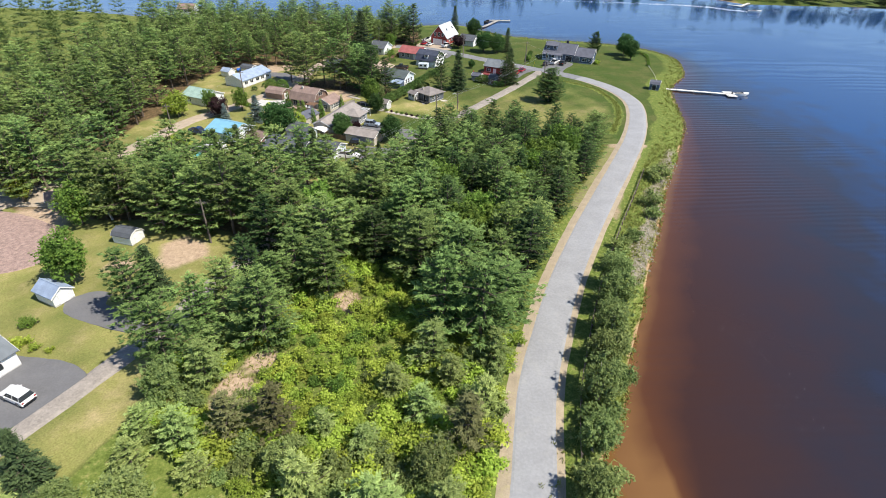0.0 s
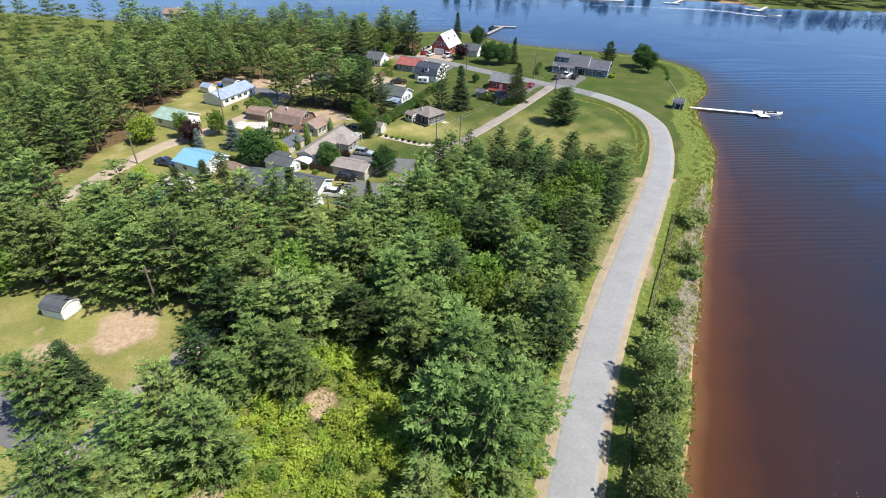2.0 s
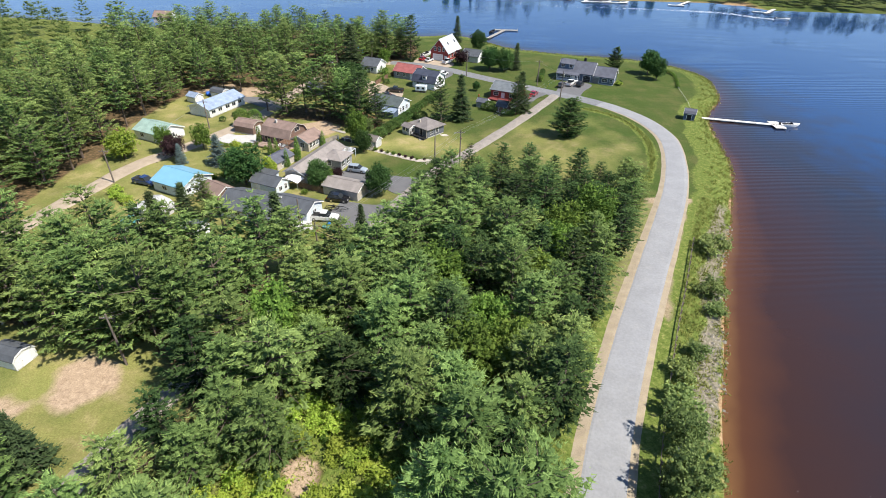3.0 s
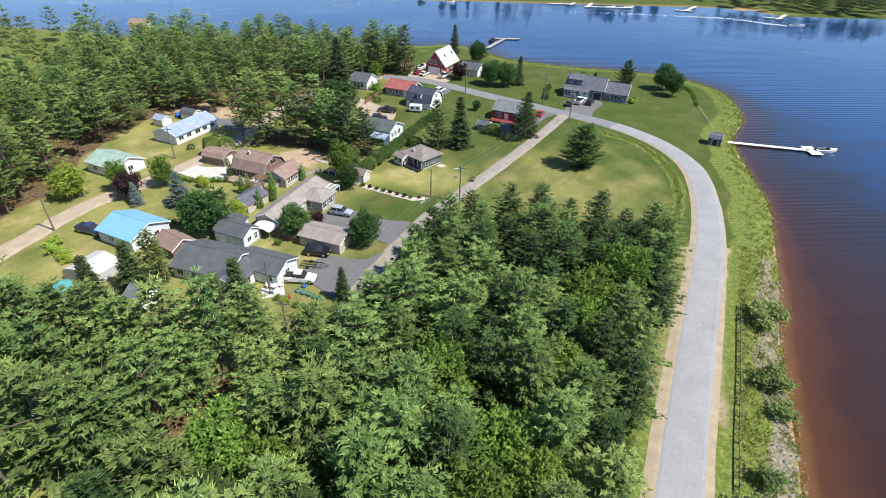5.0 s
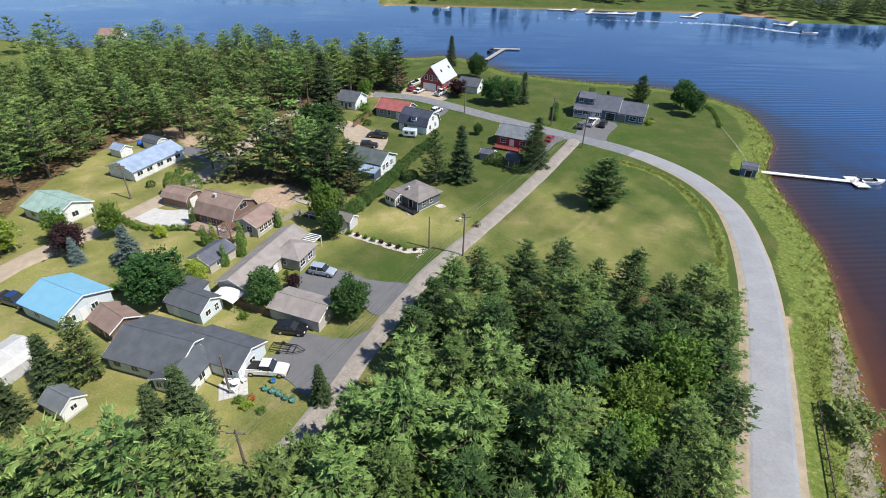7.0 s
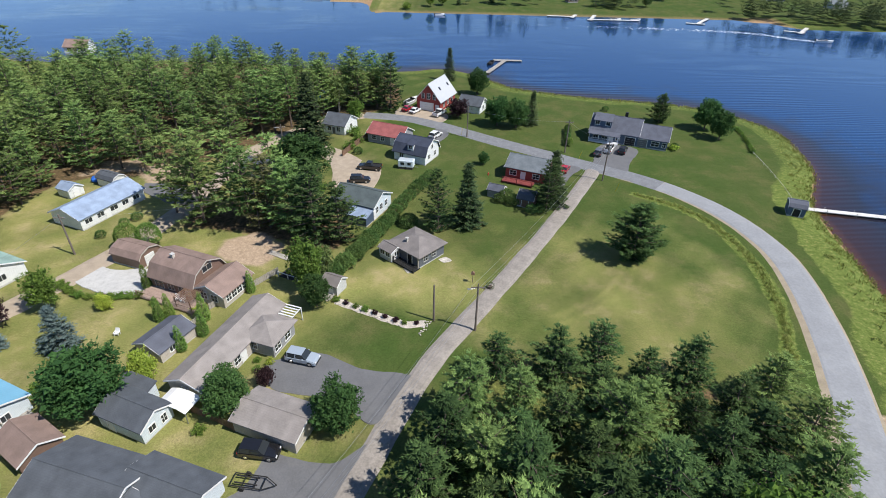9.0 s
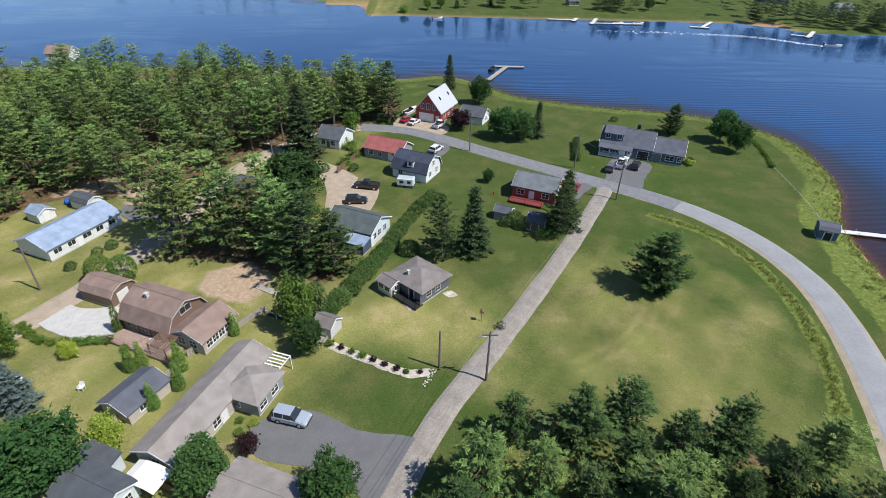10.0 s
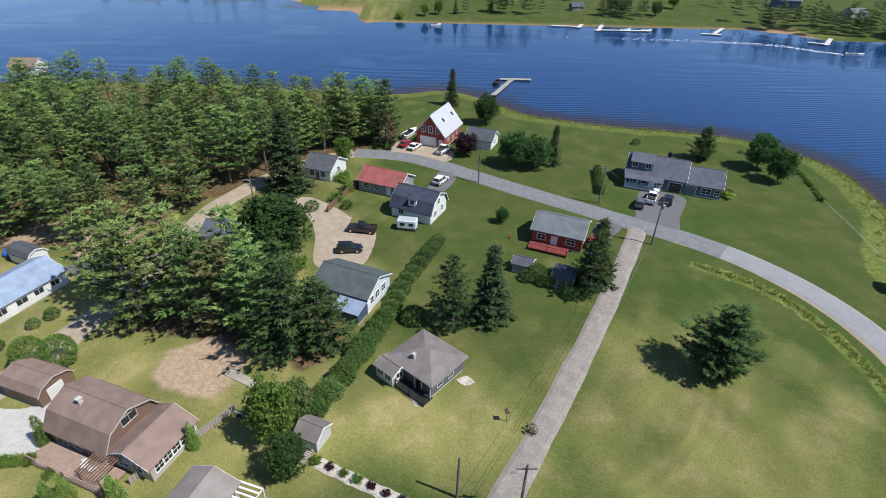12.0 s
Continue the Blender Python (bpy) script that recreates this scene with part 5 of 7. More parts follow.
for x, y in spline([(-64.6, 161.6), (-60, 158.6), (-55, 158.4), (-50.6, 158.8)], 1.3):
    plant("shrub", x, y, rng.uniform(0.45, 0.6), 1.2, group="low hedge round the concrete yard")
for x, y, k, q in ((-47.6, 157.0, "shrub", 0.5), (-40.6, 155.6, "bright_shrub", 0.45), (-27.6, 143.4, "shrub", 0.45), (-26.4, 144.8, "bright_shrub", 0.4), (-28.2, 145.2, "shrub", 0.4), (-31.6, 133.4, "shrub", 0.6), (-54.0, 139.5, "shrub", 0.8), (-52.0, 141, "bright_shrub", 0.7), (-70.4, 129, "bright_shrub", 0.9), (-72, 131, "bright_shrub", 0.9), (-68, 127.5, "bright_shrub", 0.9), (-66, 126, "bright_shrub", 0.8), (-58.6, 54, "bright_shrub", 0.8), (-56.4, 53.4, "bright_shrub", 0.5), (-54, 53, "bright_shrub", 0.4), (-60.5, 58, "shrub", 0.9), (-27.0, 117.6, "shrub", 0.5), (-25.6, 116.8, "bright_shrub", 0.5), (-23.6, 116, "shrub", 0.45), (58.6, 224.6, "bright_shrub", 0.8), (-26.5, 221.4, "shrub", 1.1), (-25.0, 226, "shrub", 1.2), (-26.6, 231, "shrub", 1.3)):
    plant(k, x, y, q, 1.1)

# ---- woods ----
HOUSE_SPOTS = [(o.location.x, o.location.y) for o in scene.objects if o.type == "EMPTY" and o.get("category") in ("house", "garage", "shed")]
ROADS = np.concatenate([ROAD, LANE, STREET])


def sow(poly, gap, seed, margin=3.2, keep=None, limit=10000, tries=9000):
    """Spots inside an outline, gap apart, clear of roads and houses."""
    r = np.random.default_rng(seed)
    lo, hi = np.min(poly, axis=0), np.max(poly, axis=0)
    P = r.uniform(lo, hi, (tries, 2))
    ok = inside(P[:, 0], P[:, 1], poly)
    P = P[ok]
    ok = np.ones(len(P), bool)
    for a, b in ROADS:
        ok &= np.hypot(P[:, 0] - a, P[:, 1] - b) > margin + 2.2
    for a, b in HOUSE_SPOTS:
        ok &= np.hypot(P[:, 0] - a, P[:, 1] - b) > 7.5
    P = P[ok]
    cells, out = {}, []
    for x, y in P.tolist():
        i, j = int(x // gap), int(y // gap)
        if any((x - a) ** 2 + (y - b) ** 2 < gap * gap for u in (-1, 0, 1) for w in (-1, 0, 1) for a, b in cells.get((i + u, j + w), ())):
            continue
        if keep and not keep(x, y):
            continue
        cells.setdefault((i, j), []).append((x, y))
        out.append((x, y))
        if len(out) >= limit:
            break
    return out


far_from_road = lambda x, y, d: np.hypot(ROAD[:, 0] - x, ROAD[:, 1] - y).min() > d
in_bare = lambda x, y: any(np.hypot(x - a, y - b) < q + 0.6 for a, b, q in BARE)
in_glade = lambda x, y: inside(np.array([x]), np.array([y]), GLADE)[0]
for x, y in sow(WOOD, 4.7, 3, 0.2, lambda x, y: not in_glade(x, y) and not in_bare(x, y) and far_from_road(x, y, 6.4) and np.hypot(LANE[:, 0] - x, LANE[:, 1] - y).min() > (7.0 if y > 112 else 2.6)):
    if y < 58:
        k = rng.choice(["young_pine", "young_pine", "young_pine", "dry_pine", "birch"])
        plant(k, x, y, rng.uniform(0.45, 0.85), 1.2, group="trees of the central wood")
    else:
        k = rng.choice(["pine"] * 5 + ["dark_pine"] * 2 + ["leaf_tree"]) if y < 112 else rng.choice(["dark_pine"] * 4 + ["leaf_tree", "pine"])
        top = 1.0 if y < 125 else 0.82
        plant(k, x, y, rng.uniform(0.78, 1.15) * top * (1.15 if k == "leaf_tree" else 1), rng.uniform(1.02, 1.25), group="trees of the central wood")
for x, y in sow(GLADE, 1.9, 4, keep=lambda x, y: not in_bare(x, y)):
    plant(rng.choice(["bright_shrub", "bright_shrub", "bright_shrub", "shrub"]), x, y, rng.uniform(0.4, 1.1), rng.uniform(1, 1.4), group="wild shrubs of the glade")
for k, x, y, q, w in (("wood_pine", -49, 182, 1.2, 1.0), ("wood_pine", -44.5, 186, 1.2, 1.0), ("pine", -40, 182, 1.3, 0.9), ("dry_pine", -36, 181, 1.5, 0.95), ("pine", -31, 179.5, 1.2, 1.0), ("dark_pine", -26.2, 175.6, 1.35, 1.1), ("dark_pine", -21.8, 176.4, 1.05, 1.0), ("wood_pine", -36, 187, 1.15, 0.95), ("bare_pine", -52, 188, 1.15, 1.0),
                      ("dark_pine", -28.6, 183, 1.2, 1.0), ("wood_pine", -56, 186, 1.1, 0.9)):
    plant(k, x, y, q, w, group="tall pines by the sandy yard")
for k, x, y, q, w in (("maple", -33.4, 200, 1.4, 1.35), ("shrub", -29.6, 196.5, 1.2, 1.2), ("shrub", -40, 197.5, 1.5, 1.2), ("spruce", -37.5, 226, 1.6, 1.1), ("leaf_tree", -27.4, 240.4, 0.8, 0.9), ("pine", -29.5, 253, 1.45, 0.95), ("pine", -24, 257, 1.3, 0.9), ("dark_pine", -18.6, 253, 1.45, 0.9), ("pine", -21, 260, 1.2, 0.9),
                      ("pine", -38, 246, 1.3, 0.9), ("birch", -34, 250, 1.3, 0.9), ("bare_pine", -45, 236, 1.15, 1.0), ("wood_pine", -51, 229, 1.2, 1.0)):
    plant(k, x, y, q, w)
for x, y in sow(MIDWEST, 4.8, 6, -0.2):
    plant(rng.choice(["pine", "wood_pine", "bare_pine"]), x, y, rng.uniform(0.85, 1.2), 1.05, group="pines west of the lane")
NEARWEST = [(-86, 108), (-88, 135), (-86, 150), (-90, 172), (-89, 186), (-86, 200), (-66, 204), (-58, 215), (-34, 243), (-22, 252), (-26, 268), (-42, 280), (-80, 284), (-130, 284), (-130, 110)]
for x, y in sow(NEARWEST, 6.0, 8, 0.6):
    plant(rng.choice(["wood_pine", "wood_pine", "bare_pine"]), x, y, rng.uniform(0.8, 1.3) * (0.85 if y > 250 else 1), 1.0, group="pines of the western wood")
for x, y in sow([(4, 22), (8, 46), (11, 58), (-2, 60), (-14, 44), (-26, 46), (-34, 60), (-36, 40)], 1.9, 14, 1.6, keep=lambda x, y: not in_bare(x, y)):
    plant(rng.choice(["bright_shrub", "pale_shrub", "bright_shrub"]), x, y, rng.uniform(0.5, 1.1), rng.uniform(1, 1.4), group="undergrowth at the edge of the wood")
for k, x, y, s, w in (("pine", -36.3, 50.8, 0.95, 1.1), ("pine", -24.4, 56.0, 1.05, 1.05), ("pine", -45.3, 61.0, 1.0, 1.0), ("leaf_tree", -60.3, 68.7, 1.1, 1.0), ("pine", -44.8, 85.1, 1.15, 1.1), ("pine", -53.0, 85.4, 1.1, 0.9), ("pine", -34.8, 84.8, 1.2, 1.0), ("pine", -18.1, 67.9, 0.95, 1.0), ("birch", -65.2, 89.2, 1.2, 0.9), ("leaf_tree", -70.0, 87.1, 1.0, 1.1), ("spruce", -45.2, 65.7, 0.9, 1.2), ("spruce", -42.7, 33.1, 0.8, 1.1)):
    plant(k, x, y, s, w)
# riverside trees
for k, x, y, s, w in (("birch", 28.4, 72, 0.75, 1.1), ("birch", 27.0, 66, 0.85, 1.15), ("birch", 24.8, 60, 0.8, 1.15), ("birch", 22.8, 54, 0.75, 1.1), ("birch", 21.0, 48, 0.8, 1.15), ("birch", 18.9, 40.5, 0.7, 1.1), ("birch", 17.0, 34, 0.7, 1.0), ("birch", 24.0, 50, 0.55, 1.2)):
    plant(k, x, y, s, w, z=max(-0.9, ground_z(x, y)), group="birches on the river bank")
for x, y, s in ((30.5, 78, 1.2), (33, 84, 0.9), (27, 66.6, 1.2), (24.2, 56, 1.2), (20.6, 44, 1.3), (44.4, 103, 1.1), (49.6, 116, 1.3), (43.0, 98, 0.8), (36.4, 88, 0.8), (18.8, 36, 1.2), (26.2, 60, 1.0)):
    plant("pale_shrub", x, y, s * 1.35, 1.15, z=max(-0.9, ground_z(x, y)), group="shrubs on the river bank")


# ---- far woods, one mesh for each look ----
def far_wood(label, spots, templates, material, heights):
    out = []
    r = np.random.default_rng(5)
    for (x, y, z), h in zip(spots, heights):
        v = templates[r.integers(len(templates))] * np.array([h, h, h, 1])
        a = r.uniform(0, 6.28)
        c, s = math.cos(a), math.sin(a)
        out.append(np.stack([v[:, 0] * c - v[:, 1] * s + x, v[:, 0] * s + v[:, 1] * c + y, v[:, 2] + z, v[:, 3]], 1))
    ob = new("far_wood", leaf_mesh("far_wood", np.concatenate(out), material))
    return tagged(ob, label, "wood", kind="stuff")


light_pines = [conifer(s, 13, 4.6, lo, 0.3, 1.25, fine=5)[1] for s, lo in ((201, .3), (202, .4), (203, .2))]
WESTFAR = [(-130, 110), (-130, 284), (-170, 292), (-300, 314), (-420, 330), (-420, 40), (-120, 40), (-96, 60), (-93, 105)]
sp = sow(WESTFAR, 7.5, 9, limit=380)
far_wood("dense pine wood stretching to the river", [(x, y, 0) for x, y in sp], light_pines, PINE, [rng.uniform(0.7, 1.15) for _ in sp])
r9 = random.Random(12)
fs = []
for x0, x1, d0, d1, count in ((100, 135, 9, 26, 16), (172, 320, 4, 30, 110), (190, 640, 25, 120, 60), (-330, 200, 60, 200, 60), (10, 60, 12, 22, 12)):
    tries = 0
    while count and tries < 4000:
        tries += 1
        x, y = r9.uniform(x0, x1), r9.uniform(370, 720)
        d = float(signed(np.array([[x]]), np.array([[y]]), LAND[1])[0, 0])
        if d0 < d < d1 and not (222 < x < 246 and 495 < y < 515):
            fs.append((x, y, ground_z(x, y)))
            count -= 1
far_wood("woods on the far river bank", fs, light_pines, SPRUCE, [r9.uniform(0.55, 1.05) for _ in fs])


# ---- drives and paths ----
pad("driveway", "grey asphalt driveway beside the tan house", [(-27, 145), (-20.5, 147), (-13.7, 144), (-7.0, 142.8), (-8.6, 138.5), (-11.3, 135), (-14.5, 137), (-18.9, 139), (-25, 140.4)], DRIVE)
pad("parking_yard", "worn grey asphalt yard beside the pale blue house", [(-27, 129.5), (-25.3, 132), (-20, 130.2), (-15.1, 129.6), (-11.6, 132), (-13, 126), (-16, 119.5), (-19, 119), (-22, 121.5), (-27.5, 124)], DRIVE)
pad("house_driveway", "asphalt driveway in front of the long house", [(34.5, 214), (41, 209.5), (44.5, 216), (48.8, 223.6), (45.4, 227), (40.0, 227), (37, 221)], DRIVE)
pad("concrete_yard", "pale concrete yard beside the brown garage", [(-63.6, 168), (-58, 166), (-53, 166.5), (-49.4, 163.4), (-52, 159.4), (-58, 160), (-64, 163.5)], CONCRETE)
pad("gravel_drive", "curved tan gravel drive among the houses", [(-38.5, 219), (-31.5, 214), (-28.6, 207), (-27.0, 197.6), (-22.6, 196.6), (-18.4, 198.4), (-17.4, 209), (-22, 213.2), (-26, 217.6), (-33, 222.6)], GRAVEL)
pad("bungalow_drive", "dark asphalt drive of the white bungalow", [(-68.6, 199), (-61.6, 198.4), (-56.0, 193.4), (-57.6, 189.4), (-62.6, 192), (-67, 195)], DRIVE)
pad("red_house_drive", "asphalt drive beside the red house", [(21.0, 200.6), (24.0, 200.4), (27.6, 207), (31, 211.6), (27.0, 213.2), (24.4, 209)], DRIVE)
pad("barn_yard", "gravel parking yard before the red barn", [(-16, 255), (-9, 252.6), (-2, 250.4), (-1.4, 245), (-6, 241), (-13, 245), (-17, 249)], GRAVEL)
pad("gambrel_drive", "asphalt drive beside the navy gambrel house", [(-8, 226.5), (-5.6, 224), (-1.0, 233.0), (-4.6, 236.4)], DRIVE)
pad("roadside_drive", "asphalt drive beside the lane", [(-58, 52), (-50, 51), (-45.6, 47.4), (-48.6, 41.2), (-54, 39), (-60, 42)], DRIVE)
pad("shed_drive", "grey drive leading to the small shed", [(-59, 64.4), (-54, 66.6), (-44.4, 60.4), (-44.0, 57.4), (-50, 58.4), (-57, 61)], DRIVE)
pad("cottage_path", "pale flagstones before the grey cottage", [(-9.6, 168.0), (-8.4, 168.6), (-7.6, 167.2), (-8.8, 166.4)], STONE, 0.06)
pad("cottage_step", "pale flagstones beside the dark veranda", [(-3.6, 170.8), (-2.2, 171.6), (-1.2, 170.4), (-2.6, 169.8)], STONE, 0.06)
pad("west_clearing", "reddish bare clearing strewn with brush", [(-96, 92), (-84, 90), (-72, 84), (-68.6, 77), (-73, 71), (-84, 69), (-95, 76)], mat("reddish brush litter", (0.3, 0.21, 0.18), 0.95, var=0.4, scale=14, fine=60, bump=0.8, stain=0.6, stain_col=(0.4, 0.33, 0.28)))
pad("west_gravel", "pale gravel yard at the wood's edge", [(-98, 99), (-86, 104), (-77, 101), (-76, 95), (-84, 93.5), (-96, 94)], GRAVEL)


# ---- vehicles ----
def paint(name, c):
    m = mat(name, c, 0.25, 0.0, var=0.03, bump=0, spec=0.6)
    m.node_tree.nodes["Principled BSDF"].inputs["Coat Weight"].default_value = 0.6
    return m


PAINTS = {k: paint(k + " car paint", c) for k, c in dict(white=(0.78, 0.78, 0.78), black=(0.012, 0.012, 0.014), blue=(0.02, 0.045, 0.14), silver=(0.33, 0.38, 0.44), red=(0.4, 0.02, 0.03), grey=(0.12, 0.12, 0.13)).items()}
LAMP = mat("headlamp lens", (0.6, 0.6, 0.6), 0.15, var=0.02, bump=0)
TAIL = mat("tail lamp lens", (0.35, 0.02, 0.02), 0.2, var=0.02, bump=0)


def vehicle(kind, colour, x, y, yaw, label, z=0.13):
    """A car, nose along local +x: body, glasshouse, roof, wheels with rims, lamps and bumpers."""
    L, W, belt, top = {"sedan": (4.6, 1.8, 0.92, 1.44), "suv": (4.6, 1.88, 1.05, 1.7), "pickup": (5.7, 1.98, 1.1, 1.85)}[kind]
    v = thing({"sedan": "sedan", "suv": "sport_utility_car", "pickup": "pickup_truck"}[kind], label, "car", pose(x, y, z, 0, 0, yaw))
    f, r = L / 2, -L / 2
    hood = belt - 0.1
    side = [(r, 0.42), (r + 0.06, belt - 0.04), (r + 0.4, belt), (f - 1.25, belt), (f - 0.35, hood - 0.06), (f - 0.03, hood - 0.22), (f, 0.4), (f - 0.15, 0.28), (r + 0.12, 0.28)]
    bm = prism(bmesh.new(), side, -W / 2, W / 2)
    bmesh.ops.bevel(bm, geom=[e for e in bm.edges if abs(e.verts[0].co.y - e.verts[1].co.y) < 1e-4], offset=0.09, segments=2, affect="EDGES")
    part("body", bm, PAINTS[colour], v)
    c0, c1 = {"sedan": (-1.75, 0.95), "suv": (-2.15, 0.95), "pickup": (-0.75, 1.25)}[kind]
    s0, s1 = {"sedan": (0.65, 0.75), "suv": (0.25, 0.7), "pickup": (0.15, 0.65)}[kind]
    bm = bmesh.new()
    w2 = W / 2 - 0.06
    low = [bm.verts.new(p) for p in ((c0, -w2, belt - 0.02), (c1, -w2, belt - 0.02), (c1, w2, belt - 0.02), (c0, w2, belt - 0.02))]
    hi = [bm.verts.new(p) for p in ((c0 + s0, -w2 + 0.16, top - 0.06), (c1 - s1, -w2 + 0.16, top - 0.06), (c1 - s1, w2 - 0.16, top - 0.06), (c0 + s0, w2 - 0.16, top - 0.06))]
    bm.faces.new(low[::-1])
    bm.faces.new(hi)
    for i in range(4):
        bm.faces.new((low[i], low[(i + 1) % 4], hi[(i + 1) % 4], hi[i]))
    part("glasshouse", bm, glass, v)
    part("roof", boxed(c0 + s0 - 0.05, c1 - s1 + 0.05, -w2 + 0.13, w2 - 0.13, top - 0.062, top, bevel=0.03), PAINTS[colour], v)
    for sy in (-1, 1):
        for a in (c1 - s1 - 0.9, c0 + s0 + 0.08):
            ob = part("pillar", boxed(-0.05, 0.05, -0.02, 0.02, 0, (top - belt)), PAINTS[colour], v)
            ob.matrix_local = pose(a, sy * (w2 - 0.01), belt - 0.03, sy * 15, 0, 0)
        part("mirror", boxed(c1 - 0.55, c1 - 0.38, sy * (W / 2 + 0.09) - 0.1, sy * (W / 2 + 0.09) + 0.1, belt, belt + 0.14, bevel=0.03), PAINTS[colour], v)
        part("headlight", boxed(f - 0.16, f - 0.01, sy * (W / 2 - 0.3) - 0.18, sy * (W / 2 - 0.3) + 0.18, hood - 0.32, hood - 0.17, bevel=0.02), LAMP, v)
        part("tail_light", boxed(r - 0.015, r + 0.08, sy * (W / 2 - 0.18) - 0.12, sy * (W / 2 - 0.18) + 0.12, belt - 0.3, belt - 0.1, bevel=0.02), TAIL, v)
        for wx in (f - 0.92, r + 0.95):
            R = 0.34 if kind == "sedan" else 0.39
            wh = part("wheel", tube([(0, -0.11, 0), (0, -0.09, 0), (0, 0.09, 0), (0, 0.11, 0)], [R - 0.04, R, R, R - 0.04], 18), DARK, v)
            wh.matrix_local = pose(wx, sy * (W / 2 - 0.1), R - 0.02)
            part("rim", tube([(0, sy * 0.05, 0), (0, sy * 0.122, 0)], [R * 0.66, R * 0.58], 12), CHROME, wh)
    part("bumper", boxed(f - 0.1, f + 0.06, -W / 2 + 0.12, W / 2 - 0.12, 0.36, 0.55, bevel=0.03), DARK if kind != "sedan" else PAINTS[colour], v)
    part("bumper", boxed(r - 0.06, r + 0.08, -W / 2 + 0.12, W / 2 - 0.12, 0.4, 0.58, bevel=0.03), CHROME if kind == "pickup" else DARK, v)
    if kind == "pickup":
        part("bed_liner", boxed(r + 0.14, c0 - 0.08, -W / 2 + 0.14, W / 2 - 0.14, belt - 0.03, belt + 0.015), DARK, v)
        for sy in (-1, 1):
            part("bed_rail", boxed(r + 0.08, c0, sy * (W / 2 - 0.08) - 0.05, sy * (W / 2 - 0.08) + 0.05, belt, belt + 0.14, bevel=0.02), PAINTS[colour], v)
        part("tailgate", boxed(r + 0.02, r + 0.1, -W / 2 + 0.1, W / 2 - 0.1, belt, belt + 0.14, bevel=0.02), PAINTS[colour], v)
    return v


vehicle("suv", "silver", -22.0, 145.4, -14, "silver-blue sport utility car parked on an asphalt drive")
vehicle("pickup", "white", -24.8, 122.6, -2, "white pickup truck with a dark bed in a yard")
vehicle("suv", "black", -23.6, 130.6, -6, "black car parked beside the tan garage")
vehicle("pickup", "blue", -67.6, 135.6, -18, "dark blue pickup truck on the gravel street")
vehicle("sedan", "white", -64.2, 138.4, 150, "white sedan parked by the blue-roofed house")
vehicle("pickup", "black", -20.0, 208.6, 170, "black pickup truck on the gravel drive")
vehicle("suv", "black", -21.4, 201.6, 5, "dark car parked behind the sage-roofed house")
vehicle("suv", "white", -4.6, 230.4, 60, "white car on the drive of the gambrel house")
vehicle("suv", "grey", 37.6, 220.4, 62, "dark grey car parked before the long house")
vehicle("pickup", "white", 41.0, 223.0, 62, "white pickup truck parked before the long house")
vehicle("suv", "black", 44.2, 222.0, 62, "black car parked before the long house")
vehicle("suv", "red", 23.6, 204.6, 64, "red car beside the red house")
vehicle("sedan", "red", 26.6, 209.6, 64, "dark red car behind another on the drive")
vehicle("sedan", "red", -13.4, 252.4, 60, "red car parked by the barn")
vehicle("sedan", "white", -11.0, 250.6, 60, "white car parked by the barn")
vehicle("pickup", "white", -3.6, 248.6, 60, "white pickup truck parked before the barn")
vehicle("suv", "white", -52.4, 44.6, 160, "white sport utility car on the roadside drive")

camper = thing("camper_trailer", "small pale blue camper trailer on the lawn", "trailer", pose(-11.4, 209.8, 0, 0, 0, -10))
part("body", boxed(-1.9, 1.9, -1.0, 1.0, 0.5, 2.3, bevel=0.18), WALLS["pale_blue"], camper)
part("window", boxed(-1.2, -0.3, -1.03, -0.98, 1.2, 1.8), glass, camper)
part("window", boxed(0.5, 1.3, -1.03, -0.98, 1.2, 1.8), glass, camper)
part("hitch", boxed(1.8, 2.9, -0.05, 0.05, 0.42, 0.52), STEEL, camper)
part("skirt", boxed(-1.7, 1.7, -0.95, 0.95, 0.02, 0.5), WALLS["dark"], camper)
for sy in (-1, 1):
    part("wheel", tube([(0, sy * 0.86, 0.33), (0, sy * 1.04, 0.33)], [0.33, 0.33], 14), DARK, camper)

trailer = thing("boat_trailer", "empty black boat trailer with two wheels", "trailer", pose(-23.4, 126.9, 0.05, 0, 0, -8))
for sy in (-1, 1):
    part("beam", boxed(-2.2, 1.4, sy * 0.75 - 0.05, sy * 0.75 + 0.05, 0.42, 0.52), DARK, trailer)
    part("bunk", boxed(-1.8, 0.8, sy * 0.4 - 0.07, sy * 0.4 + 0.07, 0.55, 0.63), DARK, trailer)
    part("wheel", tube([(-0.8, sy * 0.86, 0.3), (-0.8, sy * 1.04, 0.3)], [0.3, 0.3], 14), DARK, trailer)
    part("tongue", tube([(1.4, sy * 0.75, 0.47), (2.8, 0, 0.45)], [0.05, 0.05], 6), DARK, trailer)
for x in (-2.15, -0.8, 0.5, 1.35):
    part("crossbar", boxed(x - 0.04, x + 0.04, -0.78, 0.78, 0.44, 0.5), DARK, trailer)


# ---- poles and wires ----
POLEWOOD = mat("grey utility pole wood", (0.17, 0.14, 0.12), 0.9, var=0.25, scale=12, fine=90)


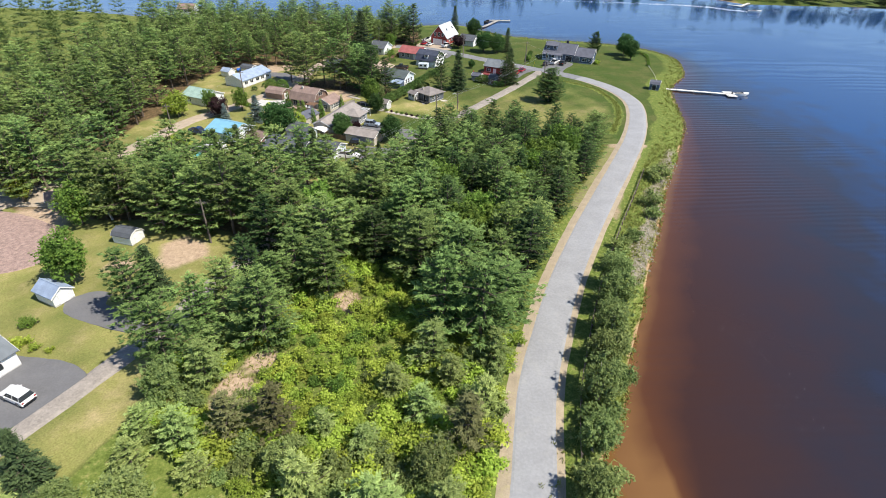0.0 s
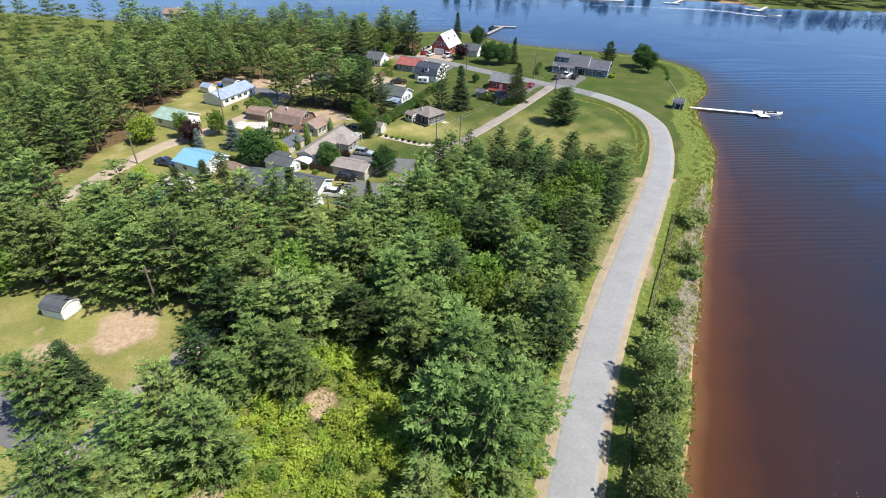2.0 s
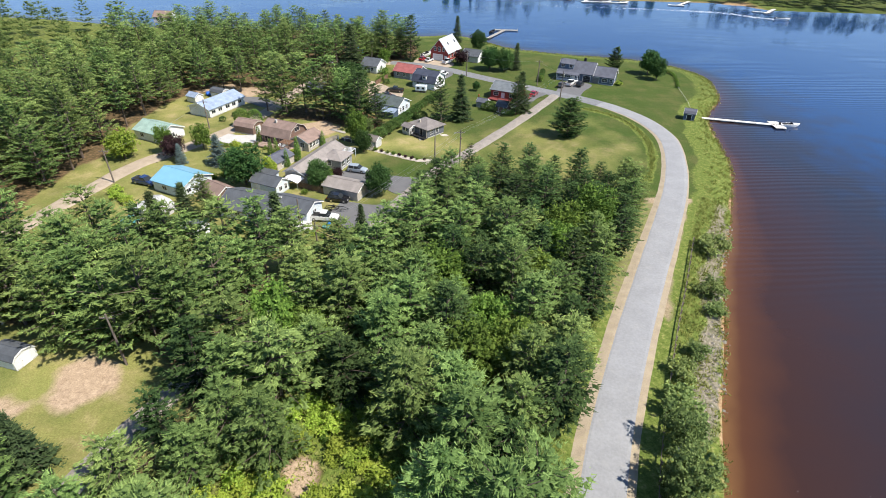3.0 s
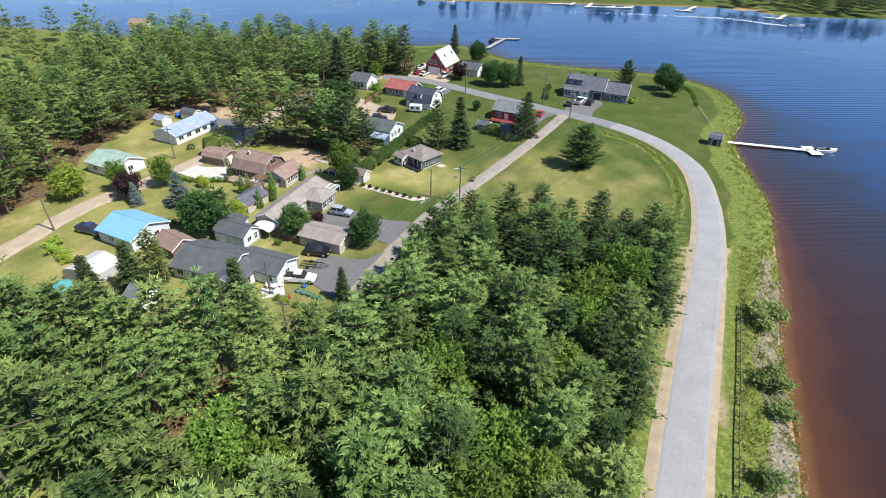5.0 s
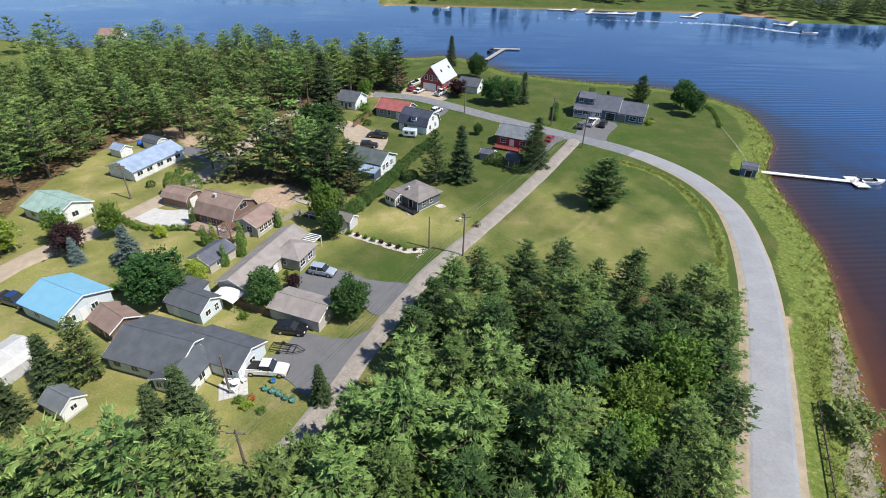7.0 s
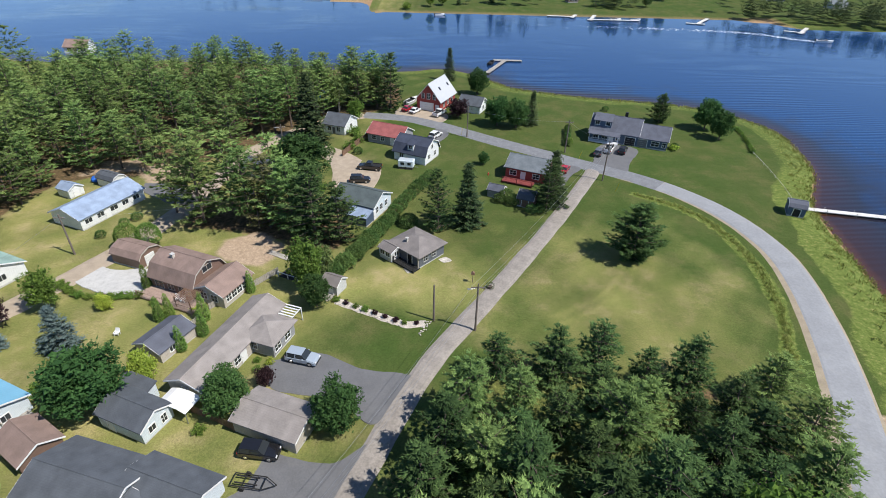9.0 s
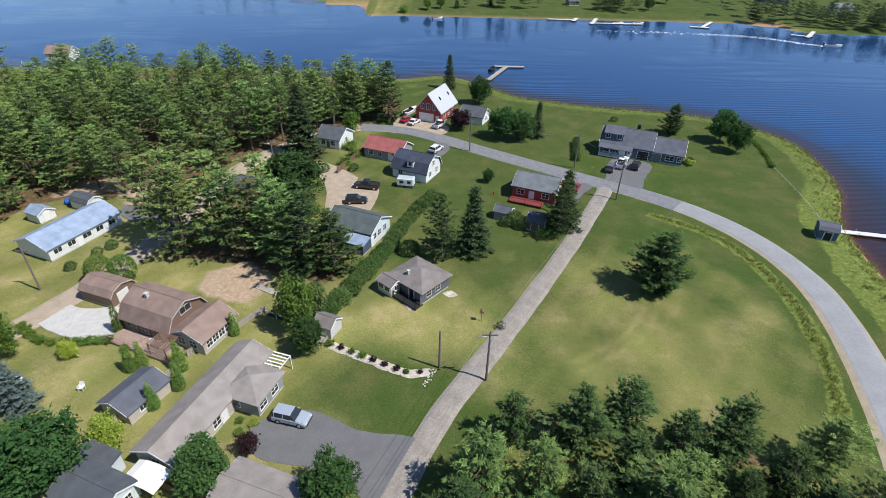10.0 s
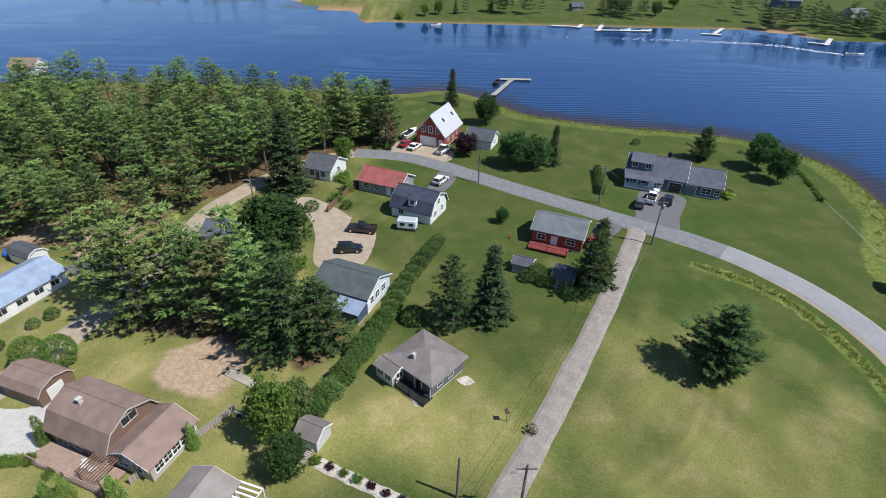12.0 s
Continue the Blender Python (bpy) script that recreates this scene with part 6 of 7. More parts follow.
def utility_pole(x, y, h, arm=True, lamp=False, lean=0.0, can=False, label="weathered wooden utility pole with a crossarm"):
    u = thing("utility_pole", label, "pole", pose(x, y, 0, lean, 0, 0))
    part("post", tube([(0, 0, -0.3), (0, 0, h * 0.5), (0, 0, h)], [0.17, 0.15, 0.11], 9), POLEWOOD, u)
    if arm:
        part("crossarm", boxed(-1.0, 1.0, -0.06, 0.06, h - 0.75, h - 0.62), POLEWOOD, u)
        for k in (-0.9, -0.35, 0.35, 0.9):
            part("insulator", tube([(k, 0, h - 0.62), (k, 0, h - 0.45)], [0.05, 0.03], 7), STEEL, u)
    if lamp:
        part("lamp_arm", tube([(0, 0, h - 1.0), (-0.5, -0.2, h - 0.7), (-1.1, -0.4, h - 0.65)], [0.035, 0.03, 0.03], 6), STEEL, u)
        part("lamp_head", boxed(-1.55, -1.05, -0.52, -0.3, h - 0.72, h - 0.6, bevel=0.03), STEEL, u)
    if can:
        part("transformer", tube([(0.3, -0.1, h - 2.0), (0.3, -0.1, h - 1.95), (0.3, -0.1, h - 1.15), (0.3, -0.1, h - 1.1)], [0.2, 0.24, 0.24, 0.18], 12), STEEL, u)
    return u


POLES = [(34.6, 205.0, 9.5), (2.0, 152.2, 8.6), (-22.0, 106.5, 9.0), (-43.0, 82.0, 9.0)]
utility_pole(*POLES[0], can=True)
utility_pole(*POLES[1], lamp=True, label="wooden utility pole with a street lamp beside the lane")
utility_pole(-4.2, 154.4, 6.6, arm=False, label="plain wooden pole at the corner of the lawn")
utility_pole(*POLES[2])
utility_pole(*POLES[3])
utility_pole(4.0, 231.0, 8.5)
utility_pole(29.0, 221.4, 8.8, lean=1.5)
utility_pole(-67.6, 170.6, 8.0)
utility_pole(-38.0, 180.6, 8.0, lean=-3)
utility_pole(-75.0, 136.0, 8.0)
utility_pole(-41.5, 214.5, 8.5, lamp=True)
utility_pole(-28.6, 119.0, 6.5, arm=False, label="pale pole beside the flower bed")


def wire(a, b, sag=1.0):
    n = 9
    pts = [(a[0] + (b[0] - a[0]) * k / n, a[1] + (b[1] - a[1]) * k / n, a[2] + (b[2] - a[2]) * k / n - sag * 4 * (k / n) * (1 - k / n)) for k in range(n + 1)]
    tagged(part("power_line", tube(pts, [0.014] * (n + 1), 4), STEEL), "thin power line sagging between poles", "cable")


for (ax, ay, ah), (bx, by, bh) in zip(POLES[:-1], POLES[1:]):
    for k in (-0.9, 0.35, 0.9):
        wire((ax + k, ay, ah - 0.45), (bx + k, by, bh - 0.45), 1.3)
wire((34.6, 205, 8.9), (29.0, 221.4, 8.2), 0.5)
wire((29.0, 221.4, 8.2), (4.0, 231.0, 7.9), 0.9)
wire((-67.6, 170.6, 7.4), (-75, 136, 7.4), 1.2)
wire((-67.6, 170.6, 7.4), (-38, 180.6, 7.4), 1.0)


# ---- docks and boats ----
def dock(label, ax, ay, bx, by, wide=1.4, z=-0.75, colour=None):
    """A plank dock from a to b on round floats or posts."""
    d = math.hypot(bx - ax, by - ay)
    k = thing("dock", label, "dock", pose(ax, ay, 0, 0, 0, math.degrees(math.atan2(by - ay, bx - ax))))
    for s in (-1, 1):
        part("beam", boxed(0, d, s * wide * 0.42 - 0.06, s * wide * 0.42 + 0.06, z - 0.2, z - 0.03), GREYWOOD, k)
    n = int(d / 0.55)
    for i in range(n):
        x = d * i / n
        part("plank", boxed(x + 0.015, x + d / n - 0.015, -wide / 2, wide / 2, z - 0.03, z + 0.02 + 0.008 * (i % 3)), colour or GREYWOOD, k)
    for i in range(max(2, int(d / 5)) + 1):
        x = 0.3 + (d - 0.6) * i / max(2, int(d / 5))
        for s in (-1, 1):
            part("post", tube([(x, s * wide * 0.5, z - 2.4), (x, s * wide * 0.5, z + 0.45)], [0.06, 0.06], 7), GREYWOOD, k)
    return k


PALE = mat("sun-bleached pale planks", (0.66, 0.64, 0.6), 0.8, var=0.12, scale=12, fine=80)
dock("long pale dock reaching out from the grassy bank", 74.4, 194.6, 98, 189.6, 1.5, colour=PALE)
dock("wide pale platform at the dock's end", 98.0, 186.6, 98.0, 192.6, 3.2, colour=PALE)
dock("grey dock reaching out from the point", 14.6, 301.6, 23.6, 322, 1.8)
dock("grey cross dock at the end", 19, 322.6, 31, 322.6, 2.2)
for ax, ay, bx, by in ((61, 437, 76, 435.6), (75, 432, 84, 453), (84, 424, 96, 455), (83, 427, 114, 427), (140, 423, 150, 420), (146, 421, 160, 440), (188, 405, 197, 400), (193, 398, 214, 424)):
    dock("pale dock on the far bank", ax, ay, bx, by, 2.2, colour=PALE).location.z = 0.0


def boat(x, y, yaw, size, label, hull=WHITE):
    b = thing("boat", label, "boat", pose(x, y, -1.2, 0, 0, yaw) @ Matrix.Diagonal((size, size, size, 1)))
    bm = bmesh.new()
    rings = []
    for px, w, z0, z1 in ((-2.4, 0.85, -0.15, 0.7), (-0.5, 1.0, -0.2, 0.72), (1.2, 0.8, -0.15, 0.82), (2.2, 0.4, 0.1, 0.92), (2.75, 0.06, 0.5, 1.0)):
        rings.append([bm.verts.new(p) for p in ((px, -w, z1), (px, -w * 0.75, z0 + 0.15), (px, 0, z0), (px, w * 0.75, z0 + 0.15), (px, w, z1))])
    for a, c in zip(rings[:-1], rings[1:]):
        for i in range(4):
            bm.faces.new((a[i], a[i + 1], c[i + 1], c[i]))
        bm.faces.new((a[4], a[0], c[0], c[4]))
    bm.faces.new(rings[0])
    bmesh.ops.recalc_face_normals(bm, faces=bm.faces)
    part("hull", bm, hull, b)
    part("cockpit", boxed(-1.9, 0.6, -0.62, 0.62, 0.7, 0.78), DARK, b)
    part("windscreen", prism(bmesh.new(), [(0.5, 0.76), (0.95, 0.8), (0.45, 1.2), (0.4, 1.2)], -0.6, 0.6), glass, b)
    part("outboard_motor", boxed(-2.8, -2.4, -0.2, 0.2, 0.2, 1.1, bevel=0.06), DARK, b)
    return b


boat(101.8, 189.8, 0, 1.1, "white motor boat tied at the dock")
boat(17.6, 317.5, 66, 1.1, "dark motor boat beside the grey dock", DARK)
boat(193, 377, -20, 1.5, "white motor boat speeding across the river")
boat(-4, 431, 20, 1.2, "white boat moored near the far bank")
boat(100, 428.6, 0, 1.2, "white boat tied at a far dock")
boat(112, 429, 0, 1.2, "white boat tied at a far dock")
lb = boat(-12.6, 259.6, 60, 1.3, "white boat stored beside the barn")
lb.location.z = 0.25
FOAM = mat("white foam", (0.75, 0.78, 0.8), 0.8, var=0.15, scale=8, fine=40, bump=0.5)
r5 = random.Random(31)
fv, ff = [], []
for x, y in spline([(50, 409), (120, 404), (161, 399), (182, 384), (192, 377.5)], 0.5):
    u = max(0, (x - 50) / 142)
    for k in range(int(0.6 + r5.random() + 2 * u)):
        px, py, s = x + r5.gauss(0, 1.2), y + r5.gauss(0, 1.2 + 1.6 * (1 - u)), r5.uniform(0.1, 0.5) * (0.4 + u)
        o = len(fv)
        fv += [(px - s * 1.6, py, -1.19), (px, py - s * 0.45, -1.18), (px + s * 1.6, py + s * 0.1, -1.19), (px, py + s * 0.45, -1.15)]
        ff.append((o, o + 1, o + 2, o + 3))
for i in range(34):
    t = i / 34
    px, py, s = 49 - 3 * t + r5.gauss(0, 2.0), 44 + 24 * t + r5.gauss(0, 1.0), r5.uniform(0.03, 0.08)
    o = len(fv)
    fv += [(px - s, py, -1.19), (px, py - s * 0.7, -1.18), (px + s, py, -1.19), (px, py + s * 0.7, -1.17)]
    ff.append((o, o + 1, o + 2, o + 3))
tagged(part("foam", (fv, ff), FOAM), "white wake foam and drifting specks on the river", "foam", kind="stuff")

# ---- guard rail along the river road ----
rail_line = [p for p in spline([(16.2, 33), (18.6, 47), (21.8, 58), (26.6, 72), (34.6, 91), (41, 105), (47.4, 119.5)], 2.0)]
gr = thing("guard_rail", "weathered dark steel guard rail beside the road", "guard rail", Matrix())
for i, (x, y) in enumerate(rail_line):
    part("post", boxed(-0.08, 0.08, -0.08, 0.08, -0.4, 0.78), POLEWOOD, gr).matrix_local = pose(x, y, 0)
for (ax, ay), (bx, by) in zip(rail_line[:-1], rail_line[1:]):
    d = math.hypot(bx - ax, by - ay)
    o = part("rail", prism(bmesh.new(), [(-0.03, 0.45), (0.03, 0.52), (-0.01, 0.6), (0.03, 0.68), (-0.03, 0.75), (-0.06, 0.6)], -d / 2, d / 2), POLEWOOD, gr)
    o.matrix_local = pose((ax + bx) / 2 - 0.12, (ay + by) / 2, 0, 0, 0, math.degrees(math.atan2(by - ay, bx - ax)) - 90)

# ---- fence beside the river lawn ----
fl = spline([(79.2, 223), (77.4, 211), (75.3, 199.4), (73.8, 194.6)], 2.4)
fe = thing("rope_fence", "low pale rope fence along the river lawn", "fence", Matrix())
for x, y in fl:
    part("post", tube([(x, y, ground_z(x, y) - 0.2), (x, y, ground_z(x, y) + 0.6)], [0.04, 0.035], 6), PALE, fe)
for (ax, ay), (bx, by) in zip(fl[:-1], fl[1:]):
    part("rope", tube([(ax, ay, ground_z(ax, ay) + 0.52), ((ax + bx) / 2, (ay + by) / 2, ground_z(ax, ay) + 0.45), (bx, by, ground_z(bx, by) + 0.52)], [0.03, 0.03, 0.03], 5), PALE, fe)
for x, y in spline([(75, 251), (80, 247), (83, 240.7), (81.4, 231), (79.4, 224)], 1.5):
    plant("shrub", x, y, rng.uniform(0.4, 0.65), 1.2, z=ground_z(x, y), group="low shrubs along the river lawn")


def board_fence(label, line, h, material):
    """Upright boards between posts along a line."""
    P = spline(line, 0.35)
    f = thing("board_fence", label, "fence", Matrix())
    for i, ((ax, ay), (bx, by)) in enumerate(zip(P[:-1], P[1:])):
        a = math.degrees(math.atan2(by - ay, bx - ax))
        part("board", boxed(-0.155, 0.155, -0.012, 0.012, 0.05, h + 0.03 * (i % 2)), material, f).matrix_local = pose((ax + bx) / 2, (ay + by) / 2, 0, 0, 0, a)
        if i % 6 == 0:
            part("post", boxed(-0.06, 0.06, -0.07, 0.07, -0.3, h + 0.1), material, f).matrix_local = pose(ax, ay, 0, 0, 0, a)
    return f


board_fence("brown board fence behind the red-roofed house", [(-27.6, 216), (-25.6, 222), (-22.6, 229.5)], 1.5, BROWNWOOD)
board_fence("weathered fence between tan house and brown house", [(-38.6, 156), (-34.6, 160.6), (-30.6, 166)], 1.2, GREYWOOD)
board_fence("brown fence beside the tan garage", [(-33.6, 136.4), (-30.2, 135), (-27.4, 133.6)], 1.4, BROWNWOOD)
board_fence("grey fence along the tan house", [(-43.4, 143), (-40.4, 150.5), (-38.4, 155)], 1.1, GREYWOOD)

# ---- stone border of the corner lawn ----
border = spline([(-19.6, 158.6), (-14, 155.9), (-8.6, 153.4), (-5.6, 153.6)], 0.42)
r6 = random.Random(8)
bed = thing("stone_border", "garden border of pale rounded stones along the lawn", "border", Matrix())
stone_meshes = []
for k in range(4):
    bm = bmesh.new()
    bmesh.ops.create_icosphere(bm, subdivisions=1, radius=0.14)
    for v in bm.verts:
        v.co *= r6.uniform(0.8, 1.15)
        v.co.z *= 0.6
    me = bpy.data.meshes.new("stone")
    bm.to_mesh(me)
    bm.free()
    me.materials.append(STONE)
    stone_meshes.append(me)
for x, y in border:
    for k in range(5):
        share("stone", r6.choice(stone_meshes), bed, pose(x + r6.uniform(-.25, .25) + 0.1 * (k - 2), y + r6.uniform(-.2, .2) + 0.22 * (k - 2), 0.04, 0, 0, r6.uniform(0, 360)))
for x, y in [(-6.4 + 0.25 * k, 151.2 + 0.42 * k) for k in range(7)]:
    for k in range(4):
        share("stone", r6.choice(stone_meshes), bed, pose(x + r6.uniform(-.4, .4), y + r6.uniform(-.4, .4), 0.02, 0, 0, r6.uniform(0, 360)))
tagged(part("gravel_strip", ribbon(border, 0.75, 0.75, 0.05, 0.02, 0.1), mat("pale garden gravel", (0.5, 0.44, 0.38), 0.95, var=0.3, scale=20, fine=120, bump=0.6)), "pale gravel strip of the garden border", "gravel", kind="structure")
for i, (x, y) in enumerate(border[::4]):
    plant(r6.choice(["shrub", "dark_shrub", "shrub"]), x, y, r6.uniform(0.3, 0.55), 1.0, group="small shrubs in the stone border")

# ---- riprap below the guard rail ----
BANKSTONE = mat("weathered bank stone", (0.3, 0.27, 0.22), 0.95, var=0.4, scale=10, fine=60, bump=0.5)
rv, rf = [], []
for k in range(520):
    t = r6.random()
    x0, y0 = 32 + 24 * t + (4 * t * (1 - t)), 78 + 50 * t
    x, y = x0 + r6.uniform(0.0, 5.5), y0 + r6.uniform(-1, 1)
    z, s = ground_z(x, y), r6.uniform(0.12, 0.4)
    if z < -1.5:
        continue
    o = len(rv)
    for dx, dy, dz in ((-1, -.6, 0), (.7, -1, .1), (1, .6, 0), (-.5, 1, .1), (.1, 0, .9), (0, 0, -.6)):
        rv.append((x + dx * s * r6.uniform(.7, 1.2), y + dy * s * r6.uniform(.7, 1.2), z + dz * s))
    rf += [(o + a, o + b, o + c) for a, b, c in ((0, 1, 4), (1, 2, 4), (2, 3, 4), (3, 0, 4), (1, 0, 5), (2, 1, 5), (3, 2, 5), (0, 3, 5))]
tagged(part("bank_stones", (rv, rf), BANKSTONE), "loose weathered stones on the river bank", "stones", kind="stuff")

# ---- tall grass ----
gl = Leaves(77)
gr_r = random.Random(21)
shore_line = spline(SHORE[3:27], 0.5)
for x, y in shore_line:
    if y < 25:
        continue
    for k in range(5):
        a, q = gr_r.uniform(0, 6.28), gr_r.uniform(0, 6.5)
        px, py = x + math.cos(a) * q, y + math.sin(a) * q
        z = ground_z(px, py)
        if -1.3 < z < -0.02:
            gl.tuft((px, py, z + 0.2), 7, 0.75, 0.16, 1.6, (0.3, 0.3, 0.08))
for x, y in spline([(40, 198), (47, 193), (51.5, 186), (53.5, 173), (51, 158), (46, 146)], 0.35):
    for k in range(3):
        gl.tuft((x + gr_r.gauss(0, 0.45), y + gr_r.gauss(0, 0.45), 0.1), 6, 0.5, 0.12, 1.8, (0.2, 0.2, 0.05))
for x, y in [(p[0] + 7 + gr_r.uniform(-1.5, 3.0), p[1]) for p in spline([(12, 34), (17, 59), (29, 92), (50, 138)], 0.35) for _ in range(3)] + [(p[0] - 6.5 - gr_r.uniform(-0.6, 3), p[1]) for p in spline([(11, 34), (16, 59), (29, 93), (48, 136)], 0.35) for _ in range(3)]:
    gl.tuft((x, y, ground_z(x, y) + 0.1), 7, 0.55, 0.14, 1.6, (0.3, 0.3, 0.05))
for x, y in sow(GLADE, 0.9, 44, limit=900):
    gl.tuft((x, y, 0.15), 9, 0.6, 0.16, 1.5, (0.4, 0.4, 0.08))
tagged(new("tall_grass", leaf_mesh("tall_grass", gl.triangles(), GRASS)), "tall bright grass along banks, verges and glade", "grass", kind="stuff")

# ---- yards: small things ----
tent = thing("white_tent", "white fabric shelter tent with a peaked roof", "tent", pose(-59.4, 122.6, 0, 0, 0, -20))
part("canopy", prism(bmesh.new(), [(-3.2, 0.05), (-3.1, 1.7), (-2.2, 2.5), (0, 3.0), (2.2, 2.5), (3.1, 1.7), (3.2, 0.05)], -3.0, 3.0), mat("white tarpaulin", (0.47, 0.47, 0.46), 0.6, var=0.1, scale=10, fine=30, bump=0.6), tent)
for y in (-2.6, 0, 2.6):
    part("hoop", tube([(-3.24, y, 0), (-3.14, y, 1.72), (-2.22, y, 2.53), (0, y, 3.03), (2.22, y, 2.53), (3.14, y, 1.72), (3.24, y, 0)], [0.03] * 7, 5), WHITE, tent)
gz = thing("gazebo", "round garden gazebo with a teal canopy", "gazebo", pose(-60.4, 116.6, 0))
part("canopy", tube([(0, 0, 2.1), (0, 0, 2.4), (0, 0, 2.95)], [1.7, 1.45, 0.1], 10), mat("teal fabric", (0.08, 0.32, 0.32), 0.7, var=0.12), gz)
part("base", tube([(0, 0, 0), (0, 0, 0.14)], [1.6, 1.6], 10), GREYWOOD, gz)
for k in range(6):
    a = k * 1.047
    part("post", tube([(1.4 * math.cos(a), 1.4 * math.sin(a), 0.1), (1.4 * math.cos(a), 1.4 * math.sin(a), 2.15)], [0.05, 0.05], 6), WHITE, gz)
bl = thing("blue_tarp", "bright blue tarpaulin draped over a frame", "tarpaulin", pose(-41, 262, 0, 0, 0, -15))
part("sheet", prism(bmesh.new(), [(-3.0, 0.9), (-1.4, 2.1), (0.2, 1.8), (1.6, 2.4), (3.0, 0.9), (2.9, 0.6), (-2.9, 0.6)], -2.2, 2.2), mat("blue tarpaulin", (0.02, 0.3, 0.62), 0.45, var=0.15, bump=0.5), bl)
for x in (-2.8, 2.8):
    for y in (-2, 2):
        part("leg", boxed(x - 0.05, x + 0.05, y - 0.05, y + 0.05, 0, 0.8), GREYWOOD, bl)
bt = thing("tarp_heap", "blue tarpaulin over a small heap beside a shed", "tarpaulin", pose(-79.4, 199.6, 0, 0, 0, 20))
part("sheet", boxed(-1.0, 1.0, -0.9, 0.9, 0, 1.1, bevel=0.35), mat("royal blue tarpaulin", (0.02, 0.12, 0.5), 0.45, var=0.15, bump=0.5), bt)
pl = thing("wooden_pallet_walk", "grey plank platform lying on the sandy yard", "platform", pose(-31.6, 171.0, 0, 0, 0, -28))
for k in range(12):
    part("plank", boxed(-2.4 + 0.4 * k, -2.03 + 0.4 * k, -0.6, 0.6, 0.1, 0.16 + 0.01 * (k % 2)), GREYWOOD, pl)
for y in (-0.5, 0.5):
    part("beam", boxed(-2.4, 2.4, y - 0.06, y + 0.06, -0.05, 0.1), GREYWOOD, pl)


def lawn_chair(x, y, yaw, material, label, z=0.0):
    c = thing("garden_chair", label, "chair", pose(x, y, z, 0, 0, yaw), "garden chairs")
    part("seat", boxed(-0.3, 0.3, -0.28, 0.28, 0.36, 0.42), material, c)
    part("backrest", boxed(-0.3, 0.3, 0, 0.05, 0, 0.65), material, c).matrix_local = pose(0, 0.26, 0.38, -18, 0, 0)
    for sx in (-1, 1):
        part("armrest", boxed(sx * 0.34 - 0.06, sx * 0.34 + 0.06, -0.3, 0.32, 0.58, 0.62), material, c)
        for y2 in (-0.24, 0.24):
            part("leg", boxed(sx * 0.3 - 0.03, sx * 0.3 + 0.03, y2 - 0.03, y2 + 0.03, 0, 0.58), material, c)


RESIN = {k: mat(k + " resin", c, 0.5, var=0.05) for k, c in dict(white=(0.75, 0.75, 0.75), yellow=(0.7, 0.5, 0.03), blue=(0.03, 0.2, 0.6), teal=(0.1, 0.3, 0.33), red=(0.45, 0.05, 0.04)).items()}
for x, y, a, c, z in ((-44.0, 157.6, 10, "white", 0.5), (-43.0, 157.2, -10, "white", 0.5), (-26.6, 166.0, 30, "yellow", 0.1), (-26.0, 165.2, 40, "yellow", 0.1), (-58.0, 151.0, 20, "white", 0), (-49.6, 150.0, 0, "white", 0)):
    lawn_chair(x, y, a, RESIN[c], c + " resin garden chair with armrests", z)
deckp = thing("garden_deck", "dark slatted garden deck with railings", "deck", pose(-27.0, 165.2, 0, 0, 0, -24))
for k in range(14):
    part("plank", boxed(-3 + 0.43 * k, -2.6 + 0.43 * k, -1.6, 1.8, 0.02, 0.1), DARK, deckp)
for x in (-3, -1, 1, 3):
    part("post", boxed(x - 0.05, x + 0.05, -1.7, -1.6, 0, 1.0), WHITE, deckp)
part("rail", boxed(-3, 3, -1.7, -1.6, 0.92, 1.0), WHITE, deckp)
for i, (x, y, c) in enumerate(((-24.2, 119.6, "teal"), (-23.2, 119.2, "teal"), (-22.2, 118.8, "teal"), (-21.2, 118.2, "teal"), (-20.2, 117.8, "teal"), (-23.6, 121.0, "blue"), (-25.4, 118.0, "red"))):
    tb = thing("planter_tub", c + " round planter tub with plants", "planter", pose(x, y, 0), "planter tubs")
    part("tub", tube([(0, 0, 0), (0, 0, 0.4)], [0.3, 0.42], 12), RESIN[c], tb)
    part("plants", leaf_mesh("plants", shell(300 + i, 0.35, 0.35, 0.6, 0.14, 120, "dome")[1] + np.array([0, 0, 0.3, 0]), LEAF), None, tb)
pat = thing("patio", "pale stone patio with white garden furniture", "patio", pose(-28.4, 119.6, 0, 0, 0, 20))
for i in range(6):
    for j in range(5):
        part("paving_slab", boxed(i * 0.6 - 1.8, i * 0.6 - 1.22, j * 0.6 - 1.5, j * 0.6 - 0.92, -0.02, 0.05), CONCRETE, pat)
tbl = thing("garden_table", "round white garden table on the patio", "table", pose(-28.2, 120.2, 0.05))
part("top", tube([(0, 0, 0.7), (0, 0, 0.74)], [0.6, 0.6], 16), WHITE, tbl)
part("stem", tube([(0, 0, 0), (0, 0, 0.7)], [0.06, 0.05], 8), WHITE, tbl)
part("foot", tube([(0, 0, 0), (0, 0, 0.05)], [0.3, 0.25], 10), WHITE, tbl)
for x, y, a in ((-29.2, 120.4, 90), (-27.4, 120.8, -40), (-28.2, 119.0, 180)):
    lawn_chair(x, y, a, RESIN["white"], "white garden chair on the patio", 0.05)
bath = thing("bird_feeder", "dark bird feeder on a post on the lawn", "bird feeder", pose(2.2, 164.2, 0))
part("post", tube([(0, 0, -0.2), (0, 0, 1.6)], [0.05, 0.05], 6), POLEWOOD, bath)
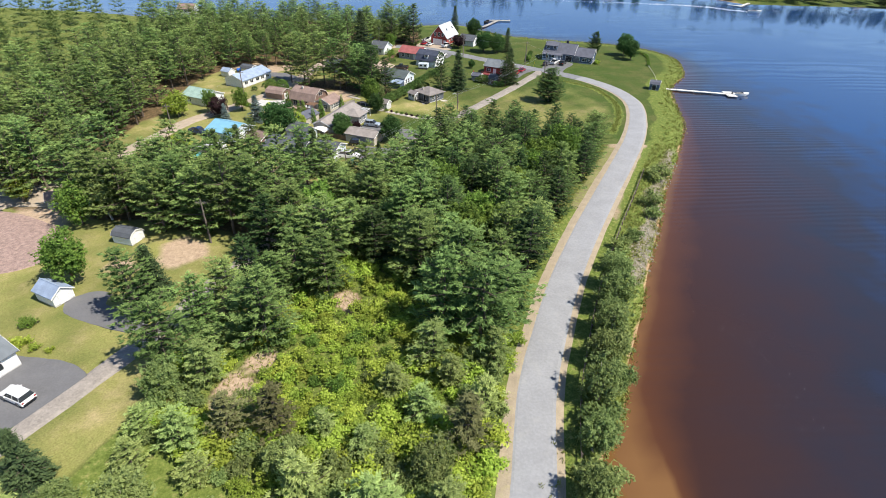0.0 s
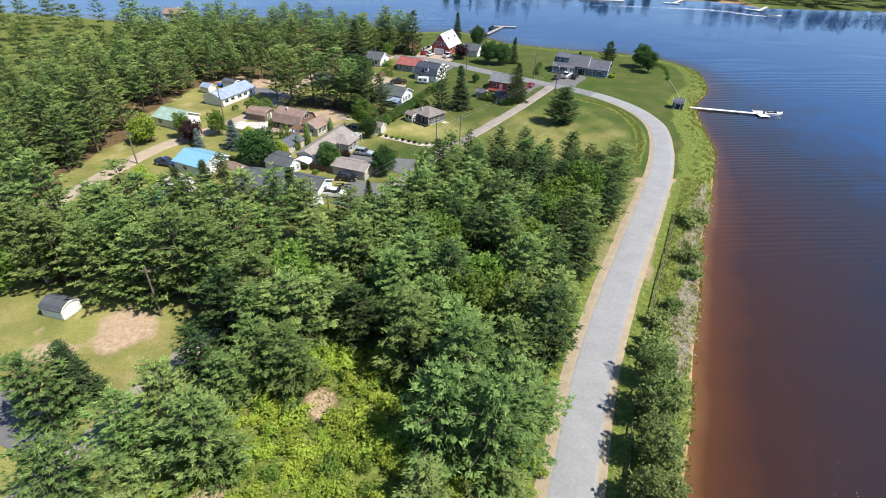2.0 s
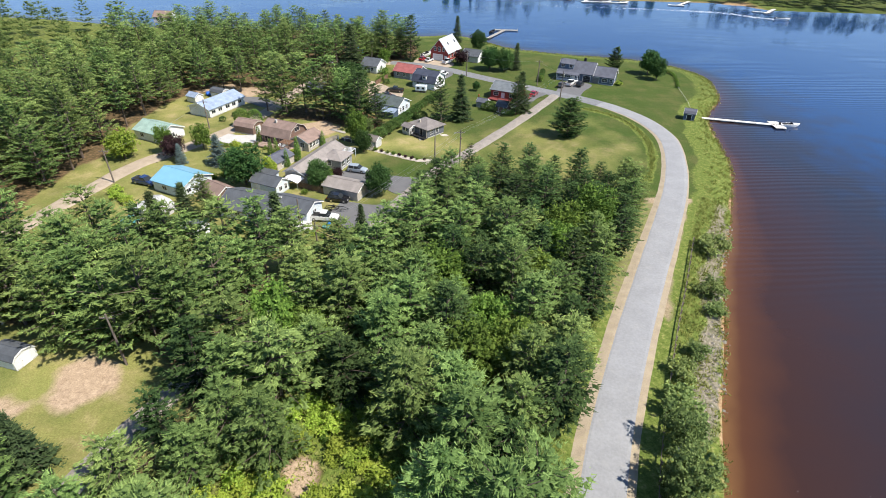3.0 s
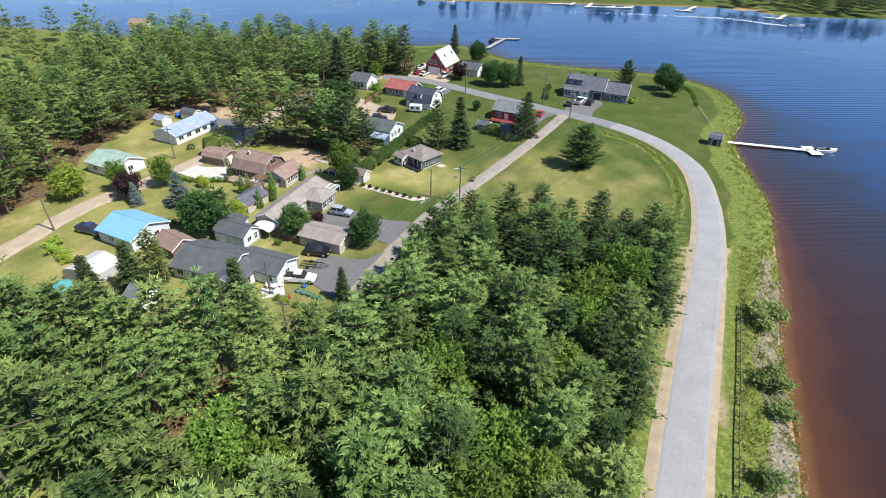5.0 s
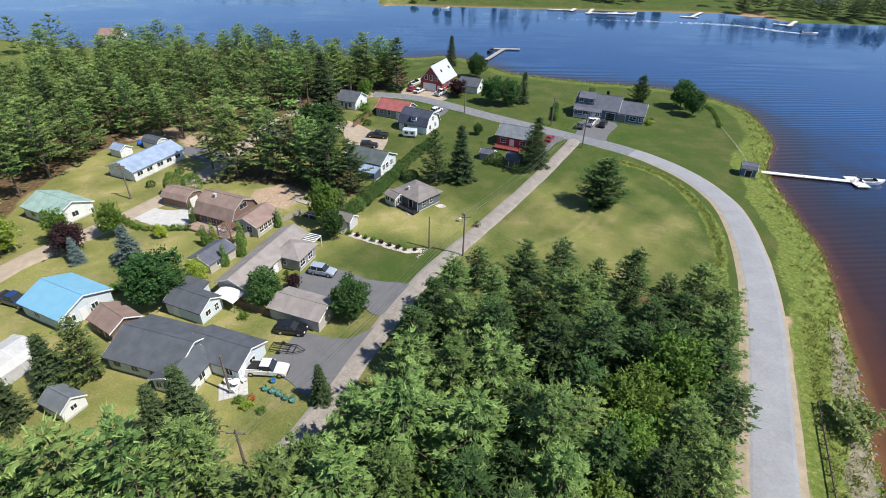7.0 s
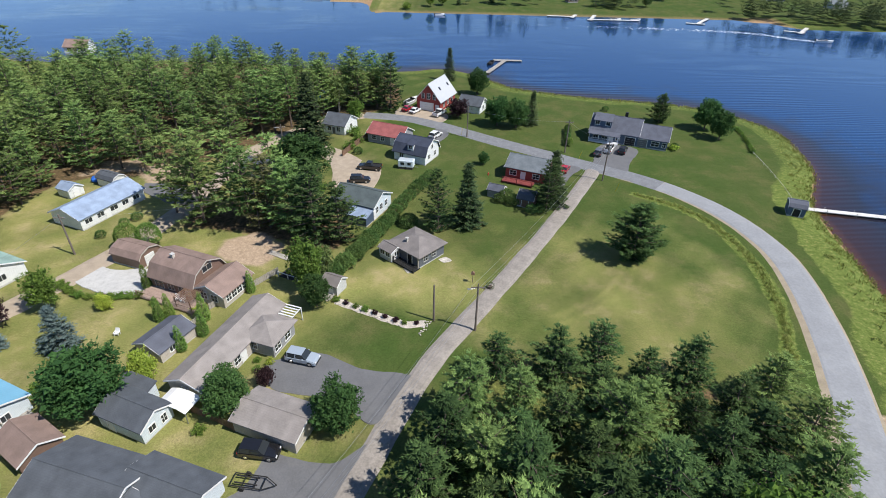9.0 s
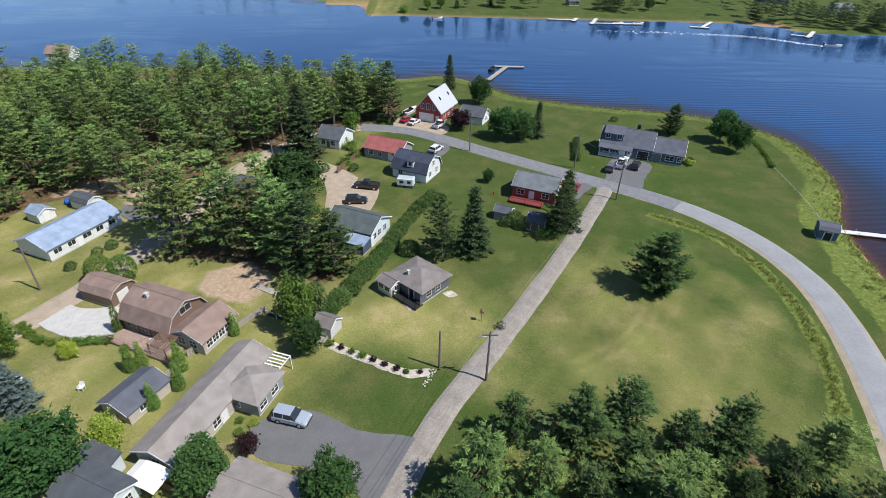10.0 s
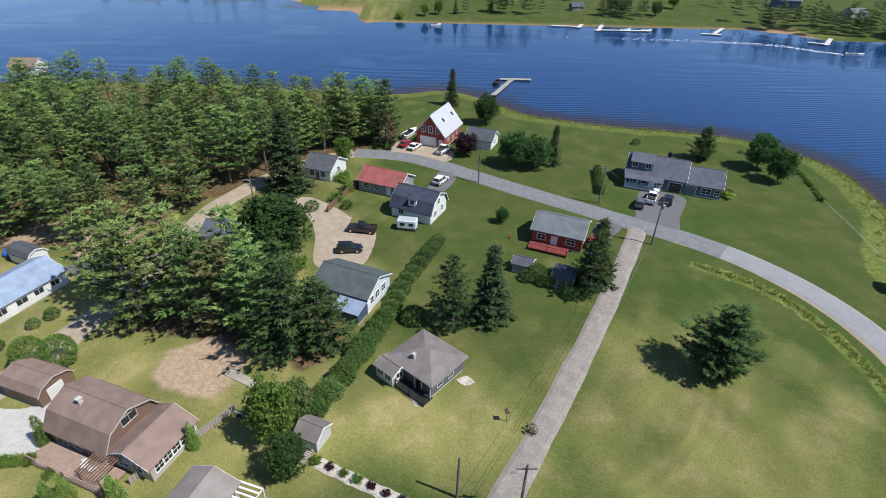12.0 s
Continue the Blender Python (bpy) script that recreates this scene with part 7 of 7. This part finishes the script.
part("house", prism(bmesh.new(), [(-0.3, 1.6), (-0.3, 1.9), (0, 2.15), (0.3, 1.9), (0.3, 1.6)], -0.25, 0.25), BROWNWOOD, bath)
stump = thing("flower_stump", "dark stump planter on the lawn", "planter", pose(5.0, 162.6, 0))
part("stump", tube([(0, 0, -0.1), (0, 0, 0.15), (0, 0, 0.45)], [0.55, 0.42, 0.38], 10), BARK, stump)
part("plants", leaf_mesh("plants", shell(330, 0.7, 0.7, 0.8, 0.2, 160, "dome")[1] + np.array([0, 0, 0.2, 0]), SPRUCE), None, stump)
hyd = thing("fire_hydrant", "small red hydrant beside the road", "hydrant", pose(8.0, 206.6, 0))
part("barrel", tube([(0, 0, 0), (0, 0, 0.6), (0, 0, 0.7)], [0.14, 0.13, 0.06], 10), RESIN["red"], hyd)
part("cap", tube([(-0.22, 0, 0.45), (0.22, 0, 0.45)], [0.06, 0.06], 8), RESIN["red"], hyd)
for x, y, yaw in ((36.2, 199.6, 20), (32.0, 218.0, 30), (2.6, 232.6, 10)):
    g = thing("guy_wire_guard", "yellow guy wire guard in the grass", "guy wire", pose(x, y, 0, 18, 0, yaw))
    part("sleeve", tube([(0, 0, -0.1), (0, 0, 2.3)], [0.04, 0.04], 6), RESIN["yellow"], g)

# ---- the far bank ----
for x, y, yaw, L, W, e, wl, rf in ((232, 505, -15, 16, 9, 4.6, "slate_blue", "slate"), (84, 478, 10, 7, 6, 2.6, "brown", "charcoal"), (46, 508, -20, 9, 7, 2.5, "white", "grey"), (262, 478, 10, 12, 8, 2.6, "light_grey", "grey"), (20, 560, 0, 12, 8, 3, "white", "slate"), (310, 455, 30, 12, 8, 3, "white", "taupe"), (-150, 318, 0, 9, 7, 2.6, "white", "brown")):
    house("far_house", wl.replace("_", " ") + " house with a " + rf + " roof near the water", x, y, yaw, L, W, e, 2.2, wl, rf, wins=[("f", -L / 4, 1.6, 1.6, 1.3), ("f", L / 4, 1.6, 1.6, 1.3), ("f", 0, 1.6, 1.4, 1.3)], z=ground_z(x, y) if y > 400 else -0.1)
for x, y, k, s in ((-10, 452, "leaf_tree", 0.8), (-2, 456, "leaf_tree", 0.9), (8, 458, "spruce", 0.7), (-24, 446, "shrub", 2.4), (30, 470, "spruce", 0.8), (96, 462, "pine", 0.9), (112, 470, "pine", 1.0), (106, 480, "maple", 1.2), (130, 466, "maple", 1.0), (150, 490, "leaf_tree", 1.2)):
    plant(k, x, y, s, 1.0, z=ground_z(x, y))
